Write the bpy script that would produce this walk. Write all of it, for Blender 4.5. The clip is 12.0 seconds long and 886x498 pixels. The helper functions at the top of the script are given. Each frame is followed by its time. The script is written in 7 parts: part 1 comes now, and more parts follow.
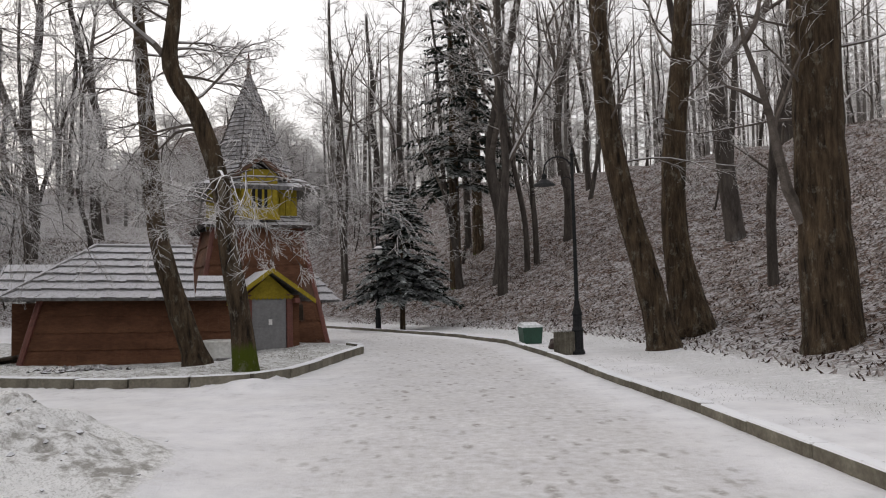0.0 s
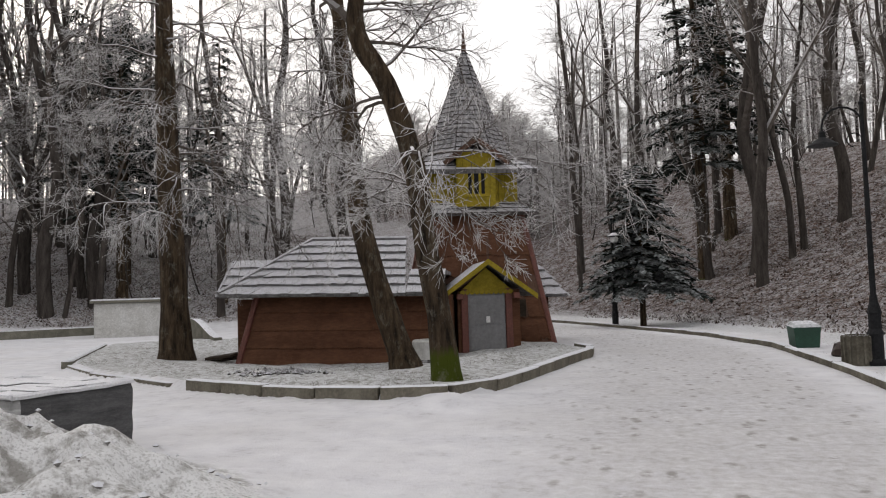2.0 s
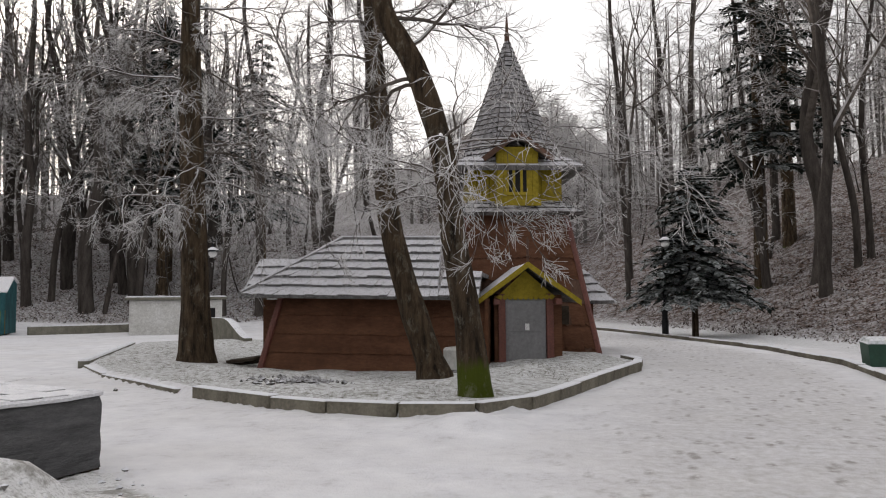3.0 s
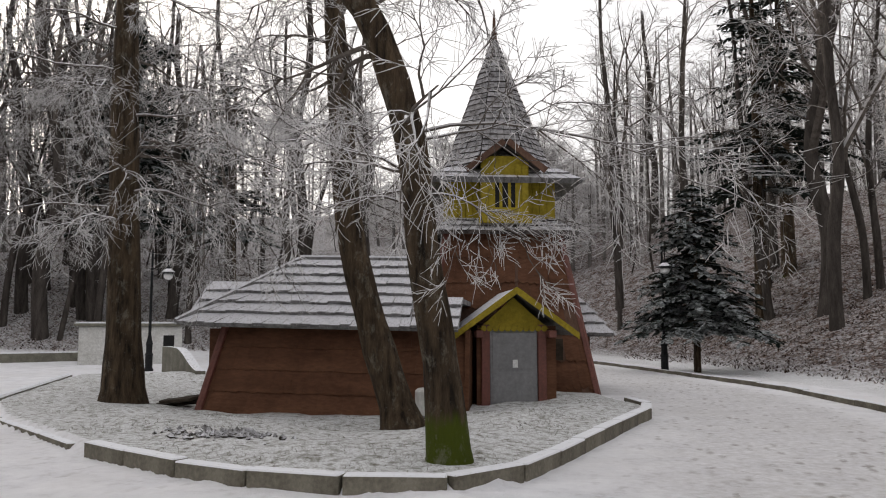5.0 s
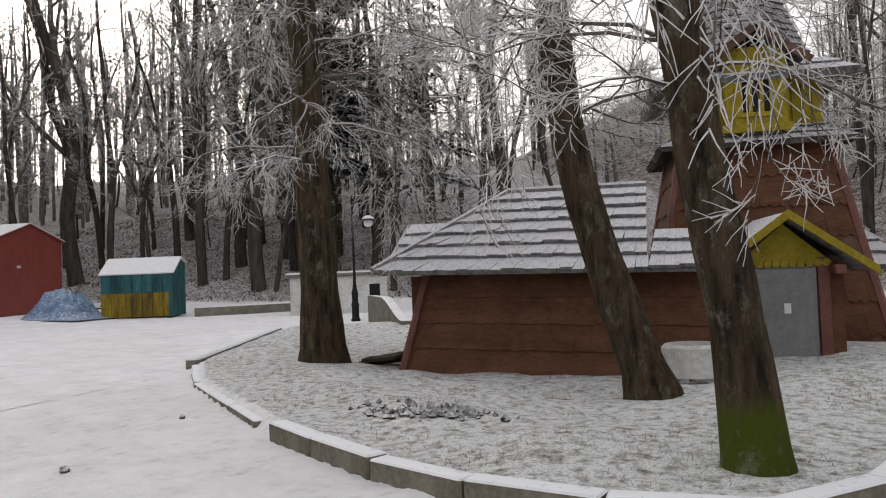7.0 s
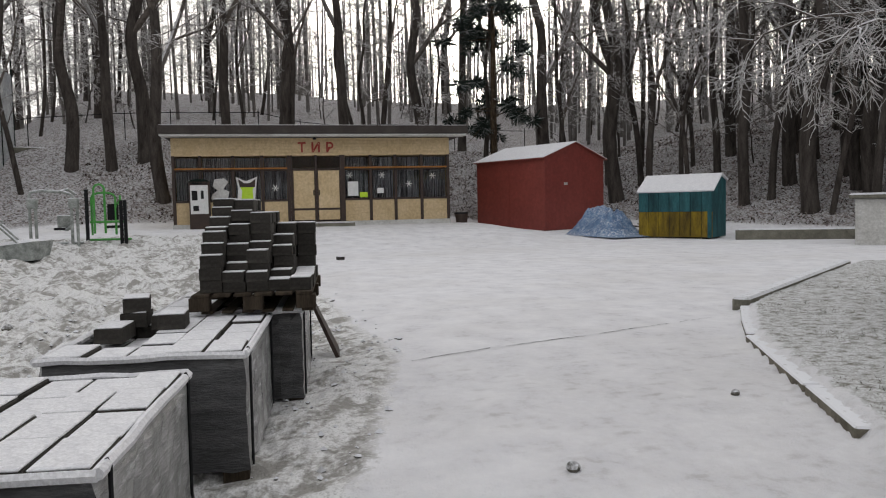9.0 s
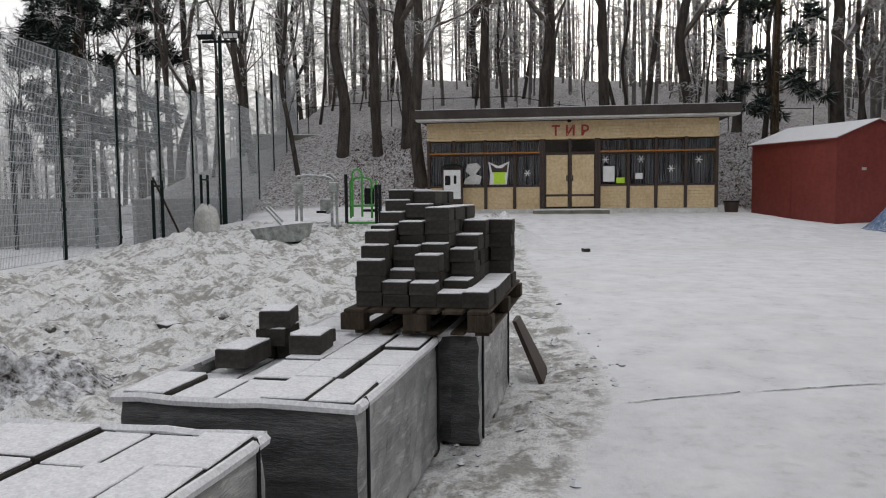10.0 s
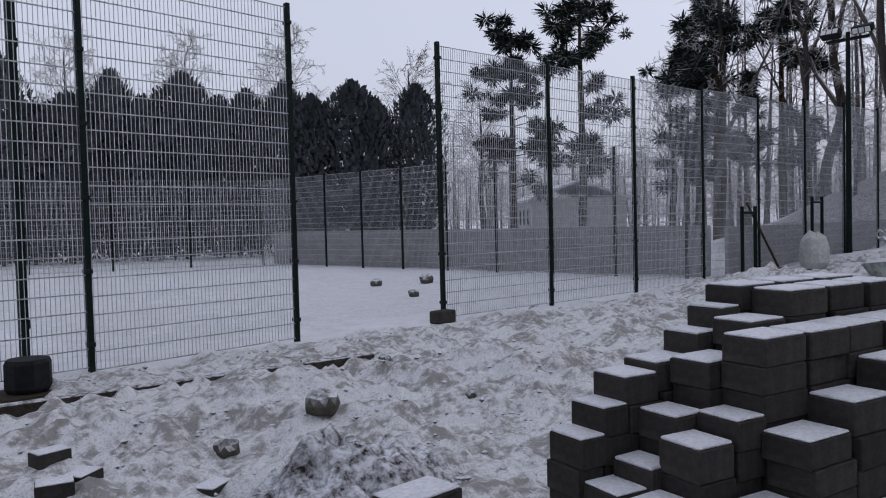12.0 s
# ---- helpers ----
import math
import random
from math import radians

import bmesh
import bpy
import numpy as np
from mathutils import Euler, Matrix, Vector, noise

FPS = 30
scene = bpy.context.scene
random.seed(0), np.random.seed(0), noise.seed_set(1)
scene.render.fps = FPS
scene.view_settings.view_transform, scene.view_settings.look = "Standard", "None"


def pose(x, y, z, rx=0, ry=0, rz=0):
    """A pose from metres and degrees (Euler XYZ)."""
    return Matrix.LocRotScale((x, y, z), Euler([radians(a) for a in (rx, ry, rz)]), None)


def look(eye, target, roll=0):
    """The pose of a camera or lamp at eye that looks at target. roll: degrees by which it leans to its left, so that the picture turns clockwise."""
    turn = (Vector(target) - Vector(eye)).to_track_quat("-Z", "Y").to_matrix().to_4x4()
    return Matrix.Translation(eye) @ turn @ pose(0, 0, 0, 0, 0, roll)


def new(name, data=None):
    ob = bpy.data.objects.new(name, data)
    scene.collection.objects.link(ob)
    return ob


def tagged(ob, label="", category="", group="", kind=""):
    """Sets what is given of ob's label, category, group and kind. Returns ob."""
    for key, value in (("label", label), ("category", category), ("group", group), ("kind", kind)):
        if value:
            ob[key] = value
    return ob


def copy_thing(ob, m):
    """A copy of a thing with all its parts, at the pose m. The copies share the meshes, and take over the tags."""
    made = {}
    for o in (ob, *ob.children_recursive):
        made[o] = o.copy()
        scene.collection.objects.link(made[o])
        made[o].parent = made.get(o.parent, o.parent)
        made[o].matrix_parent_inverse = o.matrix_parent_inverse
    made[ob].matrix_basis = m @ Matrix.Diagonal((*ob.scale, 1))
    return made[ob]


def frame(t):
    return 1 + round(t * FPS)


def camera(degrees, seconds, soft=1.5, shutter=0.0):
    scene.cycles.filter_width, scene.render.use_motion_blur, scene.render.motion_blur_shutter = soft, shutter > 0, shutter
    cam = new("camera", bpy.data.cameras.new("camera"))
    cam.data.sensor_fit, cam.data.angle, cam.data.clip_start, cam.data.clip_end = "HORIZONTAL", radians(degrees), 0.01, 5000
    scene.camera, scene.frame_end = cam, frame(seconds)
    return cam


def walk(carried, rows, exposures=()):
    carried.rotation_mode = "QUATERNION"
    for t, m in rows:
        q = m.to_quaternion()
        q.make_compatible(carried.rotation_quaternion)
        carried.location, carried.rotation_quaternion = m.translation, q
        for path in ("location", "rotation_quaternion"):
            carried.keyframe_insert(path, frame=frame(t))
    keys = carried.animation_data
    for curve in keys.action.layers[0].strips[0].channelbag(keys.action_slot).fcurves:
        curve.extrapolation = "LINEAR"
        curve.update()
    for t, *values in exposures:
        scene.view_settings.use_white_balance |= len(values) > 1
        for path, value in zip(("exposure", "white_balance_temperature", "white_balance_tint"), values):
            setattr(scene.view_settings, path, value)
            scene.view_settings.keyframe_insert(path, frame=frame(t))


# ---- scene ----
# ---- camera: seconds, place, pitch, roll, yaw ----
cam = camera(59.78, 12.0, soft=1.1)
PATH = [
    (0.0, -0.786, 1.903, 1.130, 3.58, 1.41, -1.87),
    (0.5, -0.704, 2.470, 1.154, 4.15, 1.72, 2.92),
    (1.0, -0.675, 2.993, 1.169, 3.46, 1.28, 9.06),
    (1.5, -0.662, 3.510, 1.183, 3.12, 2.05, 11.95),
    (2.0, -0.669, 4.050, 1.190, 3.40, 1.74, 15.98),
    (2.5, -0.696, 4.577, 1.196, 3.69, 0.60, 17.77),
    (3.0, -0.788, 5.101, 1.209, 3.68, 0.54, 19.34),
    (5.0, -1.313, 7.100, 1.255, 5.73, -0.01, 18.19),
    (5.5, -1.515, 7.512, 1.252, 4.46, 0.44, 21.52),
    (6.0, -1.800, 7.964, 1.265, 2.13, 0.90, 24.25),
    (6.5, -2.106, 8.426, 1.285, 1.86, 1.58, 28.60),
    (8.5, -3.669, 9.816, 1.316, -2.34, 2.36, 56.58),
    (9.0, -4.291, 10.134, 1.309, -3.26, 1.21, 71.26),
    (9.5, -4.943, 10.468, 1.334, -3.82, 0.57, 80.05),
    (10.0, -5.566, 10.813, 1.369, -4.11, 0.61, 90.77),
    (10.5, -6.233, 11.084, 1.425, -4.13, 0.21, 96.08),
    (11.0, -6.916, 11.385, 1.497, -3.24, 1.11, 110.24),
    (11.5, -7.563, 11.595, 1.568, -3.34, 1.42, 126.64),
    (12.0, -8.208, 11.811, 1.648, -2.12, 1.45, 138.09),
]
EXPOSURES = [(0.0, 0.78, 6800, 12), (5.0, 0.8, 6800, 12), (6.5, 0.93, 6800, 12), (9.0, 0.72, 6700, 10), (10.5, 0.73, 6500, 10), (11.0, 0.7, 6400, 10), (11.5, 0.54, 6350, 12), (12.0, 0.22, 5770, 17)]
walk(cam, [(t, pose(x, y, z, 90 + p, r, w)) for t, x, y, z, p, r, w in PATH], EXPOSURES)

# ---- world and light: a pale winter morning, the sun low behind the western trees ----
world = bpy.data.worlds.new("world")
scene.world = world
world.use_nodes = True
wt = world.node_tree
sky = wt.nodes.new("ShaderNodeTexSky")
sky.sky_type = "NISHITA"
sky.sun_disc = False
SUN_ELEVATION, SUN_BEARING = 14.0, 62.0      # degrees; bearing turns left from +y
sky.sun_elevation, sky.sun_rotation = radians(SUN_ELEVATION), radians(-SUN_BEARING)
sky.air_density, sky.dust_density, sky.ozone_density = 1.0, 6.0, 1.0
haze = wt.nodes.new("ShaderNodeHueSaturation")
haze.inputs["Saturation"].default_value = 0.3
wt.links.new(sky.outputs[0], haze.inputs["Color"])
veil = wt.nodes.new("ShaderNodeMix")            # thin cloud over the whole sky
veil.data_type = "RGBA"
veil.inputs[0].default_value = 0.6
veil.inputs[7].default_value = (4.7, 4.75, 4.9, 1)
wt.links.new(haze.outputs[0], veil.inputs[6])
wt.links.new(veil.outputs[2], wt.nodes["Background"].inputs[0])
wt.nodes["Background"].inputs[1].default_value = 0.15

sun = new("sun", bpy.data.lights.new("sun", "SUN"))
sun.data.energy, sun.data.angle, sun.data.color = 0.5, radians(12), (1.0, 0.9, 0.76)
a, e = radians(SUN_BEARING), radians(SUN_ELEVATION)
sun.matrix_world = look((-math.sin(a) * math.cos(e) * 90, math.cos(a) * math.cos(e) * 90, 60), (0, 0, 60 - 90 * math.sin(e)))

# ---- materials ----
def mat_base(name, rough=0.8, metal=0.0):
    m = bpy.data.materials.new(name)
    m.use_nodes = True
    nt = m.node_tree
    b = nt.nodes["Principled BSDF"]
    b.inputs["Roughness"].default_value, b.inputs["Metallic"].default_value = rough, metal
    b.inputs["Specular IOR Level"].default_value = 0.5 if rough < 0.65 else 0.15
    return m, nt, b


def coords(nt, scale=(1, 1, 1), kind="Object"):
    tc = nt.nodes.new("ShaderNodeTexCoord")
    mp = nt.nodes.new("ShaderNodeMapping")
    mp.inputs["Scale"].default_value = scale
    nt.links.new(tc.outputs[kind], mp.inputs[0])
    return mp.outputs[0]


def noise_tex(nt, vec, scale, detail=5, rough=0.6):
    n = nt.nodes.new("ShaderNodeTexNoise")
    n.inputs["Scale"].default_value, n.inputs["Detail"].default_value, n.inputs["Roughness"].default_value = scale, detail, rough
    nt.links.new(vec, n.inputs["Vector"])
    return n.outputs["Fac"]


def ramp(nt, fac, stops):
    r = nt.nodes.new("ShaderNodeValToRGB")
    el = r.color_ramp.elements
    while len(el) < len(stops):
        el.new(0.5)
    for k, (p, c) in zip(el, stops):
        k.position = p
        k.color = (*c, 1) if len(c) == 3 else (c[0], c[0], c[0], 1)
    nt.links.new(fac, r.inputs[0])
    return r.outputs[0]


def mix(nt, fac, a, b, mode="MIX"):
    n = nt.nodes.new("ShaderNodeMix")
    n.data_type, n.blend_type = "RGBA", mode
    for i, v in ((0, fac), (6, a), (7, b)):
        if hasattr(v, "links"):
            nt.links.new(v, n.inputs[i])
        else:
            n.inputs[i].default_value = v if i == 0 else (*v, 1)
    return n.outputs[2]


def math_node(nt, op, a, b=0.0):
    n = nt.nodes.new("ShaderNodeMath")
    n.operation = op
    for i, v in ((0, a), (1, b)):
        if hasattr(v, "links"):
            nt.links.new(v, n.inputs[i])
        else:
            n.inputs[i].default_value = v
    return n.outputs[0]


def bump(nt, bsdf, height, strength=0.4, dist=0.02):
    n = nt.nodes.new("ShaderNodeBump")
    n.inputs["Strength"].default_value, n.inputs["Distance"].default_value = strength, dist
    nt.links.new(height, n.inputs["Height"])
    nt.links.new(n.outputs[0], bsdf.inputs["Normal"])


def up_facing(nt, lo=0.25, hi=0.75):
    g = nt.nodes.new("ShaderNodeNewGeometry")
    s = nt.nodes.new("ShaderNodeSeparateXYZ")
    nt.links.new(g.outputs["Normal"], s.inputs[0])
    return ramp(nt, s.outputs[2], [(lo, (0,)), (hi, (1,))])


def surface(name, c1, c2, scale=6.0, rough=0.8, metal=0.0, bumps=0.3, dist=0.01, stretch=(1, 1, 1), frost=0.0, frost_col=(0.72, 0.73, 0.76), spread=0.18, vary=0.0, grain=8.0):
    """Two tones by coarse noise, grain by fine noise, and frost lying on what faces up."""
    m, nt, b = mat_base(name, rough, metal)
    v = coords(nt, stretch)
    n1 = noise_tex(nt, v, scale, 6, 0.65)
    n2 = noise_tex(nt, v, scale * grain, 4, 0.7)
    c = mix(nt, ramp(nt, n1, [(0.5 - spread, (0,)), (0.5 + spread, (1,))]), c1, c2)
    c = mix(nt, 1.0, c, ramp(nt, n2, [(0.3, (0.72,)), (0.7, (1.0,))]), "MULTIPLY")
    if vary:
        oi = nt.nodes.new("ShaderNodeObjectInfo")
        c = mix(nt, 1.0, c, ramp(nt, oi.outputs["Random"], [(0.0, (1 - vary,)), (1.0, (1.0,))]), "MULTIPLY")
    if frost:
        f = math_node(nt, "MULTIPLY", up_facing(nt), ramp(nt, noise_tex(nt, v, 14, 5, 0.7), [(0.5 - 0.4 * frost, (0,)), (0.75 - 0.4 * frost, (1,))]))
        c = mix(nt, f, c, frost_col)
    nt.links.new(c, b.inputs["Base Color"])
    if bumps:
        bump(nt, b, math_node(nt, "ADD", n1, math_node(nt, "MULTIPLY", n2, 0.5)), bumps, dist)
    return m


def ground_material():
    """Trodden thin snow, leaf litter under frost and dug soil, laid out by the ground's own cover attributes."""
    m, nt, b = mat_base("ground_cover", 0.9)
    v = coords(nt)
    at = nt.nodes.new("ShaderNodeAttribute")
    at.attribute_name = "cover"
    sp = nt.nodes.new("ShaderNodeSeparateColor")
    nt.links.new(at.outputs["Color"], sp.inputs[0])
    leaf, soil, grass = sp.outputs[0], sp.outputs[1], sp.outputs[2]
    n_big, n_mid, n_fine, n_tiny = (noise_tex(nt, v, s, 6, 0.65) for s in (0.35, 2.2, 11, 60))
    snow = mix(nt, ramp(nt, n_mid, [(0.35, (0,)), (0.7, (1,))]), (0.80, 0.80, 0.82), (0.66, 0.66, 0.69))
    snow = mix(nt, ramp(nt, n_big, [(0.45, (0,)), (0.75, (0.5,))]), snow, (0.6, 0.585, 0.57))
    # scuffed footmarks where the paving shows through
    tv = coords(nt, (7.5, 3.6, 1))
    vt = nt.nodes.new("ShaderNodeTexVoronoi")
    vt.inputs["Scale"].default_value = 1.0
    nt.links.new(tv, vt.inputs["Vector"])
    vtc = nt.nodes.new("ShaderNodeSeparateColor")
    nt.links.new(vt.outputs["Color"], vtc.inputs[0])
    prints = math_node(nt, "MULTIPLY", ramp(nt, vt.outputs["Distance"], [(0.18, (1,)), (0.4, (0,))]), ramp(nt, vtc.outputs[0], [(0.45, (0,)), (0.6, (1,))]))
    prints = math_node(nt, "MULTIPLY", prints, ramp(nt, n_fine, [(0.36, (0,)), (0.56, (0.75,))]))
    prints = math_node(nt, "MULTIPLY", prints, at.outputs["Alpha"])
    snow = mix(nt, math_node(nt, "MULTIPLY", at.outputs["Alpha"], ramp(nt, n_fine, [(0.35, (0.2,)), (0.65, (0.75,))])), snow, (0.47, 0.455, 0.445))
    snow = mix(nt, prints, snow, (0.27, 0.25, 0.235))
    scuff = math_node(nt, "MULTIPLY", ramp(nt, n_mid, [(0.5, (0,)), (0.64, (1,))]), ramp(nt, n_fine, [(0.5, (0,)), (0.62, (0.3,))]))
    snow = mix(nt, scuff, snow, (0.36, 0.335, 0.315))
    vo = nt.nodes.new("ShaderNodeTexVoronoi")
    vo.inputs["Scale"].default_value = 9.0
    nt.links.new(v, vo.inputs["Vector"])
    vo2 = nt.nodes.new("ShaderNodeTexVoronoi")
    vo2.inputs["Scale"].default_value = 13.0
    nt.links.new(v, vo2.inputs["Vector"])
    vs = nt.nodes.new("ShaderNodeSeparateColor")
    nt.links.new(vo2.outputs["Color"], vs.inputs[0])
    litter = ramp(nt, vs.outputs[0], [(0.0, (0.02, 0.013, 0.01)), (0.5, (0.08, 0.052, 0.04)), (1.0, (0.16, 0.11, 0.088))])
    rime = ramp(nt, math_node(nt, "ADD", math_node(nt, "MULTIPLY", n_fine, 0.6), math_node(nt, "MULTIPLY", n_mid, 0.5)), [(0.53, (0.0,)), (0.64, (0.9,))])
    litter = mix(nt, rime, litter, (0.42, 0.41, 0.42))
    litter = mix(nt, ramp(nt, vs.outputs[1], [(0.72, (0,)), (0.8, (0.6,))]), litter, (0.42, 0.41, 0.42))
    heavy = math_node(nt, "MULTIPLY", ramp(nt, leaf, [(0.8, (1,)), (0.95, (0,))]), ramp(nt, n_fine, [(0.38, (0,)), (0.6, (0.8,))]))
    litter = mix(nt, heavy, litter, (0.55, 0.55, 0.56))
    turf = mix(nt, ramp(nt, n_fine, [(0.3, (0,)), (0.54, (1,))]), (0.13, 0.12, 0.085), (0.68, 0.69, 0.7))
    turf = mix(nt, ramp(nt, n_tiny, [(0.35, (0.6,)), (0.55, (0,))]), turf, (0.12, 0.11, 0.08))
    clods = math_node(nt, "ADD", math_node(nt, "MULTIPLY", n_fine, 0.45), math_node(nt, "MULTIPLY", n_mid, 0.6))
    dug = mix(nt, ramp(nt, clods, [(0.46, (0,)), (0.55, (1,))]), (0.33, 0.32, 0.3), (0.76, 0.76, 0.76))
    dug = mix(nt, ramp(nt, n_tiny, [(0.36, (0.5,)), (0.5, (0,))]), dug, (0.2, 0.19, 0.175))
    edge = lambda f: ramp(nt, math_node(nt, "ADD", f, math_node(nt, "MULTIPLY", math_node(nt, "SUBTRACT", n_fine, 0.5), 0.9)), [(0.4, (0,)), (0.6, (1,))])
    c = mix(nt, edge(grass), snow, turf)
    c = mix(nt, edge(soil), c, dug)
    c = mix(nt, edge(leaf), c, litter)
    nt.links.new(c, b.inputs["Base Color"])
    h = math_node(nt, "ADD", math_node(nt, "MULTIPLY", n_fine, 0.6), math_node(nt, "MULTIPLY", n_tiny, 0.25))
    h = math_node(nt, "ADD", h, math_node(nt, "MULTIPLY", math_node(nt, "MULTIPLY", vo2.outputs["Distance"], leaf), 1.2))
    h = math_node(nt, "ADD", h, math_node(nt, "MULTIPLY", math_node(nt, "MULTIPLY", vo.outputs["Distance"], soil), 1.1))
    bump(nt, b, h, 0.8, 0.06)
    return m


M_GROUND = ground_material()
M_KERB = surface("kerb_concrete", (0.11, 0.098, 0.075), (0.25, 0.23, 0.185), 3, 0.9, bumps=0.5, frost=0.85, vary=0.25)
M_SHINGLE = surface("frosted_roof_boards", (0.11, 0.105, 0.1), (0.34, 0.335, 0.335), 3.5, 0.85, bumps=0.5, stretch=(4, 1, 1), frost=0.62, frost_col=(0.56, 0.56, 0.59), vary=0.22)
M_SPIRE = surface("weathered_spire_shingles", (0.06, 0.05, 0.045), (0.21, 0.19, 0.18), 4, 0.9, bumps=0.4, frost=0.45, frost_col=(0.5, 0.5, 0.52), vary=0.6, spread=0.1)
M_REDWOOD = surface("red_brown_stained_boards", (0.085, 0.036, 0.019), (0.155, 0.072, 0.04), 1.3, 0.75, bumps=0.5, stretch=(1, 1, 3), vary=0.1, dist=0.006)
M_OLDWOOD = surface("bare_weathered_shingles", (0.1, 0.055, 0.038), (0.19, 0.115, 0.085), 1.6, 0.85, bumps=0.5, stretch=(2, 2, 1), vary=0.3)
M_TRIMRED = surface("dark_red_trim_paint", (0.11, 0.034, 0.024), (0.18, 0.06, 0.042), 4, 0.6, bumps=0.3)
M_YELLOW = surface("ochre_yellow_paint", (0.25, 0.19, 0.018), (0.37, 0.285, 0.03), 3, 0.7, bumps=0.3)
M_GREYDOOR = surface("grey_door_paint", (0.17, 0.17, 0.175), (0.23, 0.23, 0.235), 2, 0.55, bumps=0.15)
# near-black: stands for shade inside rooms and openings, also for dark panels
M_DARK = surface("near_black_shade_and_panels", (0.012, 0.012, 0.013), (0.025, 0.024, 0.024), 3, 0.8, bumps=0)
M_IRON = surface("black_cast_iron", (0.01, 0.011, 0.012), (0.024, 0.024, 0.026), 20, 0.66, 0.0, bumps=0.2)
M_FENCE = surface("dark_green_coated_steel", (0.004, 0.01, 0.008), (0.008, 0.02, 0.016), 15, 0.66, 0.0, bumps=0.1)
M_WIRE = surface("frosted_mesh_wire", (0.3, 0.32, 0.33), (0.66, 0.68, 0.7), 9, 0.6, 0.0, bumps=0)
M_GLOBE = surface("opal_globe", (0.75, 0.75, 0.74), (0.8, 0.8, 0.79), 4, 0.3, bumps=0)
M_BARK = surface("brown_bark", (0.022, 0.017, 0.013), (0.085, 0.066, 0.048), 4, 0.95, bumps=1.0, dist=0.03, stretch=(2.2, 2.2, 0.35), grain=4, spread=0.12)
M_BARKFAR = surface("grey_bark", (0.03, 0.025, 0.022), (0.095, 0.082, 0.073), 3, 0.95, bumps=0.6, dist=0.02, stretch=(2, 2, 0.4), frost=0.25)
M_TWIG = surface("rime_covered_twigs", (0.07, 0.058, 0.05), (0.17, 0.148, 0.13), 5, 0.9, bumps=0, frost=0.95, frost_col=(0.78, 0.78, 0.8))
# bark of the far trunks: distance haze is mixed into the base colour
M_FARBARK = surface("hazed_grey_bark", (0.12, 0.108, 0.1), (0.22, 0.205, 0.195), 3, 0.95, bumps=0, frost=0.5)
M_RIME = surface("rimed_fine_twigs", (0.42, 0.405, 0.395), (0.78, 0.77, 0.77), 3, 0.9, bumps=0)
M_NEEDLE = surface("dark_spruce_needles", (0.012, 0.02, 0.016), (0.036, 0.05, 0.04), 4, 0.85, bumps=0, frost=0.26, frost_col=(0.42, 0.44, 0.45), vary=0.2)
M_HEDGE = surface("thuja_hedge_leaves", (0.035, 0.044, 0.047), (0.13, 0.148, 0.152), 2.2, 0.9, bumps=0, frost=0.6, frost_col=(0.4, 0.4, 0.44))
M_PAVER = surface("grey_concrete_blocks", (0.04, 0.037, 0.033), (0.085, 0.078, 0.07), 5, 0.92, bumps=0.4, vary=0.3)
M_SNOW = surface("thin_snow_cover", (0.74, 0.74, 0.77), (0.84, 0.84, 0.86), 8, 0.9, bumps=0.5, dist=0.01)
M_PALLET = surface("damp_pallet_wood", (0.03, 0.023, 0.017), (0.085, 0.065, 0.046), 3, 0.85, bumps=0.4, stretch=(1, 6, 1), vary=0.3)
M_CREAM = surface("cream_cladding_boards", (0.56, 0.42, 0.24), (0.68, 0.53, 0.33), 1.2, 0.7, bumps=0.2)
M_BROWNFRAME = surface("dark_brown_frames", (0.025, 0.013, 0.009), (0.05, 0.027, 0.018), 4, 0.6, bumps=0.2)
M_FASCIA = surface("brown_roof_fascia", (0.045, 0.037, 0.034), (0.075, 0.064, 0.058), 2, 0.7, bumps=0.2)
M_WHITEPAINT = surface("dirty_white_paint", (0.5, 0.49, 0.46), (0.68, 0.68, 0.66), 2, 0.8, bumps=0.3)
M_ORANGE = surface("orange_brown_ledge", (0.3, 0.12, 0.03), (0.42, 0.2, 0.06), 3, 0.7, bumps=0.2)
M_LETTER = surface("red_letter_paint", (0.3, 0.035, 0.02), (0.38, 0.05, 0.03), 5, 0.6, bumps=0)
M_REDSHED = surface("red_shed_paint", (0.2, 0.034, 0.026), (0.255, 0.05, 0.038), 0.8, 0.55, bumps=0.1)
M_TEAL = surface("weathered_teal_paint", (0.02, 0.06, 0.07), (0.04, 0.15, 0.165), 1.6, 0.7, bumps=0.2, stretch=(3, 3, 0.6), vary=0.35)
M_KIOSKYEL = surface("stained_yellow_paint", (0.08, 0.055, 0.02), (0.36, 0.25, 0.025), 1.4, 0.7, bumps=0.2, stretch=(3, 3, 0.6), vary=0.35)
M_TARP = surface("crumpled_blue_tarpaulin", (0.045, 0.11, 0.24), (0.14, 0.24, 0.38), 5, 0.45, bumps=0.4, frost=0.1)
M_STONE = surface("mossy_concrete", (0.13, 0.125, 0.1), (0.24, 0.23, 0.19), 3, 0.95, bumps=0.5, frost=0.7)
M_GREENBOX = surface("green_plastic", (0.01, 0.05, 0.03), (0.02, 0.08, 0.05), 4, 0.5, bumps=0.1, frost=0.6)
M_GREENGYM = surface("bright_green_paint", (0.05, 0.3, 0.05), (0.09, 0.42, 0.07), 5, 0.5, bumps=0)
M_PAPER = surface("white_paper", (0.7, 0.7, 0.69), (0.8, 0.8, 0.79), 6, 0.8, bumps=0)
M_BOARDWALL = surface("grey_board_wall", (0.24, 0.235, 0.23), (0.38, 0.375, 0.37), 0.9, 0.85, bumps=0.3, stretch=(1, 1, 2.5))
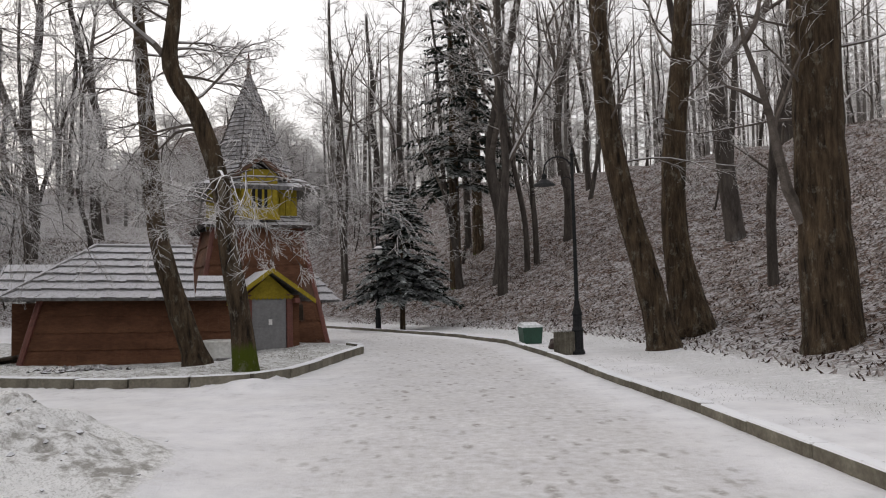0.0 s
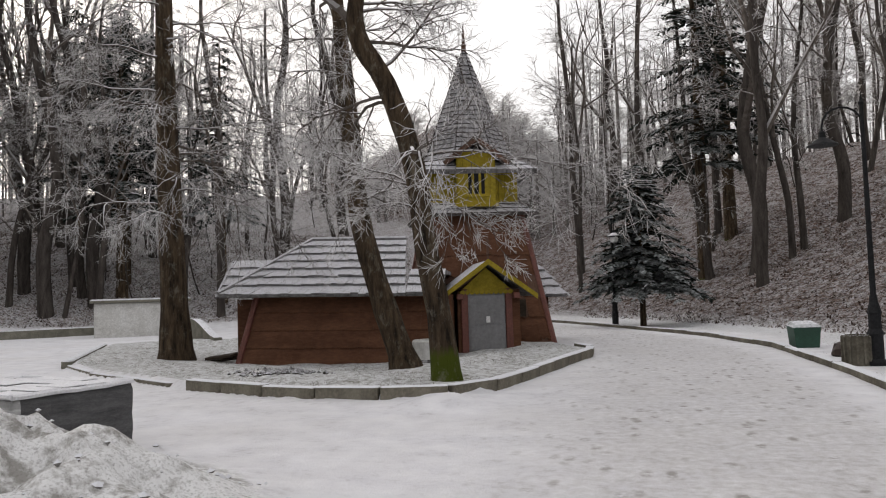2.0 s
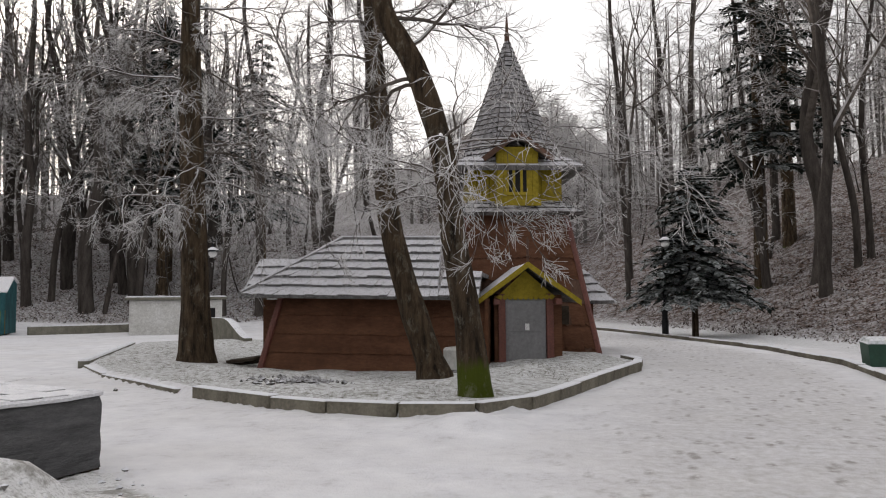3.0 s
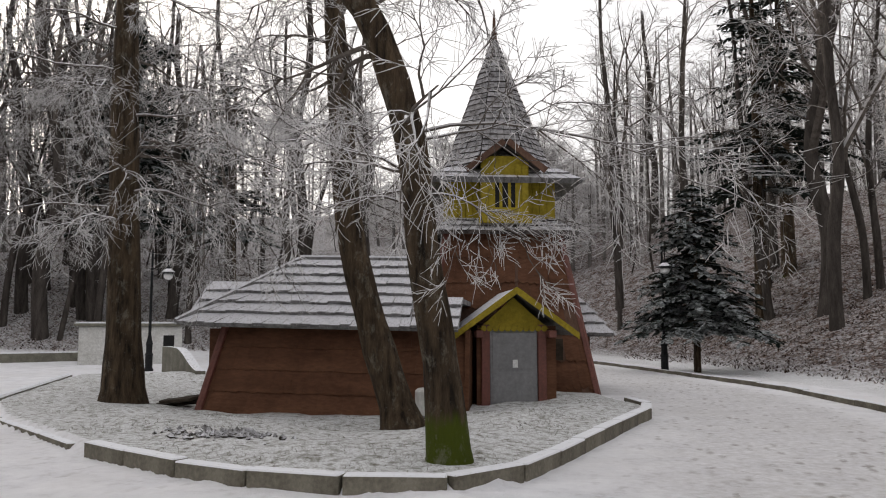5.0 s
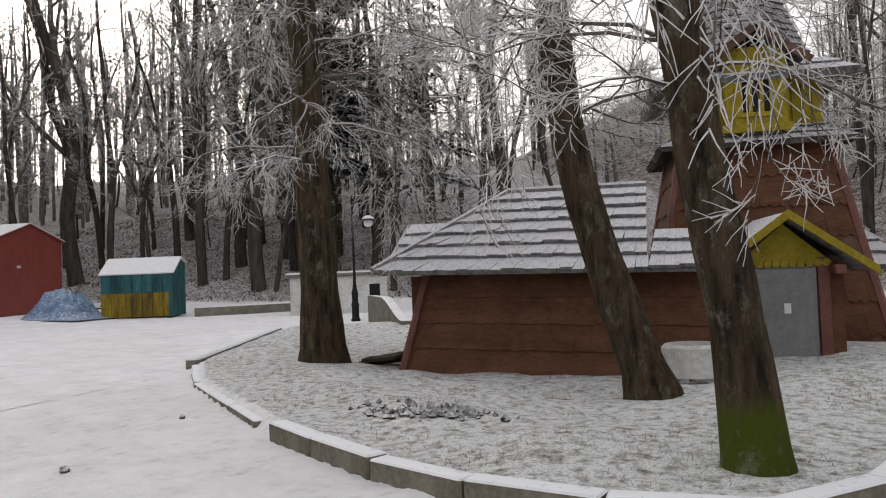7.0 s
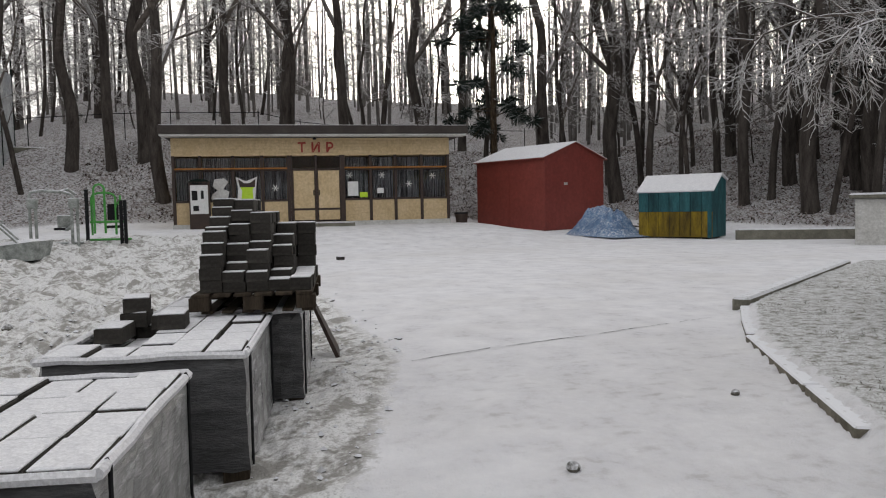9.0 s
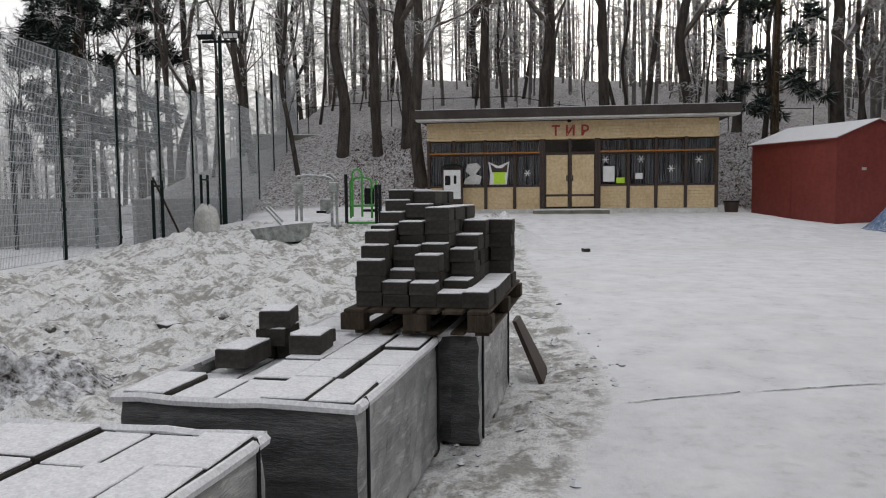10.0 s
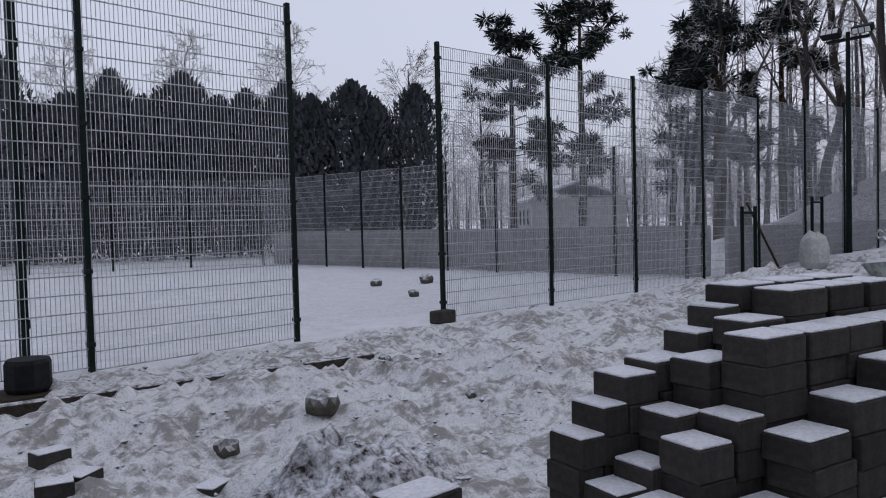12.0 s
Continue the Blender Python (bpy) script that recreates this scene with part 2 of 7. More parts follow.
M_LIME = surface("lime_yellow_paper", (0.5, 0.75, 0.05), (0.55, 0.8, 0.08), 6, 0.7, bumps=0)
M_FIELDSTONE = surface("dirty_field_stone", (0.07, 0.066, 0.055), (0.14, 0.132, 0.11), 6, 0.95, bumps=0.6, frost=0.4)
M_CLOD = surface("frosted_clods", (0.16, 0.153, 0.143), (0.34, 0.33, 0.315), 14, 0.95, bumps=0.6, frost=0.9)
M_SOILDARK = surface("dark_dug_soil", (0.03, 0.024, 0.02), (0.09, 0.075, 0.06), 14, 0.95, bumps=0.8, frost=0.35)
M_CURTAIN = surface("grey_striped_curtain", (0.05, 0.052, 0.06), (0.34, 0.34, 0.37), 9, 0.9, bumps=0.3, stretch=(2.2, 2.2, 0.05), spread=0.06)


def bark_mossy(name, moss):
    """Brown furrowed bark with pale lichen, and green moss up to about the given height."""
    m, nt, b = mat_base(name, 0.95)
    v = coords(nt, (2.2, 2.2, 0.35))
    n1, n2 = noise_tex(nt, v, 5, 6, 0.7), noise_tex(nt, v, 22, 4, 0.7)
    c = mix(nt, ramp(nt, n1, [(0.35, (0,)), (0.65, (1,))]), (0.014, 0.01, 0.007), (0.1, 0.07, 0.043))
    tc = nt.nodes.new("ShaderNodeTexCoord")
    s = nt.nodes.new("ShaderNodeSeparateXYZ")
    nt.links.new(tc.outputs["Object"], s.inputs[0])
    z = math_node(nt, "ADD", s.outputs[2], math_node(nt, "MULTIPLY", n1, 0.35))
    c = mix(nt, ramp(nt, math_node(nt, "SUBTRACT", moss, z), [(0.0, (0,)), (0.12, (1,))]), c, (0.06, 0.078, 0.008))
    spots = ramp(nt, noise_tex(nt, coords(nt, (1, 1, 0.6)), 6, 8, 0.8), [(0.54, (0,)), (0.66, (0.5,))])
    c = mix(nt, spots, c, (0.24, 0.23, 0.19))
    nt.links.new(c, b.inputs["Base Color"])
    bump(nt, b, math_node(nt, "ADD", n1, math_node(nt, "MULTIPLY", n2, 0.6)), 1.0, 0.06)
    return m


M_BARKMOSS = bark_mossy("bark_with_moss", 0.72)
M_BARK = bark_mossy("lichened_bark", 0.12)


def glass_mat(name, tint=(0.9, 0.93, 0.93), rough=0.02):
    m, nt, b = mat_base(name, rough)
    b.inputs["Base Color"].default_value = (*tint, 1)
    b.inputs["Transmission Weight"].default_value = 1.0
    b.inputs["IOR"].default_value = 1.45
    return m


M_GLASS = glass_mat("window_glass")


def film_mat():
    """Stretch film over dark blocks: thin, creased, glossy; the lit tone and streak highlights are painted in."""
    m, nt, b = mat_base("stretch_film", 0.25)
    v = coords(nt, (1.2, 1.2, 7))
    n1, n2 = noise_tex(nt, v, 3, 6, 0.7), noise_tex(nt, coords(nt), 3.5, 5, 0.6)
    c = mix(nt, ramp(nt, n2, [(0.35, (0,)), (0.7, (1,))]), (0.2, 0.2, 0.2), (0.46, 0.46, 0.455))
    # pale streaks painted as highlights along the creases
    c = mix(nt, ramp(nt, n1, [(0.54, (0,)), (0.68, (0.7,))]), c, (0.62, 0.62, 0.62))
    nt.links.new(c, b.inputs["Base Color"])
    bump(nt, b, math_node(nt, "ADD", n1, n2), 0.7, 0.03)
    return m


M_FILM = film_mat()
# the same film for the pallet ends, shade put into its colour
M_FILM_SHADED = surface("stretch_film_shaded_ends", (0.025, 0.025, 0.027), (0.11, 0.11, 0.113), 2.5, 0.28, bumps=0.6, dist=0.02, stretch=(1, 1, 5))

# ---- mesh helpers ----
class Shape:
    """Gathers boxes, tubes and sheets into one mesh."""

    def __init__(self):
        self.v, self.f = [], []

    def add(self, verts, faces, m=None):
        k = len(self.v)
        self.v += [tuple(m @ Vector(p)) for p in verts] if m is not None else [tuple(p) for p in verts]
        self.f += [tuple(i + k for i in f) for f in faces]
        return self

    def box(self, x0, y0, z0, x1, y1, z1, m=None, b=0.0):
        """A box; b cuts its edges by that much."""
        if not b:
            vs = [(x, y, z) for x in (x0, x1) for y in (y0, y1) for z in (z0, z1)]
            return self.add(vs, [(0, 1, 3, 2), (4, 6, 7, 5), (0, 4, 5, 1), (2, 3, 7, 6), (0, 2, 6, 4), (1, 5, 7, 3)], m)
        bm = bmesh.new()
        bmesh.ops.create_cube(bm, size=1, matrix=Matrix.LocRotScale(((x0 + x1) / 2, (y0 + y1) / 2, (z0 + z1) / 2), None, (x1 - x0, y1 - y0, z1 - z0)))
        bmesh.ops.bevel(bm, geom=bm.edges[:], offset=b, segments=1, affect="EDGES")
        self.add([v.co for v in bm.verts], [[v.index for v in f.verts] for f in bm.faces], m)
        bm.free()
        return self

    def tube(self, pts, radii, n=6, cap=True):
        """A tube along points."""
        pts = [Vector(p) for p in pts]
        if isinstance(radii, (int, float)):
            radii = [radii] * len(pts)
        k, side = len(self.v), None
        for i, p in enumerate(pts):
            d = (pts[min(i + 1, len(pts) - 1)] - pts[max(i - 1, 0)]).normalized()
            side = (d.orthogonal() if side is None else side - d * side.dot(d))
            side = side.normalized() if side.length > 1e-6 else d.orthogonal().normalized()
            o = d.cross(side)
            for j in range(n):
                a = 2 * math.pi * j / n
                self.v.append(tuple(p + radii[i] * (math.cos(a) * side + math.sin(a) * o)))
        for i in range(len(pts) - 1):
            for j in range(n):
                q = k + i * n
                self.f.append((q + j, q + (j + 1) % n, q + n + (j + 1) % n, q + n + j))
        if cap:
            self.f += [tuple(range(k + n - 1, k - 1, -1)), tuple(range(k + (len(pts) - 1) * n, k + len(pts) * n))]
        return self

    def turned(self, profile, n=12, m=None):
        """A turned shape: (radius, z) pairs."""
        vs = [(r * math.cos(2 * math.pi * j / n), r * math.sin(2 * math.pi * j / n), z) for r, z in profile for j in range(n)]
        fs = [(i * n + j, i * n + (j + 1) % n, (i + 1) * n + (j + 1) % n, (i + 1) * n + j) for i in range(len(profile) - 1) for j in range(n)]
        fs += [tuple(range(n - 1, -1, -1)), tuple(range((len(profile) - 1) * n, len(profile) * n))]
        return self.add(vs, fs, m)

    def hull8(self, bottom, top):
        """A block between two quads, each of four points in turn."""
        return self.add([*bottom, *top], [(3, 2, 1, 0), (4, 5, 6, 7), (0, 1, 5, 4), (1, 2, 6, 5), (2, 3, 7, 6), (3, 0, 4, 7)])

    def slab(self, quad, t):
        """A quad given thickness t downwards along its normal."""
        q = [Vector(p) for p in quad]
        n = (q[1] - q[0]).cross(q[3] - q[0]).normalized() * t
        return self.hull8([p - n for p in q], q)

    def mesh(self, name, material, smooth=False):
        me = bpy.data.meshes.new(name)
        me.from_pydata(self.v, [], self.f)
        if material:
            me.materials.append(material)
        if smooth:
            me.polygons.foreach_set("use_smooth", [True] * len(me.polygons))
        me.update()
        return me


def thing(name, label, category, m=None, group="", kind=""):
    ob = tagged(new(name), label, category, group, kind)
    if m is not None:
        ob.matrix_world = m
    return ob


def part(name, shape, material, parent, label="", smooth=False):
    ob = new(name, shape.mesh(name, material, smooth))
    ob.parent = parent
    return tagged(ob, label) if label else ob


def single(name, shape, material, label, category="", m=None, group="", kind="", smooth=False):
    ob = tagged(new(name, shape.mesh(name, material, smooth)), label, category, group, kind)
    if m is not None:
        ob.matrix_world = m
    return ob


def shared(name, me, parent, m):
    ob = new(name, me)
    ob.parent = parent
    ob.matrix_basis = m
    return ob


rnd = random.Random(11)

# ---- the ground ----
def sstep(a, b, x):
    t = np.clip((x - a) / (b - a), 0, 1)
    return t * t * (3 - 2 * t)


KX = [1.86, 1.86, 1.86, 1.72, 1.66, 1.34, 0.25, -1.7, -4.2, -9.0, -18.0, -40.0]
KY = [-60, -5, 9, 12, 15, 20, 24, 28, 33, 40, 50, 75]


def road_edge(y):
    return np.interp(y, KY, KX)


def right_of_road(x, y):
    slope = (road_edge(y + 0.5) - road_edge(y - 0.5))
    return (x - road_edge(y)) / np.sqrt(1 + slope ** 2)


def west_bank(x, y):
    d1 = -36.5 - x
    nx, ny = -0.40, 0.916
    d2 = (x + 36) * nx + (y - 28.0) * ny
    d2 = np.where(x > -17, d2 - (x + 17) * 1.1, d2)
    return np.maximum(d1, d2)


# outline of the kerbed bed round the wooden castle
BED = [(-11.6, 16.3), (-10.2, 15.15), (-9.0, 14.45), (-7.9, 13.85), (-6.95, 13.3), (-5.8, 12.8), (-5.1, 12.58), (-4.5, 12.5), (-3.7, 12.55), (-3.1, 12.75),
       (-2.8, 13.1), (-2.6, 14.1), (-2.4, 15.6), (-2.2, 17.0), (-1.98, 18.4), (-2.1, 19.2), (-2.6, 20.0)]
BED_RING = BED + [(-4.5, 24.5), (-9.0, 25.5), (-14.0, 24.0), (-15.7, 22.4), (-13.4, 18.6)]


def inside_bed(x, y):
    x, y = np.asarray(x, float), np.asarray(y, float)
    c = np.zeros(x.shape, bool)
    n = len(BED_RING)
    for i in range(n):
        (ax, ay), (bx, by) = BED_RING[i], BED_RING[i - 1]
        hit = ((ay > y) != (by > y)) & (x < (bx - ax) * (y - ay) / (by - ay + 1e-12) + ax)
        c ^= hit
    return c


def bed_depth(x, y):
    """Distance inside the bed's outline, negative outside."""
    x, y = np.asarray(x, float), np.asarray(y, float)
    best = np.full(x.shape, 1e9)
    n = len(BED_RING)
    for i in range(n):
        (ax, ay), (bx, by) = BED_RING[i], BED_RING[i - 1]
        t = np.clip(((x - ax) * (bx - ax) + (y - ay) * (by - ay)) / ((bx - ax) ** 2 + (by - ay) ** 2), 0, 1)
        best = np.minimum(best, np.hypot(x - ax - t * (bx - ax), y - ay - t * (by - ay)))
    return np.where(inside_bed(x, y), best, -best)


def waves(x, y, f, seed, octaves=4):
    """Smooth value noise on a lattice."""
    r = np.random.RandomState(seed)
    tab = r.rand(256, 256)
    out, amp = 0, 1.0
    for o in range(octaves):
        X, Y = x * f + 37.2 * o + 5000, y * f + 11.9 * o + 5000
        i, j = np.floor(X).astype(int), np.floor(Y).astype(int)
        u, w = X - i, Y - j
        u, w = u * u * (3 - 2 * u), w * w * (3 - 2 * w)
        q = lambda a, b: tab[(i + a) % 256, (j + b) % 256]
        out = out + amp * ((q(0, 0) * (1 - u) + q(1, 0) * u) * (1 - w) + (q(0, 1) * (1 - u) + q(1, 1) * u) * w - 0.5)
        amp, f = amp * 0.5, f * 2.03
    return out


# heaps of sand and soil: x, y, radius, height
HEAPS = [(-4.35, 7.3, 1.25, 0.5), (-5.1, 7.7, 1.0, 0.44), (-3.3, 7.5, 0.9, 0.16), (-11.9, 5.4, 0.8, 0.26), (-24.0, 4.6, 1.9, 0.42), (-21.8, 5.4, 1.4, 0.22),
         (-26.2, 12.0, 1.2, 0.7), (-22.5, 10.9, 1.6, 0.3), (-16.5, 7.2, 1.6, 0.2), (-17.5, 4.6, 1.4, 0.22), (-14.6, 6.0, 1.2, 0.16), (-19.5, 8.6, 1.5, 0.2), (-18.2, 10.6, 1.0, 0.18), (-14.2, 10.9, 0.9, 0.14), (-28.2, 6.3, 1.5, 0.3)]
SNOWHEAP = (-3.05, 12.25, 0.55, 0.12)


def dig_edge(x):
    """How far north the dug ground reaches."""
    return np.interp(x, [-34, -28, -22, -14, -11, -9, -6, -3.4, -2.2], [13.2, 13.0, 12.4, 12.1, 12.0, 11.35, 10.2, 8.7, 7.2])


def dig_zone(x, y):
    """How far the ground is dug up, 0 to 1."""
    z = sstep(-33, -30, x) * sstep(2.0, 3.2, y)
    z = z * (1 - sstep(-0.35, 0.35, y - dig_edge(x))) * (1 - sstep(-2.7, -2.2, x))
    return z


def height(x, y):
    x, y = np.asarray(x, float), np.asarray(y, float)
    d = right_of_road(x, y)
    hill = 0.46 * np.maximum(d - 3.2, 0) - 0.30 * np.maximum(d - 22, 0) - 0.11 * np.maximum(d - 45, 0)
    soft = 1.5
    hill = np.where(d < 3.2 + soft, 0.46 * np.maximum(d - 3.2 + soft, 0) ** 2 / (4 * soft), hill)
    hill = hill + np.where(d > 3, waves(x, y, 0.25, 3, 4) * np.clip((d - 3) * 0.12, 0, 0.8), 0)
    w = west_bank(x, y)
    bank = 0.42 * np.maximum(w, 0) - 0.20 * np.maximum(w - 9.5, 0) - 0.17 * np.maximum(w - 45, 0)
    bank = np.where(w < 1.2, 0.42 * np.maximum(w + 1.2, 0) ** 2 / 4.8, bank) + np.where(w > 0, waves(x, y, 0.22, 5, 4) * np.clip(w * 0.1, 0, 0.7), 0)
    fade = 1 - sstep(-18, -8, x)
    fade = fade * sstep(-10, 2.5, y)
    bank = bank * fade
    rise = 0.62 * sstep(-25.5, -34, x) * (1 - 0.62 * sstep(20.8, 24, y)) * sstep(-2, 6, y)
    row = np.clip(((x + 5.0) * -0.98 + (y - 9.2) * 0.19), -1, 9)
    px, py = -5.0 - 0.98 * row, 9.2 + 0.19 * row
    dip = -0.2 * np.exp(-((x - px) ** 2 + (y - py) ** 2) / 1.1 ** 2)
    dip = dip * sstep(-5.3, -7.2, x)
    bd = bed_depth(x, y)
    bed = 0.10 * sstep(-0.05, 0.06, bd) - 0.20 * sstep(0.9, 3.4, bd) + 0.05 * sstep(0.2, 1.2, bd)
    dig = dig_zone(x, y)
    heaps = 0
    for hx, hy, r, h in HEAPS + [SNOWHEAP]:
        q = ((x - hx) ** 2 + (y - hy) ** 2) / r ** 2
        heaps = heaps + h * np.exp(-q * 1.6) * (1 + 0.6 * waves(x, y, 3.2, 9, 4) * np.exp(-q * 0.5))
    rough = waves(x, y, 1.1, 13, 5) * 0.19 * dig + np.abs(waves(x, y, 3.1, 17, 4)) * 0.21 * dig - 0.03 * dig
    dig = dig * (0.35 + 0.65 * sstep(0.3, 1.8, dig_edge(x) - y))
    rough = rough * (0.35 + 0.65 * sstep(0.3, 1.8, dig_edge(x) - y)) * sstep(-4.0, -8.0, x) + waves(x, y, 4.0, 17, 4) * 0.1 * dig
    field = waves(x, y, 0.9, 21, 4) * 0.05 * (1 - sstep(1.5, 3.0, y)) * sstep(-8, -14, x)
    fine = waves(x, y, 2.0, 23, 3) * 0.012 + np.where(bd > 0.15, waves(x, y, 2.4, 29, 4) * 0.05 * np.clip(bd, 0, 1), 0)
    return hill + bank + rise + dip + bed + heaps + rough + field + fine


def gz(x, y):
    return float(height(np.array([x]), np.array([y]))[0])


def spaced(knots):
    """Coordinates with a step for each stretch: (from, to, step)."""
    out = []
    for a, b, s in knots:
        out += list(np.linspace(a, b, max(2, int(round((b - a) / s)) + 1))[:-1])
    return np.array(out + [knots[-1][1]])


def build_ground():
    xs = spaced([(-900, -120, 60), (-120, -50, 2.5), (-50, -34, 0.5), (-34, -15, 0.16), (-15, -1.5, 0.075), (-1.5, 4, 0.2), (4, 40, 0.5), (40, 120, 3), (120, 900, 60)])
    ys = spaced([(-900, -120, 60), (-120, -30, 3), (-30, 2, 0.4), (2, 4, 0.16), (4, 14, 0.075), (14, 27, 0.16), (27, 60, 0.5), (60, 140, 3), (140, 900, 60)])
    X, Y = np.meshgrid(xs, ys)
    Z = height(X, Y)
    nx, ny = len(xs), len(ys)
    verts = np.stack([X, Y, Z], -1).reshape(-1, 3)
    i = (np.arange(ny - 1)[:, None] * nx + np.arange(nx - 1)[None, :]).reshape(-1)
    faces = np.stack([i, i + 1, i + nx + 1, i + nx], 1)
    me = bpy.data.meshes.new("ground")
    me.vertices.add(len(verts))
    me.vertices.foreach_set("co", verts.ravel())
    me.loops.add(faces.size)
    me.loops.foreach_set("vertex_index", faces.ravel())
    me.polygons.add(len(faces))
    me.polygons.foreach_set("loop_start", np.arange(len(faces)) * 4)
    me.polygons.foreach_set("use_smooth", np.ones(len(faces), bool))
    me.update(calc_edges=True)
    d, w, bd = right_of_road(X, Y), west_bank(X, Y), bed_depth(X, Y)
    leaf = np.maximum(sstep(1.2, 4.2, d), 0.78 * sstep(-0.6, 1.2, w) * (1 - sstep(-18, -8, X)) * sstep(-10, 0, Y))
    leaf = np.maximum(leaf, sstep(0, 6, Y - 34) * (1 - sstep(0, 1, d)) * 0.75)
    soil = np.maximum(dig_zone(X, Y) * 0.8, np.exp(-((X + 6.1) ** 2 + (Y - 14.1) ** 2) / 0.22) * 0.9)
    grass = np.maximum(sstep(0.02, 0.2, bd), sstep(0.1, 1.5, d) * 0.5)
    grass = np.maximum(grass, 0.47 * (1 - sstep(1.0, 2.5, Y)) * sstep(-9, -12, X))
    mid = road_edge(Y) - X                       # distance in from the road's right edge
    tread = sstep(0.3, 1.0, mid) * (1 - sstep(2.6, 4.4, mid)) * (1 - sstep(26, 40, Y)) + 0.3 * sstep(-12, -9, X) * sstep(11, 12.5, Y) * (1 - sstep(-5, -3, X))
    col = np.stack([leaf, soil, grass, np.clip(tread, 0, 1)], -1).reshape(-1, 4)
    at = me.attributes.new("cover", "FLOAT_COLOR", "POINT")
    at.data.foreach_set("color", col.astype(np.float32).ravel())
    me.materials.append(M_GROUND)
    tagged(new("ground", me), "thin trodden snow over paving, frosted leaf litter on the slopes", "ground", kind="structure")


build_ground()


def along(points, step):
    """Evenly spaced points along a line of points."""
    out, rest = [Vector(points[0])], 0.0
    for p, q in zip(points, points[1:]):
        p, q = Vector(p), Vector(q)
        L, s = (q - p).length, step - rest
        while s <= L:
            out.append(p.lerp(q, s / L))
            s += step
        rest = (rest + L) % step
    return out


def kerb(name, points, length, width, tall, label, drop=0.12):
    """A run of kerb stones, each a part."""
    ob = thing(name, label, "kerb", kind="structure")
    ps = along(points, length)
    r = random.Random(5)
    for p, q in zip(ps, ps[1:]):
        d = q - p
        z = r.uniform(-0.008, 0.008)
        s = Shape().box(0.006, -width / 2, -drop, d.length - 0.006, width / 2, tall, b=0.012)
        shared("kerb_stone", s.mesh("kerb_stone", M_KERB), ob, pose(p.x, p.y, z, r.uniform(-1.2, 1.2), 0, math.degrees(math.atan2(d.y, d.x)) + r.uniform(-0.6, 0.6)))
    return ob


kerb("kerb_of_road", [(float(road_edge(y)), y, 0) for y in list(np.arange(-4, 44, 0.5))], 1.0, 0.14, 0.10, "concrete kerb stones dusted with frost")
kerb("kerb_of_bed", [(x, y, 0) for x, y in BED[4:]], 0.8, 0.15, 0.15, "weathered concrete kerb round the snowy bed")
kerb("low_kerb_of_bed", [(x, y, 0) for x, y in BED[:5]], 1.0, 0.12, 0.07, "sunken narrow kerb edging the snowy bed")

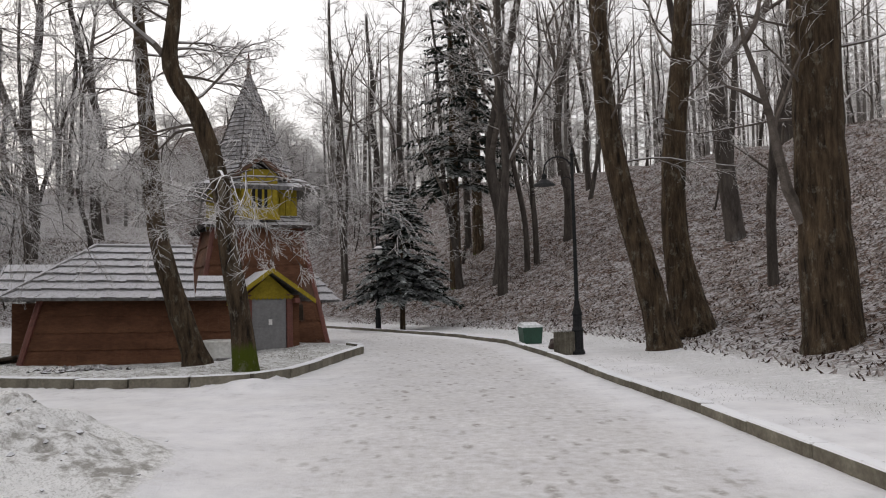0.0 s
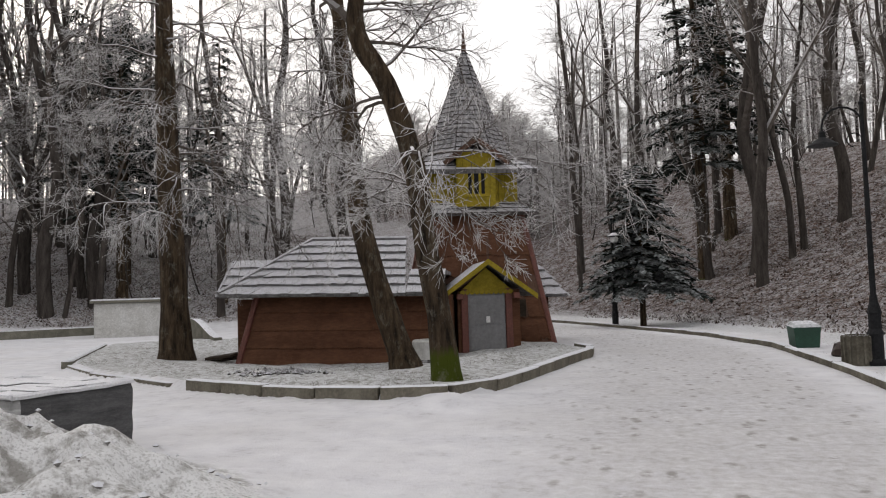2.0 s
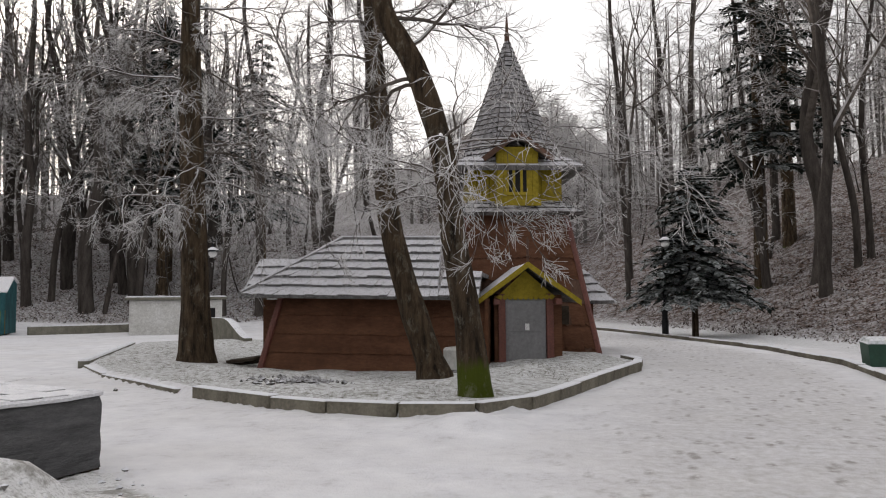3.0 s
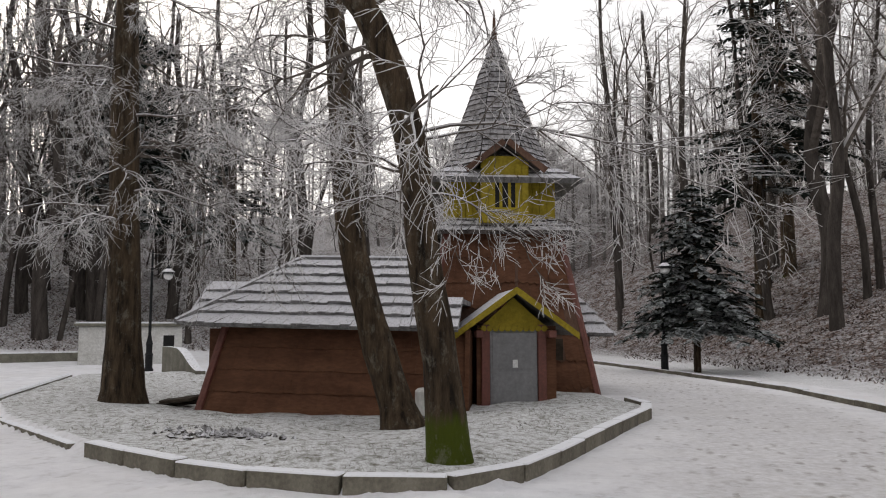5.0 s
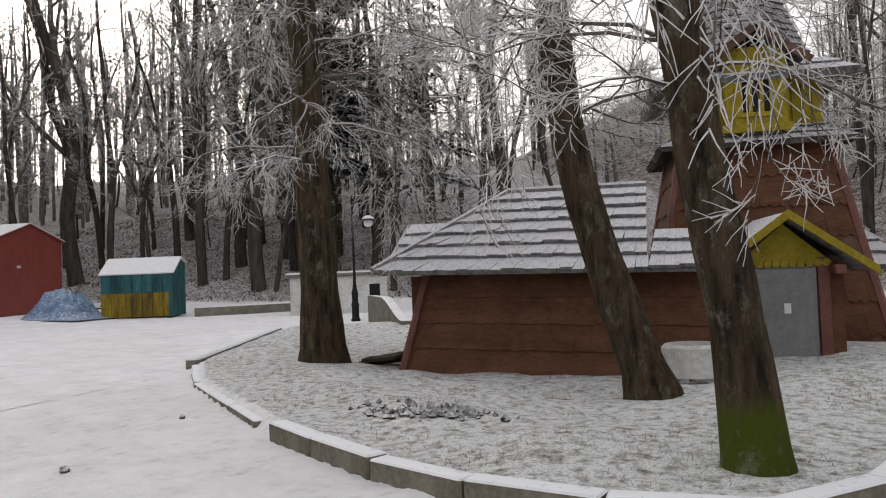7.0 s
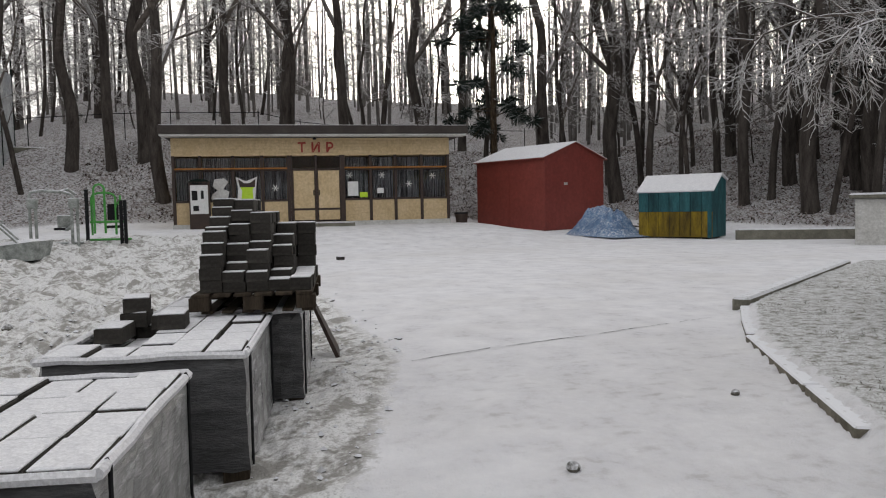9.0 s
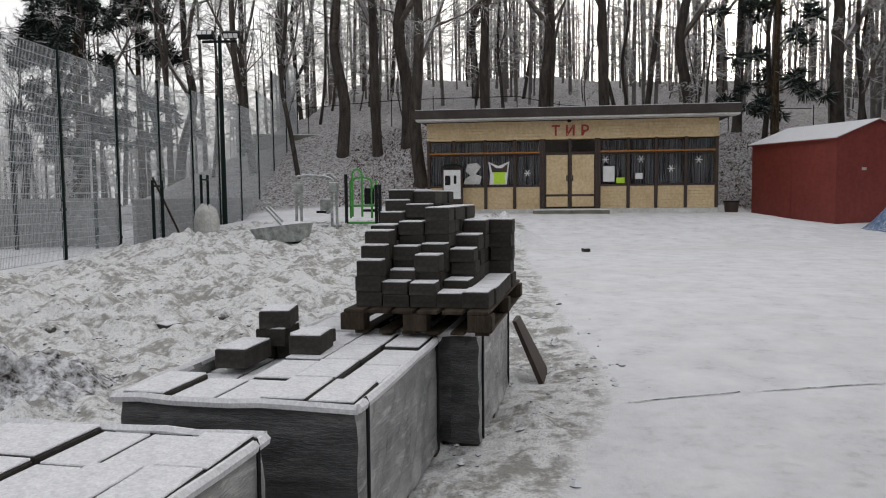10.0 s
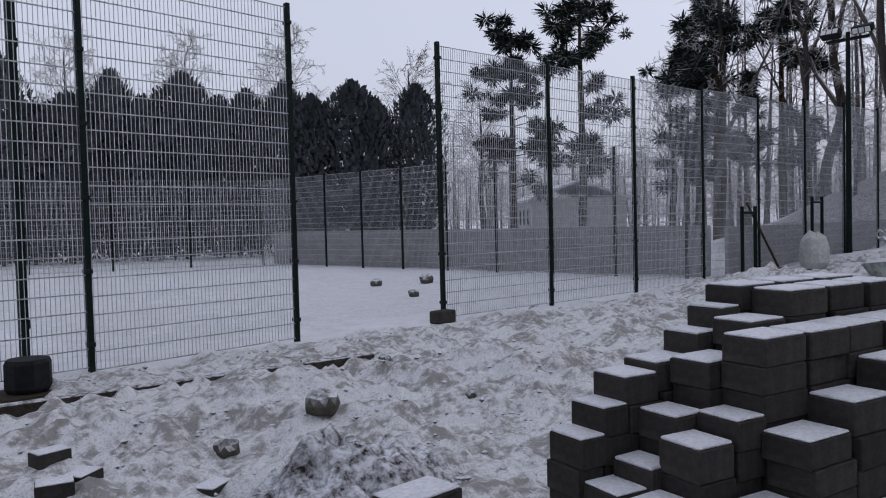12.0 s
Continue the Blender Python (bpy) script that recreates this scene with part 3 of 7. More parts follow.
# ---- the shooting-gallery kiosk ----
def build_gallery():
    ang = math.degrees(math.atan2(10.35, 1.2))
    k = thing("shooting_gallery", "low flat-roofed shooting gallery with cream cladding and dark window frames", "building", pose(-34.3, 9.85, 0.58, 0, 0, ang))
    L, D = 10.42, 5.0
    part("plinth", Shape().box(-0.02, -0.03, -0.5, L + 0.02, D, 0.2, b=0.01), M_WHITEPAINT, k, "pale concrete plinth")
    part("rear_wall", Shape().box(0, D - 0.1, 0.2, L, D, 3.4), M_CREAM, k)
    for x in (0.0, L - 0.1):
        part("side_wall", Shape().box(x, 0.1, 0.2, x + 0.1, D - 0.1, 3.4), M_CREAM, k)
    # floor and ceiling coloured near-black for the dimness of the room
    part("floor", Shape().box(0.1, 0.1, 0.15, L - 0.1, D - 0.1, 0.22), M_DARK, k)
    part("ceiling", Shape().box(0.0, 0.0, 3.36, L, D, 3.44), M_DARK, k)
    roof = part("roof", Shape().box(-0.35, -0.75, 3.47, L + 0.6, D + 0.3, 3.78, b=0.015), M_FASCIA, k, "brown flat roof fascia")
    part("snow", Shape().box(-0.3, -0.7, 3.78, L + 0.55, D + 0.25, 3.8), M_SNOW, roof)
    part("soffit", Shape().box(-0.3, -0.7, 3.4, L + 0.55, 0.02, 3.468), M_WHITEPAINT, k, "pale soffit")
    band = part("upper_band", Shape().box(0.02, 0.02, 2.7, L - 0.02, 0.1, 3.4), M_CREAM, k, "cream boarded band")
    for i in range(6):
        part("board", Shape().box(0.0, -0.012, 2.72 + i * 0.11, L, 0.02, 2.822 + i * 0.11, b=0.006), M_CREAM, band)
    posts = [0.06, 1.0, 2.17, 3.23, 4.2, 6.26, 7.3, 8.27, 9.3, 10.36]
    for x in posts:
        part("post", Shape().box(x - 0.055, -0.03, 0.2, x + 0.055, 0.09, 2.72, b=0.006), M_BROWNFRAME, k, "dark brown frame post")
    for a, b in list(zip(posts[:5], posts[1:5])) + list(zip(posts[5:], posts[6:])):
        p = part("lower_panel", Shape().box(a + 0.056, 0.03, 0.2, b - 0.056, 0.08, 1.02), M_CREAM, k, "cream boarded panel")
        for i in range(8):
            part("board", Shape().box(a + 0.06, 0.005, 0.205 + i * 0.1, b - 0.06, 0.03, 0.297 + i * 0.1, b=0.005), M_CREAM, p)
        w = part("window", Shape().box(a + 0.056, 0.055, 1.06, b - 0.056, 0.061, 2.66), M_GLASS, k)
        w.visible_shadow = False
        part("window_rail", Shape().box(a + 0.056, -0.02, 1.0, b - 0.056, 0.09, 1.07, b=0.005), M_BROWNFRAME, w)
        part("window_rail", Shape().box(a + 0.056, -0.02, 2.14, b - 0.056, 0.09, 2.2, b=0.005), M_BROWNFRAME, w)
        n = 14
        s = Shape()
        x0, x1 = a + 0.07, b - 0.07
        vs, fs = [], []
        for i in range(n * 4 + 1):
            x = x0 + (x1 - x0) * i / (n * 4)
            yv = 0.22 + 0.03 * math.sin(i * math.pi / 2)
            vs += [(x, yv, 1.05), (x, yv, 2.65)]
        fs = [(2 * i, 2 * i + 2, 2 * i + 3, 2 * i + 1) for i in range(n * 4)]
        part("curtain", s.add(vs, fs), M_CURTAIN, k, "pleated grey curtain behind the glass")
    for a, b in ((0.1, 4.16), (6.3, 10.3)):
        part("ledge", Shape().box(a, -0.12, 2.21, b, -0.0, 2.27, b=0.01), M_ORANGE, k, "orange-brown wooden ledge")
    # doors
    part("transom", Shape().box(4.26, 0.04, 2.2, 6.2, 0.05, 2.7), M_GLASS, k, "dark glass over the doors").visible_shadow = False
    for x in (4.26, 5.18, 6.12):
        part("door_post", Shape().box(x, -0.035, 0.2, x + 0.09, 0.09, 2.72, b=0.006), M_BROWNFRAME, k)
    part("door_head", Shape().box(4.3, -0.03, 2.17, 6.2, 0.09, 2.23, b=0.006), M_BROWNFRAME, k)
    for i, (a, b) in enumerate(((4.36, 5.17), (5.28, 6.11))):
        d = part("door", Shape().box(a, 0.0, 0.24, b, 0.05, 2.16), M_BROWNFRAME, k, "double door with cream boarded leaves")
        part("door_panel", Shape().box(a + 0.02, -0.02, 0.72, b - 0.02, 0.01, 2.14, b=0.006), M_CREAM, d)
        part("door_panel", Shape().box(a + 0.02, -0.02, 0.27, b - 0.02, 0.01, 0.64, b=0.006), M_CREAM, d)
        part("handle", Shape().box((b - 0.07 if i == 0 else a + 0.03), -0.06, 1.2, (b - 0.03 if i == 0 else a + 0.07), -0.02, 1.4, b=0.006), M_IRON, d)
    st = part("step", Shape().box(3.9, -0.6, -0.4, 6.6, -0.02, 0.17, b=0.02), M_STONE, k, "low stone doorstep")
    # the word over the doors
    for i, ch in enumerate("ТИР"):
        cu = bpy.data.curves.new("letter", "FONT")
        cu.body, cu.size, cu.extrude, cu.align_x, cu.offset = ch, 0.5, 0.02, "CENTER", 0.012
        tmp = new("tmp", cu)
        dg = bpy.context.evaluated_depsgraph_get()
        me = bpy.data.meshes.new_from_object(tmp.evaluated_get(dg))
        bpy.data.objects.remove(tmp)
        me.materials.clear()
        me.materials.append(M_LETTER)
        shared("letter", me, k, pose(4.72 + i * 0.52, -0.035, 2.84, 90))["label"] = "red painted letter"
    # papers in the windows
    for x, z, w, h, m, lab in ((6.42, 1.16, 0.4, 0.55, M_PAPER, "white paper notice"), (6.88, 1.1, 0.3, 0.2, M_LIME, "lime yellow paper"), (7.55, 1.25, 0.26, 0.2, M_PAPER, "white paper notice")):
        part("paper", Shape().box(x, 0.044, z, x + w, 0.05, z + h), m, k, lab)
    for x, z in ((7.75, 1.95), (8.8, 1.6), (9.75, 1.9), (3.7, 1.5), (6.5, 1.95)):
        s = Shape()
        for j in range(3):
            s.box(-0.13, 0, -0.015, 0.13, 0.004, 0.015, pose(x, 0.046, z, 0, 60 * j, 0))
        part("paper_snowflake", s, M_PAPER, k, "cut white paper snowflake")
    # painted shapes on the glass of the second and third bays
    for pts, m, lab in (([(2.3, 1.1), (2.95, 1.1), (2.98, 1.5), (3.05, 1.95), (2.82, 1.85), (2.64, 1.78), (2.42, 1.86), (2.25, 1.95), (2.34, 1.5)], M_PAPER, "white cut-out shape on the window"),
                        ([(2.45, 1.12), (2.88, 1.12), (2.86, 1.45), (2.92, 1.55), (2.42, 1.55), (2.48, 1.42)], M_LIME, "lime green painted shape"), ([(2.4, 1.55), (2.95, 1.55), (2.98, 1.86), (2.76, 1.7), (2.56, 1.7), (2.34, 1.86)], M_BROWNFRAME, "dark painted shape"),
                        ([(1.35, 1.12), (1.95, 1.12), (2.02, 1.4), (1.8, 1.5), (2.0, 1.75), (1.85, 1.9), (1.5, 1.86), (1.42, 1.6), (1.6, 1.45), (1.4, 1.3)], M_WHITEPAINT, "pale painted shape on the window")):
        y = {"lime green painted shape": 0.036, "dark painted shape": 0.036}.get(lab, 0.042)
        s = Shape().add([(x, y, z) for x, z in pts] + [(x, y + 0.005, z) for x, z in pts], [tuple(range(len(pts))), tuple(range(2 * len(pts) - 1, len(pts) - 1, -1))] + [(i, i + len(pts), (i + 1) % len(pts) + len(pts), (i + 1) % len(pts)) for i in range(len(pts))])
        part("window_sticker", s, m, k, lab)
    lamp = part("wall_lamp", Shape().turned([(0.03, 0), (0.07, 0.03), (0.07, 0.08), (0.02, 0.12)], 8, pose(5.2, -0.08, 3.3)), M_IRON, k, "small black lamp")
    # snack machine by the first bay
    v = thing("vending_machine", "narrow dark vending machine with a white front panel", "vending machine", pose(-34.3, 9.85, 0.62, 0, 0, ang) @ pose(0.62, -0.45, 0))
    part("body", Shape().box(0, 0, -0.15, 0.72, 0.38, 1.75, b=0.02), M_BROWNFRAME, v, "dark body")
    part("front_panel", Shape().box(0.05, -0.015, 0.55, 0.67, 0.0, 1.6, b=0.006), M_PAPER, v, "white front panel")
    part("window", Shape().box(0.1, -0.022, 1.05, 0.3, -0.015, 1.4), M_DARK, v)
    part("keypad", Shape().box(0.42, -0.022, 1.1, 0.52, -0.015, 1.4), M_DARK, v)
    part("tray", Shape().box(0.14, -0.022, 0.66, 0.34, -0.015, 0.85), M_DARK, v)
    part("hood", Shape().turned([(0.36, -0.02), (0.36, 0.36)], 16, pose(0.36, 0.36, 1.72, 90) @ Matrix.Diagonal((1, 0.3, 1, 1))), M_FENCE, v, "rounded dark green hood")
    b = thing("litter_bin", "small dark round litter bin beside the gallery", "bin", pose(-33.3, 20.75, 0.35))
    part("body", Shape().turned([(0.2, 0), (0.26, 0.62), (0.28, 0.64), (0.24, 0.64), (0.2, 0.1)], 14), M_BROWNFRAME, b)
    part("rim", Shape().turned([(0.28, 0.6), (0.29, 0.66), (0.25, 0.66)], 14), M_IRON, b)


build_gallery()


# ---- red shed, striped box, tarpaulin ----
def build_red_shed():
    c = Vector((-31.9, 23.75))
    ang = 19.0          # x runs from the far end to the near corner
    k = thing("red_shed", "dark red painted metal shed with a snowy gable roof", "shed", pose(c.x, c.y, 0.12, 0, 0, ang))
    L, W, H = 4.1, 3.5, 3.0
    s = Shape().box(-L, 0, 0.1, 0, W, H)
    part("body", s, M_REDSHED, k, "red painted sheet walls")
    part("skid", Shape().box(-L + 0.05, 0.06, -0.3, -0.05, W - 0.06, 0.1), M_BROWNFRAME, k, "dark base skids")
    ap = H + 0.62
    part("gable", Shape().add([(0.004, 0, H), (0.004, W, H), (0.004, W / 2, ap), (-0.08, 0, H), (-0.08, W, H), (-0.08, W / 2, ap)], [(0, 1, 2), (5, 4, 3), (0, 3, 4, 1), (1, 4, 5, 2), (2, 5, 3, 0)]), M_REDSHED, k)
    part("gable", Shape().add([(-L, 0, H), (-L, W, H), (-L, W / 2, ap), (-L + 0.08, 0, H), (-L + 0.08, W, H), (-L + 0.08, W / 2, ap)], [(2, 1, 0), (3, 4, 5), (1, 4, 3, 0), (2, 5, 4, 1), (0, 3, 5, 2)]), M_REDSHED, k)
    for q in ([(-L - 0.08, -0.14, H - 0.03), (0.1, -0.14, H - 0.03), (0.1, W / 2, ap + 0.03), (-L - 0.08, W / 2, ap + 0.03)], [(0.1, W + 0.14, H - 0.03), (-L - 0.08, W + 0.14, H - 0.03), (-L - 0.08, W / 2, ap + 0.03), (0.1, W / 2, ap + 0.03)]):
        ro = part("roof", Shape().slab(q, 0.04), M_REDSHED, k, "red sheet roof")
        up = Vector((0, 0, 0.03))
        part("snow", Shape().slab([Vector(p) + up for p in q], 0.025), M_SNOW, ro, "thin snow")
    for x in (-L + 0.02, -L / 2, -0.02):
        part("seam", Shape().box(x - 0.012, -0.012, 0.1, x + 0.012, 0.0, H), M_REDSHED, k)
    part("corner_strip", Shape().box(-0.03, -0.02, 0.1, 0.02, 0.03, H, b=0.005), M_REDSHED, k)
    part("plate", Shape().box(0.004, 1.1, 1.9, 0.014, 1.3, 2.0), M_WHITEPAINT, k, "small pale plate")


build_red_shed()


def build_striped_box():
    a, b = Vector((-27.7, 25.32)), Vector((-25.5, 26.7))
    ang = math.degrees(math.atan2(b.y - a.y, b.x - a.x))
    k = thing("striped_kiosk", "closed wooden stall painted teal over stained yellow with a snowy lid", "stall", pose(a.x, a.y, 0.0, 0, 0, ang))
    W, D = 2.6, 1.3
    prof = [(0, 0.06), (D, 0.06), (D, 1.95), (0.75, 2.15), (0, 1.62)]
    part("body", Shape().add([(x, y, z) for x in (0.02, W - 0.02) for y, z in prof], [(4, 3, 2, 1, 0), (5, 6, 7, 8, 9), (0, 1, 6, 5), (1, 2, 7, 6), (2, 3, 8, 7), (3, 4, 9, 8), (4, 0, 5, 9)]), M_TEAL, k, "grey-green sides")
    for i in range(7):
        x0, x1 = W * i / 7, W * (i + 1) / 7
        part("board", Shape().box(x0 + 0.006, -0.03, 0.92, x1 - 0.006, 0.0, 1.62, b=0.006), M_TEAL, k, "teal painted board")
        part("board", Shape().box(x0 + 0.006, -0.03, 0.06, x1 - 0.006, 0.0, 0.915, b=0.006), M_KIOSKYEL, k, "yellow painted board with dark stains")
    for x in (W - 0.16,):
        part("batten", Shape().box(x, -0.055, 0.04, x + 0.14, -0.031, 1.62, b=0.006), M_TEAL, k)
    part("lid", Shape().slab([(-0.05, -0.08, 1.62), (W + 0.05, -0.08, 1.62), (W + 0.05, 0.77, 2.2), (-0.05, 0.77, 2.2)], 0.05), M_SNOW, k, "sloping lid under snow")
    part("top", Shape().slab([(-0.05, 0.77, 2.2), (W + 0.05, 0.77, 2.2), (W + 0.05, D + 0.05, 2.0), (-0.05, D + 0.05, 2.0)], 0.05), M_SNOW, k)
    for x in (0.2, W - 0.4):
        part("foot", Shape().box(x, 0.1, -0.1, x + 0.2, D - 0.1, 0.06), M_BROWNFRAME, k)


build_striped_box()


def build_tarp():
    r = np.random.RandomState(4)
    n = 54
    xs, ys = np.meshgrid(np.linspace(-1.7, 1.7, n), np.linspace(-1.1, 1.1, n))
    h = 0.8 * np.exp(-(xs / 1.05) ** 4 - (ys / 0.8) ** 4)
    h = h * (1 + 0.6 * waves(xs, ys, 1.3, 41, 4)) + 0.3 * np.abs(waves(xs, ys, 3.2, 43, 4)) * np.clip(h * 3, 0, 1) + 0.02
    s = Shape().add(np.stack([xs + 0.1 * waves(xs, ys, 2, 47, 2), ys + 0.1 * waves(xs, ys, 2, 49, 2), h], -1).reshape(-1, 3), [(i * n + j, i * n + j + 1, (i + 1) * n + j + 1, (i + 1) * n + j) for i in range(n - 1) for j in range(n - 1)])
    ob = single("tarpaulin", s, M_TARP, "crumpled blue tarpaulin thrown over a heap", "tarpaulin", pose(-28.9, 24.7, gz(-28.9, 24.7) - 0.02, 0, 0, 10), smooth=False)
    md = ob.modifiers.new("thickness", "SOLIDIFY")
    md.thickness = 0.01
    for i in range(6):
        a = r.uniform(-0.3, 0.3)
        single("plank", Shape().box(-1.1, -0.07, 0, 1.1, 0.07, 0.04, b=0.006), M_PALLET, "loose weathered plank beside the tarpaulin", "plank", pose(-28.1 + 0.1 * i, 26.2 + 0.17 * i, 0.25 + 0.06 * i + gz(-28.1, 26.2), 0, 4, 8 + 20 * a), group="loose planks")


build_tarp()


# ---- pallets of paving blocks ----
BLOCK = Shape().box(-0.098, -0.077, 0, 0.098, 0.077, 0.094, b=0.004).mesh("paving_block", M_PAVER)
CAP = Shape().box(-0.094, -0.073, 0.0942, 0.094, 0.073, 0.104, b=0.004).mesh("snow", M_SNOW)
ROWD = Vector((-0.98, 0.19, 0)).normalized()
ROW_ANG = math.degrees(math.atan2(ROWD.y, ROWD.x))


def pallet_parts(k, L, W, z):
    """A wooden pallet with its deck top at z, in the frame x 0..L, y 0..W."""
    for i in range(6):
        y = 0.02 + (W - 0.16) * i / 5
        part("deck_board", Shape().box(0, y, z - 0.022, L, y + 0.12, z, b=0.004), M_PALLET, k)
    for x in (0.0, L / 2 - 0.06, L - 0.12):
        for y in (0.0, W / 2 - 0.07, W - 0.14):
            part("bearer", Shape().box(x, y, z - 0.12, x + 0.12, y + 0.14, z - 0.023, b=0.004), M_PALLET, k)


def wrapped_pallet(x, y, L, W, top, seed, label, dug=False):
    """Blocks wrapped in film on a pallet. x, y: the near corner on the road side; it runs along the row and away from the road."""
    g = -0.2 if x < -6.6 else -0.08
    k = thing("block_pallet", label, "pallet of blocks", pose(x, y, g, 0, 0, ROW_ANG), group="pallets of paving blocks")
    r = random.Random(seed)
    h = top - g
    pallet_parts(k, L, W, 0.13)
    # film sides with creases and a rounded top edge
    s, n, rows = Shape(), 60, 9
    per = []
    for t in range(n):
        q = t / n * 2 * (L + W)
        if q < L:
            per.append((q, 0, 0, -1))
        elif q < L + W:
            per.append((L, q - L, 1, 0))
        elif q < 2 * L + W:
            per.append((2 * L + W - q, W, 0, 1))
        else:
            per.append((0, 2 * L + 2 * W - q, -1, 0))
    vs = []
    for i in range(rows):
        zz = 0.1 + (h - 0.11) * i / (rows - 1)
        for px, py, ox, oy in per:
            j = r.uniform(-0.008, 0.008) + (0.012 if i < 1 else 0) - (0.02 if i == rows - 1 else 0)
            vs.append((px + ox * j, py + oy * j, zz + (r.uniform(-0.01, 0.01) if i == 0 else 0)))
    for side, (ox, oy) in enumerate(((0, -1), (1, 0), (0, 1), (-1, 0))):
        cols = [c for c in range(n) if per[c][2:] == (ox, oy)]
        cols.append((cols[-1] + 1) % n)
        sheet = [vs[i * n + c] for i in range(rows) for c in cols]
        w = len(cols)
        # long sides take the lit film colour, ends the shaded one
        part("film", Shape().add(sheet, [(i * w + c, i * w + c + 1, (i + 1) * w + c + 1, (i + 1) * w + c) for i in range(rows - 1) for c in range(w - 1)]), M_FILM_SHADED if ox else M_FILM, k, "glossy film over blocks, end painted as shaded" if ox else "creased stretch film over grey blocks, side painted as lit")
    for q in range(2):
        xx = L * (0.06 + 0.88 * q)
        part("strap", Shape().tube([(xx, -0.012, 0.1), (xx, -0.014, h - 0.01), (xx + 0.01, -0.0, h + 0.01)], 0.008, 5), M_IRON, k, "black strap")
    rim = Shape()
    for (a, b) in (((0, 0), (L, 0)), ((L, 0), (L, W)), ((L, W), (0, W)), ((0, W), (0, 0))):
        pts = [(a[0] + (b[0] - a[0]) * t / 8, a[1] + (b[1] - a[1]) * t / 8, h - 0.012 + r.uniform(-0.006, 0.008)) for t in range(9)]
        rim.tube(pts, 0.022, 6)
    part("film_edge", rim, M_SNOW, k, "rolled film edge with snow")
    nx, ny = int(L / 0.33), int(W / 0.2)
    bx, by = (L - 0.04) / nx, (W - 0.04) / ny
    big = Shape().box(-bx / 2 + 0.004, -by / 2 + 0.004, -0.094, bx / 2 - 0.004, by / 2 - 0.004, 0, b=0.005).mesh("paving_block", M_PAVER)
    cap = Shape().box(-bx / 2 + 0.008, -by / 2 + 0.008, 0.0003, bx / 2 - 0.008, by / 2 - 0.008, 0.010, b=0.004).mesh("snow", M_SNOW)
    for i in range(nx):
        for j in range(ny):
            low = dug and j > ny - 3 and i > 0 and i < nx - 1
            z = h - (0.09 if low else 0) + r.choice((-0.02, -0.008, 0.0, 0.0, 0.004))
            m = pose(0.02 + bx * (i + 0.5), 0.02 + by * (j + 0.5), z, 0, 0, r.uniform(-1.2, 1.2))
            shared("paving_block", big, k, m)
            o = shared("snow", cap, k, m)
    part("core", Shape().box(0.02, 0.02, 0.14, L - 0.02, W - 0.02, h - 0.2), M_PAVER, k, "dark grey stacked blocks")
    return k


wrapped_pallet(-4.98, 9.58, 1.42, 1.06, 0.56, 1, "film-wrapped pallet of grey paving blocks under snow")
wrapped_pallet(-6.82, 9.86, 1.45, 1.06, 0.52, 2, "film-wrapped pallet of grey paving blocks under snow")
wrapped_pallet(-8.52, 10.43, 1.52, 1.07, 0.545, 3, "film-wrapped pallet, its top layer partly taken, under snow", dug=True)
wrapped_pallet(-10.02, 10.95, 1.42, 1.06, 0.56, 4, "film-wrapped pallet carrying a second pallet of loose blocks")


def block_at(x, y, z, turn, wide=1.0, deep=1.0, snow=True, tilt=0.0, label="loose grey paving block with snow on top", group="loose paving blocks"):
    k = thing("paving_block", label, "paving block", pose(x, y, z, tilt, 0, turn), group=group)
    o = shared("body", BLOCK, k, Matrix.Diagonal((wide, deep, 1, 1)))
    if snow:
        shared("snow", CAP, k, Matrix.Diagonal((wide, deep, 1, 1)))
    return k


def build_stack():
    base = pose(-9.78, 11.02, 0.0, 0, 0, ROW_ANG)
    k = thing("pallet", "damp wooden pallet lying on wrapped blocks", "pallet", base)
    pallet_parts(k, 1.62, 0.88, 0.715)
    for j in range(6):
        part("deck_board", Shape().box(0.02, 0.02 + j * 0.14, 0.575, 1.58, 0.1 + j * 0.14, 0.594, b=0.003), M_PALLET, k)
    # columns from the road side: where each step begins and how high it stands, in courses of 9.5 cm; the last number ends the column
    columns = [([(0.1, 0.95), (1.12, 4.9)], 1.34), ([(0.1, 0.85), (0.3, 1.4), (0.5, 3.2), (0.7, 4.0), (0.92, 4.9)], 1.4), ([(0.1, 1.45), (0.26, 3.0), (0.4, 3.6), (0.52, 5.9)], 1.54),
               ([(0.1, 1.5), (0.22, 2.1), (0.33, 3.5), (0.46, 5.0), (0.68, 6.1), (0.86, 7.0)], 1.54), ([(0.1, 2.8), (0.2, 3.65), (0.3, 4.5), (0.44, 4.8), (0.62, 5.6), (0.73, 6.4), (0.82, 7.1)], 1.5)]
    r = random.Random(8)
    for j, (steps, end) in enumerate(columns):
        for (x0, high), x1 in zip(steps, [q[0] for q in steps[1:]] + [end]):
            pieces, courses = max(1, round((x1 - x0) / 0.2)), max(1, round(high * 1.12))
            deep, tall = (x1 - x0) / pieces, high / courses
            for i in range(pieces):
                for q in range(courses):
                    x, y = x0 + deep * (i + 0.5) + r.uniform(-0.008, 0.008), 0.1 + j * 0.159 + r.uniform(-0.008, 0.008)
                    ob = thing("paving_block", "grey concrete paving block in a stepped stack", "paving block", base @ pose(x, y, 0.7155 + q * tall * 0.0955, 0, 0, r.uniform(-2.5, 2.5)), group="stack of paving blocks")
                    shape = Matrix.Diagonal((min(1.0, deep / 0.2), 1, tall * 1.01, 1))
                    shared("body", BLOCK, ob, shape)
                    if q == courses - 1:
                        shared("snow", CAP, ob, shape)


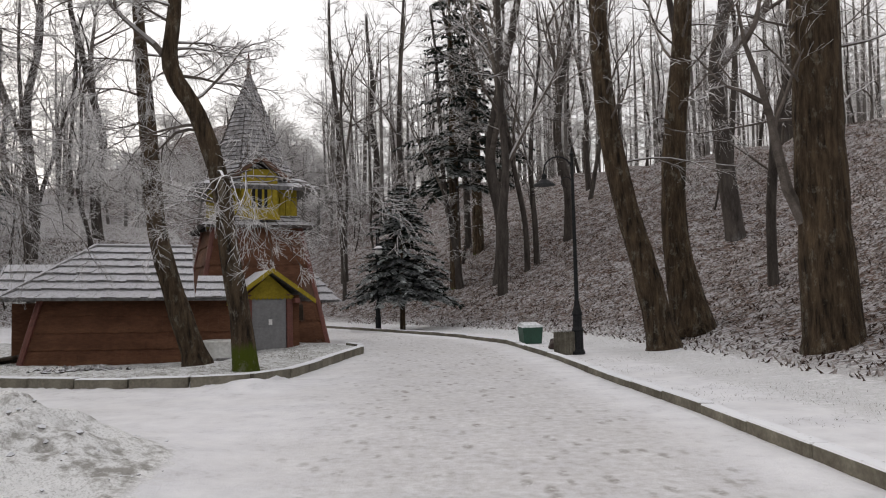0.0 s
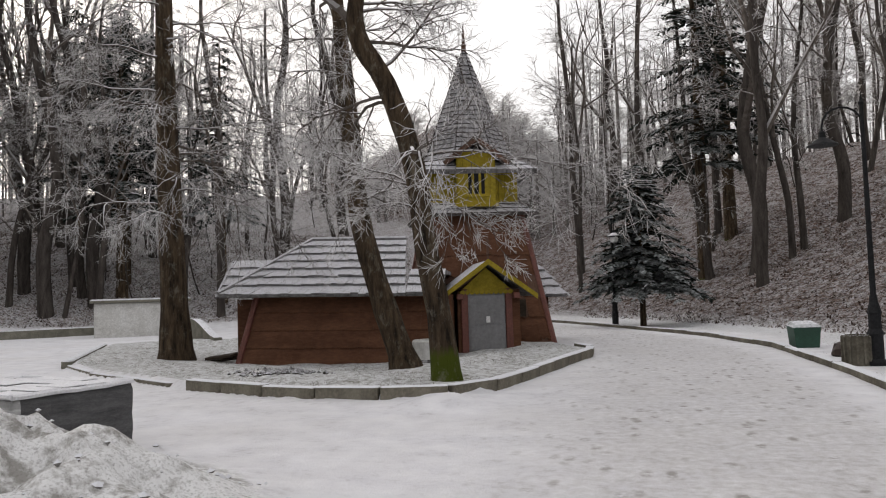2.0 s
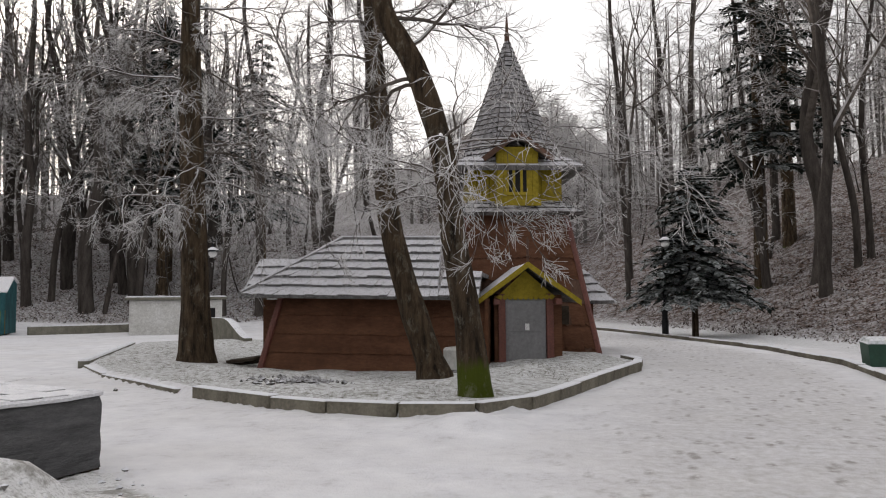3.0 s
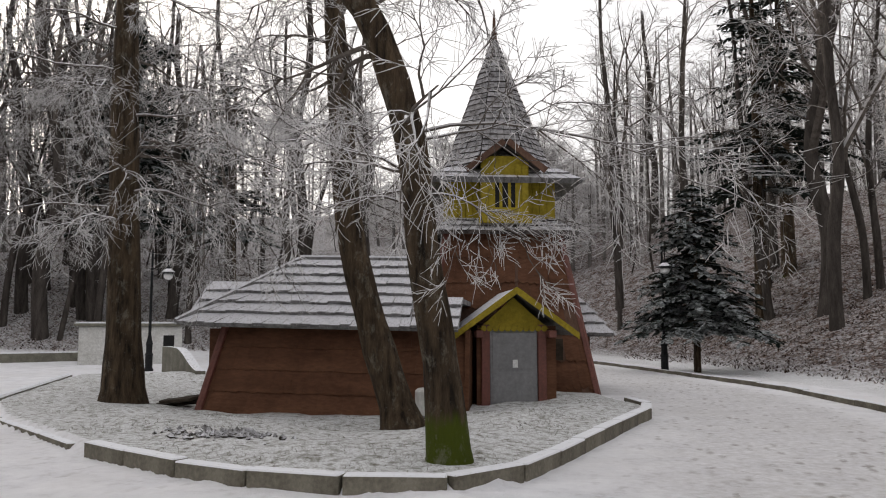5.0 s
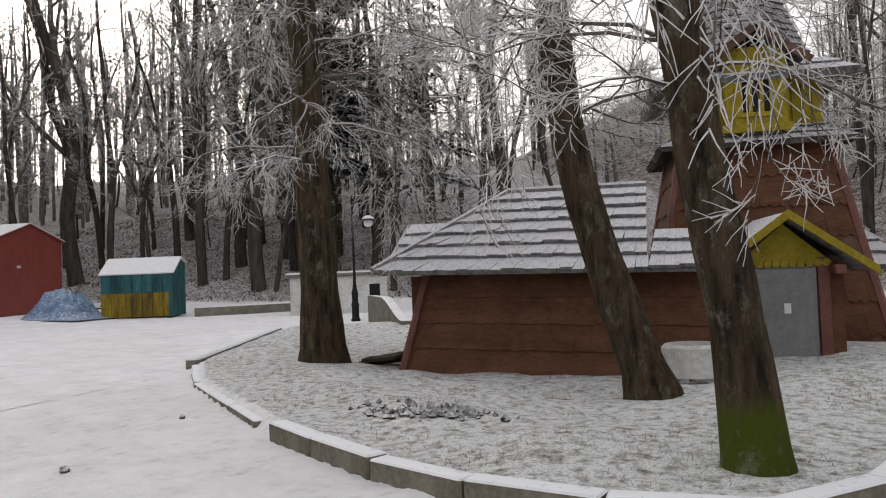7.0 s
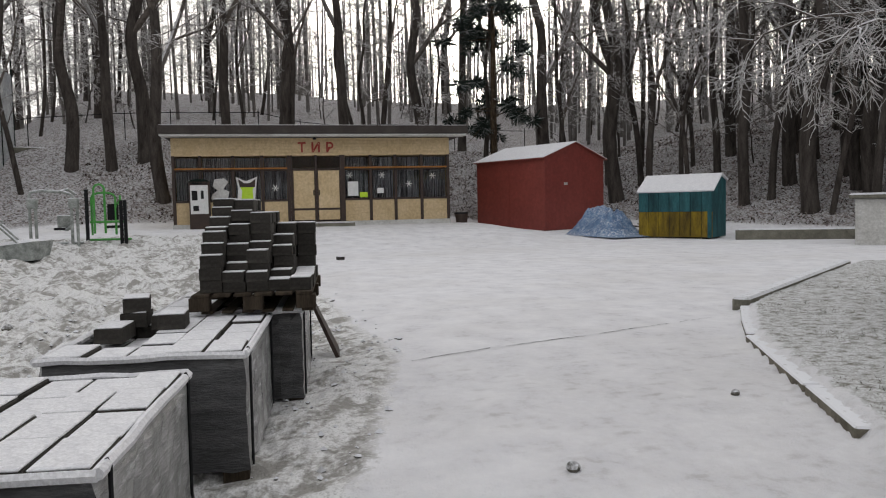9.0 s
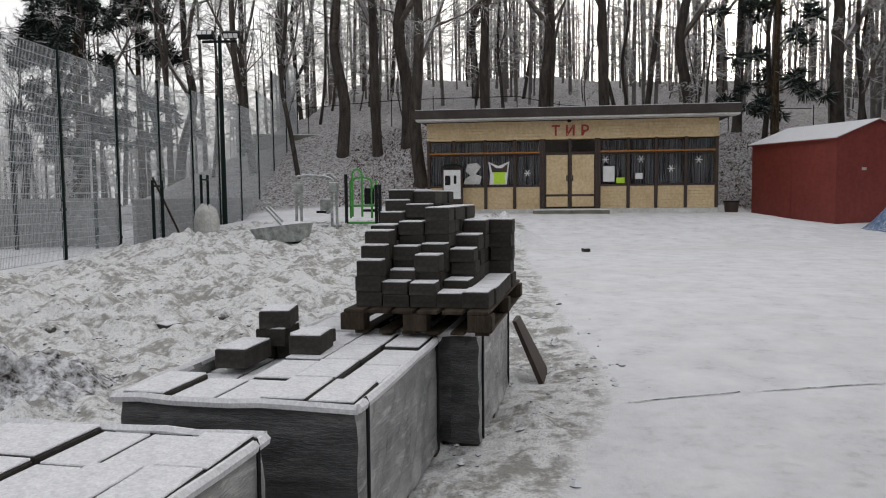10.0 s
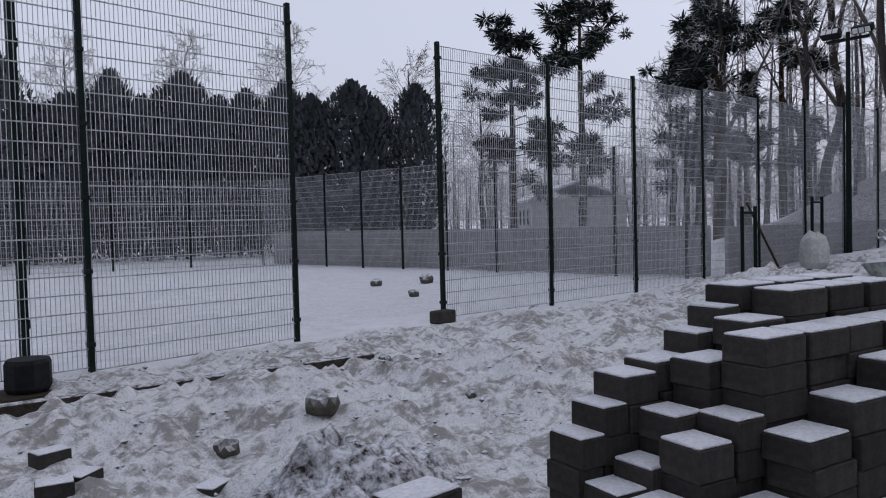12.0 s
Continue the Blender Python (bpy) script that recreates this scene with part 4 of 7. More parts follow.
build_stack()
P2 = pose(-8.52, 10.43, 0, 0, 0, ROW_ANG)
for (x, y, z, tn, w) in ((1.16, 0.84, 0.5475, 3, 1.2), (1.18, 0.84, 0.643, 12, 1.35), (0.86, 0.9, 0.5, 0, 1.6), (0.95, 0.56, 0.556, 4, 1.2), (1.12, 0.62, 0.53, -6, 1.2)):
    p = P2 @ Vector((x, y, z))
    block_at(p.x, p.y, p.z, ROW_ANG + tn, w, 1.1, label="paving block lying on the wrapped pallet, snow on top", group="blocks on the pallet")
for x, y, tn, tl in ((-10.37, 7.1, 30, 0), (-9.65, 6.15, 10, 0), (-9.75, 6.5, 35, 0), (-9.55, 6.62, -15, 0), (-23.3, 13.85, 5, 0), (-11.5, 9.2, 20, 8), (-13.3, 7.9, 50, 4)):
    block_at(x, y, gz(x, y) - 0.015, tn, 1.15, 1, tilt=tl, label="single paving block lying in the snow")
lean = thing("plank", "dark board leaning against the wrapped pallet", "board", pose(-11.4, 11.5, gz(-11.4, 11.5) - 0.02, 0, 0, ROW_ANG))
part("board", Shape().hull8([(0, 0.0, 0), (0.5, 0.0, 0), (0.5, 0.04, 0), (0, 0.04, 0)], [(0, 0.0 + 0.22, 0.5), (0.3, 0.0 + 0.22, 0.5), (0.3, 0.25, 0.5), (0, 0.25, 0.5)]), M_BROWNFRAME, lean)


# ---- mesh fence round the playing field ----
PANEL_W, FENCE_H = 2.75, 4.5


def panel_shape(w, h, pitch=0.05, rail=0.2):
    s = Shape()
    n = int(w / pitch)
    for i in range(n + 1):
        x = w * i / n
        s.tube([(x, 0, 0.05), (x, 0, h)], 0.0052, 3, cap=False)
    m = int(h / rail)
    for i in range(m + 1):
        z = 0.05 + (h - 0.05) * i / m
        s.tube([(0, 0.007, z), (w, 0.007, z)], 0.0085, 3, cap=False)
    return s


PANEL = panel_shape(PANEL_W, FENCE_H).mesh("wire_panel", M_WIRE)
FARPANEL = panel_shape(PANEL_W, 3.5, 0.075, 0.2).mesh("wire_panel", M_WIRE)
POST = Shape().box(-0.03, -0.04, -0.1, 0.03, 0.04, FENCE_H + 0.06, b=0.006).mesh("post", M_FENCE)
CLIP = Shape().box(-0.04, -0.055, -0.025, 0.04, 0.055, 0.025, b=0.004).mesh("clip", M_IRON)


def fence_run(points, panel, label, skip=(), hgt=FENCE_H, clips=True):
    k = thing("fence", label, "fence")
    for i, (p, q) in enumerate(zip(points, points[1:] + [None])):
        z = gz(*p)
        shared("post", POST, k, Matrix.Translation((p[0], p[1], z)) @ Matrix.Diagonal((1, 1, (hgt + 0.0) / FENCE_H, 1)))
        if clips:
            for c in range(6):
                shared("clip", CLIP, k, pose(p[0], p[1], z + 0.3 + c * 0.8))
        if q and i not in skip:
            d = Vector(q) - Vector(p)
            wp = shared("wire_panel", panel, k, pose(p[0], p[1], z, 0, 0, math.degrees(math.atan2(d.y, d.x))) @ Matrix.Diagonal((d.length / PANEL_W, 1, 1, 1)))
            tagged(wp, "welded wire mesh white with frost", kind="stuff")
    return k


fence_run([(-16.65 - 2.72 * i, 2.36 + 0.022 * i) for i in range(12)], PANEL, "tall dark green welded-mesh fence with frosted wires")
fence_run([(-13.68, 2.68), (-10.92, 2.97), (-8.17, 3.25), (-5.4, 3.5)], PANEL, "tall dark green welded-mesh fence beside the gate opening")
fence_run([(-24.1 - 0.22 * i, -17.2 + 2.05 * i) for i in range(10)], FARPANEL, "distant green mesh fence across the playing field", hgt=3.5, clips=False)
fence_run([(-24.1 + 2.75 * i, -17.2 - 0.9 * i) for i in range(9)], FARPANEL, "distant green mesh fence along the hedge", hgt=3.5, clips=False)
single("fence_kerb", Shape().box(-8.4, -0.06, -0.1, 0, 0.06, 0.08, b=0.01), M_SOILDARK, "dark concrete strip under the fence", "kerb", pose(-5.35, 3.5, 0.0, 0, 0, -5.8))
gate = thing("gate_post", "black steel gate post beside the fence", "post", pose(-10.55, 1.75, gz(-10.55, 1.75)))
part("post", Shape().box(-0.05, -0.05, -0.1, 0.05, 0.05, 4.6, b=0.008), M_FENCE, gate)
part("cap", Shape().box(-0.056, -0.056, 4.6, 0.056, 0.056, 4.63, b=0.008), M_IRON, gate)
for z in (0.5, 1.6, 2.7, 3.8):
    part("hinge", Shape().box(-0.07, -0.06, z, -0.04, 0.06, z + 0.1, b=0.006), M_IRON, gate)
gx, gy = -10.2, 3.35
cab = thing("gate_weight", "black eight-sided counterweight on a wooden plate by the fence", "weight", pose(gx, gy, gz(gx, gy)))
part("body", Shape().turned([(0.2, 0.06), (0.22, 0.1), (0.22, 0.34), (0.2, 0.38)], 8), M_IRON, cab)
part("plate", Shape().box(-0.3, -0.3, -0.03, 0.3, 0.3, 0.05, b=0.01), M_PALLET, cab)
single("concrete_block", Shape().box(-0.2, -0.12, 0, 0.2, 0.12, 0.2, b=0.02), M_PAVER, "dark concrete block at the foot of a fence post", "block", pose(-16.4, 2.62, gz(-16.4, 2.62) - 0.01, 0, 0, 6))
single("field_wall", Shape().box(0, 0, -0.3, 19.0, 0.14, 1.35, b=0.02), M_BOARDWALL, "grey board wall behind the playing field", "wall", pose(-24.7, -17.4, 0, 0, 0, 96.2), kind="structure")
single("field_board_wall", Shape().box(-19.5, 0, -0.3, 0, 0.12, 1.3, b=0.02), M_BOARDWALL, "grey board wall along the fence", "wall", pose(-26.6, 2.0, 0, 0, 0, -0.5), kind="structure")
for x in (-26.0, -29.9):
    g = thing("pipe_frame", "dark green steel pipe frame standing by the fence", "frame", pose(x, 2.95, gz(x, 2.95)))
    for q in (-0.32, 0.32):
        part("upright", Shape().tube([(q, 0, -0.05), (q, 0, 1.75)], 0.045, 8), M_FENCE, g)
    part("crossbar", Shape().tube([(-0.32, 0, 1.6), (0.32, 0, 1.6)], 0.03, 8), M_FENCE, g)
single("pole", Shape().tube([(0, 0, 0), (0.9, -0.5, 1.9)], 0.03, 6), M_PALLET, "thin wooden pole leaning on the fence", "pole", pose(-27.5, 3.1, 0.0))


def floodlight(x, y, h):
    k = thing("floodlight_mast", "tall dark steel mast with twin floodlights", "floodlight", pose(x, y, gz(x, y)))
    part("mast", Shape().tube([(0, 0, -0.1), (0, 0, h)], [0.09, 0.06], 10), M_FENCE, k)
    part("crossbar", Shape().box(-0.05, -0.6, h - 0.25, 0.05, 0.6, h - 0.17), M_IRON, k)
    for s in (-1, 1):
        f = part("floodlight", Shape().box(-0.14, -0.28, -0.1, 0.14, 0.28, 0.12, pose(0.1, s * 0.45, h, 0, 25 * s, 0), b=0.02), M_IRON, k, "black floodlight head")
        for j in range(3):
            part("lens", Shape().box(0.141, -0.24 + j * 0.17, -0.07, 0.15, -0.1 + j * 0.17, 0.08, pose(0.1, s * 0.45, h, 0, 25 * s, 0)), M_GLOBE, f)


floodlight(-32.66, 2.75, 6.55)


# ---- lamps, bins and small things by the road ----
def street_lamp(x, y, h, turn, label, reach=0.55, globe=True):
    k = thing("street_lamp", label, "street lamp", pose(x, y, gz(x, y), 0, 0, turn))
    part("base", Shape().turned([(0.13, -0.05), (0.13, 0.05), (0.1, 0.1), (0.1, 0.42), (0.12, 0.45), (0.085, 0.52), (0.085, 0.72), (0.1, 0.75), (0.06, 0.9), (0.05, 1.0)], 12), M_IRON, k, "moulded black base")
    part("pole", Shape().tube([(0, 0, 0.95), (0, 0, h)], [0.042, 0.028], 10), M_IRON, k)
    part("finial", Shape().turned([(0.03, h), (0.045, h + 0.04), (0.02, h + 0.08), (0.004, h + 0.2)], 8), M_IRON, k)
    arm = [(0, 0, h - 0.55), (-0.02, 0, h - 0.3)] + [(-reach / 2 + reach / 2 * math.cos(a), 0, h - 0.28 + 0.27 * math.sin(a)) for a in np.linspace(0.1, math.pi, 9)] + [(-reach, 0, h - 0.36)]
    part("arm", Shape().tube(arm, 0.016, 6), M_IRON, k, "curved swan-neck arm")
    sc = [(-0.12 + 0.1 * math.cos(a), 0, h - 0.5 + 0.1 * math.sin(a)) for a in np.linspace(0, 4.6, 12)]
    part("scroll", Shape().tube(sc, 0.009, 5), M_IRON, k)
    hd = part("lamp_head", Shape().turned([(0.03, 0.0), (0.05, -0.03), (0.05, -0.1), (0.2, -0.2), (0.22, -0.22), (0.16, -0.225)], 16, pose(-reach, 0, h - 0.34)), M_IRON, k, "wide black shade")
    if not globe:
        return k
    part("globe", Shape().turned([(0.1, -0.224), (0.13, -0.27), (0.12, -0.34), (0.07, -0.39), (0.02, -0.4)], 14, pose(-reach, 0, h - 0.34)), M_GLOBE, hd, "opal glass globe", smooth=True)
    part("snow", Shape().turned([(0.19, -0.195), (0.12, -0.14), (0.06, -0.1)], 12, pose(-reach, 0, h - 0.33)), M_SNOW, hd)
    return k


street_lamp(2.2, 16.35, 3.75, 5, "black cast-iron park lamp with a swan-neck arm beside the road", globe=False)
street_lamp(-16.0, 25.3, 3.3, 180, "black park lamp with an opal globe beside the white hut")
street_lamp(-2.2, 29.3, 3.4, 100, "black park lamp at the bend of the road")

b = thing("litter_bin", "round concrete litter bin by the road lamp", "bin", pose(1.98, 16.45, gz(1.98, 16.45)))
part("body", Shape().turned([(0.17, -0.03), (0.19, 0.0), (0.2, 0.42), (0.21, 0.44), (0.17, 0.44), (0.15, 0.1)], 16), M_KERB, b)
for i in range(14):
    a = 2 * math.pi * i / 14
    part("rib", Shape().box(-0.012, -0.02, 0.04, 0.012, 0.012, 0.42, pose(0.2 * math.cos(a), 0.2 * math.sin(a), 0, 0, 0, math.degrees(a) + 90)), M_KERB, b)


def sack(x, y, h, r, m, lab, name, seed):
    n = 12
    rr = random.Random(seed)
    prof = [(0.75, 0), (1.0, 0.18), (1.02, 0.55), (0.8, 0.85), (0.3, 1.0)]
    vs = [(r * f * math.cos(2 * math.pi * j / n) * rr.uniform(0.88, 1.1), 0.8 * r * f * math.sin(2 * math.pi * j / n) * rr.uniform(0.88, 1.1), h * z * rr.uniform(0.92, 1.05)) for f, z in prof for j in range(n)]
    fs = [(i * n + j, i * n + (j + 1) % n, (i + 1) * n + (j + 1) % n, (i + 1) * n + j) for i in range(len(prof) - 1) for j in range(n)] + [tuple(range(n - 1, -1, -1)), tuple(range((len(prof) - 1) * n, len(prof) * n))]
    return single(name, Shape().add(vs, fs), m, lab, "bag", pose(x, y, gz(x, y) - 0.02, 0, 0, rr.uniform(0, 90)), smooth=False)


g = thing("grit_box", "dark green plastic grit box dusted with snow", "box", pose(1.82, 19.9, gz(1.82, 19.9), 0, 0, 12) @ Matrix.Scale(0.82, 4))
part("body", Shape().hull8([(-0.26, -0.2, 0), (0.26, -0.2, 0), (0.26, 0.2, 0), (-0.26, 0.2, 0)], [(-0.3, -0.22, 0.46), (0.3, -0.22, 0.46), (0.3, 0.22, 0.5), (-0.3, 0.22, 0.5)]), M_GREENBOX, g)
part("lid", Shape().hull8([(-0.32, -0.24, 0.462), (0.32, -0.24, 0.462), (0.32, 0.24, 0.505), (-0.32, 0.24, 0.505)], [(-0.26, -0.18, 0.53), (0.26, -0.18, 0.53), (0.24, 0.18, 0.6), (-0.24, 0.18, 0.6)]), M_GREENBOX, g)
sack(2.1, 17.9, 0.26, 0.22, M_BROWNFRAME, "dark full rubbish sack dusted with snow", "rubbish_sack", 3)
sack(2.3, 18.5, 0.24, 0.2, M_BROWNFRAME, "dark full rubbish sack dusted with snow", "rubbish_sack", 4)

# white hut and low walls beyond the bed
k = thing("white_hut", "small whitewashed concrete hut with a snowy flat roof", "hut", pose(-19.6, 29.0, 0.1, 0, 0, 40))
part("body", Shape().box(-1.7, -0.7, -0.4, 1.5, 0.9, 1.15, b=0.02), M_WHITEPAINT, k)
part("roof", Shape().box(-1.85, -0.85, 1.15, 1.65, 1.05, 1.27, b=0.02), M_STONE, k)
part("snow", Shape().box(-1.8, -0.8, 1.27, 1.6, 1.0, 1.3, b=0.01), M_SNOW, k)
# no real hole: a near-black panel gives the shade of the opening
part("opening", Shape().box(0.9, -0.71, 0.1, 1.25, -0.66, 0.85), M_DARK, k, "opening, its shade a near-black panel")
s = Shape()
n = 24
top = [0.75 if i < 9 else 0.75 - 0.5 * (0.5 - 0.5 * math.cos((i - 9) / 15 * math.pi)) for i in range(n)]
vs = [(i * 0.16, y, z) for i in range(n) for y, z in ((0, -0.3), (0, top[i]), (0.22, top[i]), (0.22, -0.3))]
s.add(vs, [(4 * i + a, 4 * i + 4 + a, 4 * i + 4 + (a + 1) % 4, 4 * i + (a + 1) % 4) for i in range(n - 1) for a in range(4)] + [(0, 1, 2, 3), (4 * n - 1, 4 * n - 2, 4 * n - 3, 4 * n - 4)])
single("curved_wall", s, M_STONE, "low mossy concrete wall with a curved top", "wall", pose(-15.4, 25.1, -0.05, 0, 0, -40))
single("retaining_wall", Shape().box(0, 0, -0.3, 4.8, 0.3, 0.34, b=0.03), M_STONE, "low mossy retaining wall dusted with snow", "wall", pose(-24.6, 26.9, 0.0, 0, 0, 56), kind="structure")
single("bed_wall", Shape().box(0, 0, -0.3, 6.4, 0.2, 0.16, b=0.03), M_STONE, "dark broken edging at the back of the bed", "edging", pose(-11.6, 16.35, 0.0, 0, 0, 124), kind="structure")
w = thing("well_ring", "white-painted concrete ring standing by the castle wall", "well ring", pose(-4.75, 17.35, gz(-4.75, 17.35) - 0.03))
part("ring", Shape().turned([(0.3, 0), (0.32, 0.03), (0.32, 0.4), (0.29, 0.43), (0.24, 0.43), (0.24, 0.05)], 20), M_WHITEPAINT, w)
part("dark_base", Shape().turned([(0.34, 0), (0.36, 0.05), (0.34, 0.09), (0.3, 0.09)], 20), M_SOILDARK, w)
for i, (x, y, a, L) in enumerate(((-9.15, 17.6, 20, 0.8), (-9.0, 17.35, -12, 0.7), (-8.9, 17.7, 50, 0.55))):
    single("plank", Shape().box(-L / 2, -0.09, 0, L / 2, 0.09, 0.05, b=0.01), M_PALLET, "broken weathered plank lying by the castle", "plank", pose(x, y, gz(x, y) + 0.02 + 0.06 * i, 8, -6, a), group="broken planks")

# ---- trees ----
def limb_points(p, d, L, n, r, bend, sag=0.0):
    pts, q = [Vector(p)], Vector(d).normalized()
    for i in range(n):
        q = (q + Vector((r.uniform(-bend, bend), r.uniform(-bend, bend), r.uniform(-bend, bend) + sag))).normalized()
        pts.append(pts[-1] + q * L / n)
    return pts


def grow(crown, twigs, p, d, L, rad, r, depth, sag, dens=1.0, fine=0.0035):
    """A winding limb with side branches down to twigs."""
    near = fine < 0.006
    n = (6 if depth > 1 else 4 if depth else 3) if near else (3 if depth else 2)
    pts = limb_points(p, d, L, n, r, 0.26 if near else 0.2, sag)
    radii = [max(rad * (1 - 0.8 * i / n), fine * 0.55) for i in range(n + 1)]
    (crown if depth > 0 else twigs).tube(pts, radii, 5 if depth > 1 else 3, cap=False)
    if depth <= 0:
        return
    k = max(2, int(dens * (4 if depth > 1 else 5)))
    for j in range(k):
        t = 0.2 + 0.8 * (j + r.random()) / k
        i = min(n - 1, int(t * n))
        q = pts[i].lerp(pts[i + 1], t * n - i)
        dirn = (pts[i + 1] - pts[i]).normalized()
        side = dirn.cross(Vector((r.uniform(-1, 1), r.uniform(-1, 1), r.uniform(-1, 1)))).normalized()
        grow(crown, twigs, q, dirn * 0.8 + side * r.uniform(0.45, 0.9), L * r.uniform(0.4, 0.66) * (1.15 - 0.4 * t), max(rad * 0.42, fine), r, depth - 1, sag, dens, fine)


def bare_tree(name, seed, trunk, radii, crown_from, limbs, reach, label, material=None, sag=-0.03, depth=2, dens=1.0, fork=None, m=None, up=0.45, low=(), fine=0.004):
    """A leafless tree: trunk through given points, limbs from a height on, frosted twigs."""
    r = random.Random(seed)
    k = thing(name, label, "tree", m, group="bare trees")
    t = Shape()
    pts = [Vector(p) for p in trunk]
    smooth, rad = [], []
    for i in range(len(pts) - 1):
        for s in range(4):
            u = s / 4
            p0, p1, p2, p3 = pts[max(i - 1, 0)], pts[i], pts[i + 1], pts[min(i + 2, len(pts) - 1)]
            smooth.append(0.5 * ((2 * p1) + (p2 - p0) * u + (2 * p0 - 5 * p1 + 4 * p2 - p3) * u * u + (3 * p1 - p0 - 3 * p2 + p3) * u ** 3))
            rad.append((radii[i] + (radii[i + 1] - radii[i]) * u) * r.uniform(0.96, 1.05))
    smooth.append(pts[-1])
    rad.append(radii[-1])
    root = smooth[0] - Vector((0, 0, 0.25))
    t.tube([root] + smooth, [rad[0] * 1.45, rad[0] * 1.12] + rad[1:], 14)
    crown, twigs = Shape(), Shape()
    H = smooth[-1].z
    zs = [p.z for p in smooth]
    for j in range(limbs):
        z = crown_from + (H - crown_from) * ((j + r.random()) / limbs) ** 0.9
        i = max(0, min(len(smooth) - 2, next((q for q in range(len(zs) - 1) if zs[q + 1] >= z), len(zs) - 2)))
        u = (z - zs[i]) / max(zs[i + 1] - zs[i], 1e-3)
        p = smooth[i].lerp(smooth[i + 1], max(0, min(1, u)))
        a = r.uniform(0, 2 * math.pi)
        f = 1 - 0.55 * (z - crown_from) / max(H - crown_from, 0.1)
        grow(crown, twigs, p, (math.cos(a), math.sin(a), up + r.uniform(-0.2, 0.3)), reach * f * r.uniform(0.6, 1.1), min(rad[i] * 0.26, 0.03), r, depth, sag, dens, fine)
    for p, d, L, q in low:
        grow(crown, twigs, p, d, L, q, r, 3, 0.0, dens, fine)
    part("trunk", t, material or M_BARK, k, "", smooth=True)
    tagged(part("limbs", crown, M_TWIG, k, "limbs edged with hoarfrost"), kind="stuff")
    tagged(part("twigs", twigs, M_RIME, k, "fine twigs white with hoarfrost"), kind="stuff")
    return k


def stick_mesh(name, sticks, material, sides=3):
    """One mesh of many tapered sticks: rows of two ends and two radii."""
    a = np.array(sticks)
    p, q, r0, r1 = a[:, 0:3], a[:, 3:6], a[:, 6:7], a[:, 7:8]
    d = q - p
    d /= np.linalg.norm(d, axis=1, keepdims=True) + 1e-9
    up = np.where(np.abs(d[:, 2:3]) > 0.9, np.array([[1.0, 0, 0]]), np.array([[0, 0, 1.0]]))
    u = np.cross(d, up)
    u /= np.linalg.norm(u, axis=1, keepdims=True)
    w = np.cross(d, u)
    rings = []
    for c, rr in ((p, r0), (q, r1)):
        for k in range(sides):
            g = 2 * math.pi * k / sides
            rings.append(c + rr * (math.cos(g) * u + math.sin(g) * w))
    v = np.stack(rings, 1).reshape(-1, 3)
    n = len(a)
    base = np.arange(n)[:, None] * 2 * sides
    f = np.stack([np.concatenate([base + k, base + (k + 1) % sides, base + sides + (k + 1) % sides, base + sides + k], 1) for k in range(sides)], 1).reshape(-1, 4)
    me = bpy.data.meshes.new(name)
    me.vertices.add(len(v))
    me.vertices.foreach_set("co", v.ravel())
    me.loops.add(f.size)
    me.loops.foreach_set("vertex_index", f.ravel())
    me.polygons.add(len(f))
    me.polygons.foreach_set("loop_start", np.arange(len(f)) * 4)
    me.update(calc_edges=True)
    me.materials.append(material)
    return me


def conifer(name, seed, h, spread, first, label, layers=26, sparse=1.0, m=None):
    """A spruce: a thin trunk and whorls of drooping boughs set with needle sprays."""
    r = random.Random(seed)
    k = thing(name, label, "tree", m, group="conifers")
    part("trunk", Shape().tube([(0, 0, -0.2), (0.03, 0, h * 0.5), (0, 0.02, h)], [0.02 * h, 0.012 * h, 0.01], 9), M_BARK, k)
    boughs, sprays = Shape(), Shape()
    for i in range(layers):
        z = first + (h - first) * i / layers
        f = (1 - (z - first) / (h - first)) ** 0.85
        for j in range(max(3, int(9 * sparse))):
            if r.random() < 0.12:
                continue
            a = r.uniform(0, 2 * math.pi)
            L = spread * (0.15 + f * r.uniform(0.6, 1.05))
            pts = [Vector((math.cos(a) * L * t, math.sin(a) * L * t, z + L * (0.1 * t - 0.3 * t * t))) for t in (0, 0.35, 0.7, 1.0)]
            boughs.tube(pts, [0.025 * f + 0.006, 0.015, 0.008, 0.003], 3, cap=False)
            n = max(4, int(L * 13))
            for q in range(n):
                t = 0.18 + 0.82 * (q + r.random()) / n
                c = pts[0].lerp(pts[3], t)
                c.z = z + L * (0.1 * t - 0.3 * t * t)
                w = 0.34 * (1.15 - t * 0.6) * (0.6 + 0.5 * f)
                for sd in (-1, 1):
                    b = a + sd * r.uniform(0.5, 1.2)
                    d = Vector((math.cos(b), math.sin(b), r.uniform(-0.75, 0.05))) * w * r.uniform(0.7, 1.4)
                    o = Vector((-math.sin(b), math.cos(b), r.uniform(-0.4, 0.4))) * w * 0.3
                    kk = len(sprays.v)
                    sprays.v += [tuple(c), tuple(c + d * 0.5 + o), tuple(c + d), tuple(c + d * 0.55 - o)]
                    sprays.f.append((kk, kk + 1, kk + 2, kk + 3))
    tagged(part("boughs", boughs, M_BARK, k), kind="stuff")
    tagged(part("needles", sprays, M_NEEDLE, k, "dark needle sprays with a little frost"), kind="stuff")
    return k


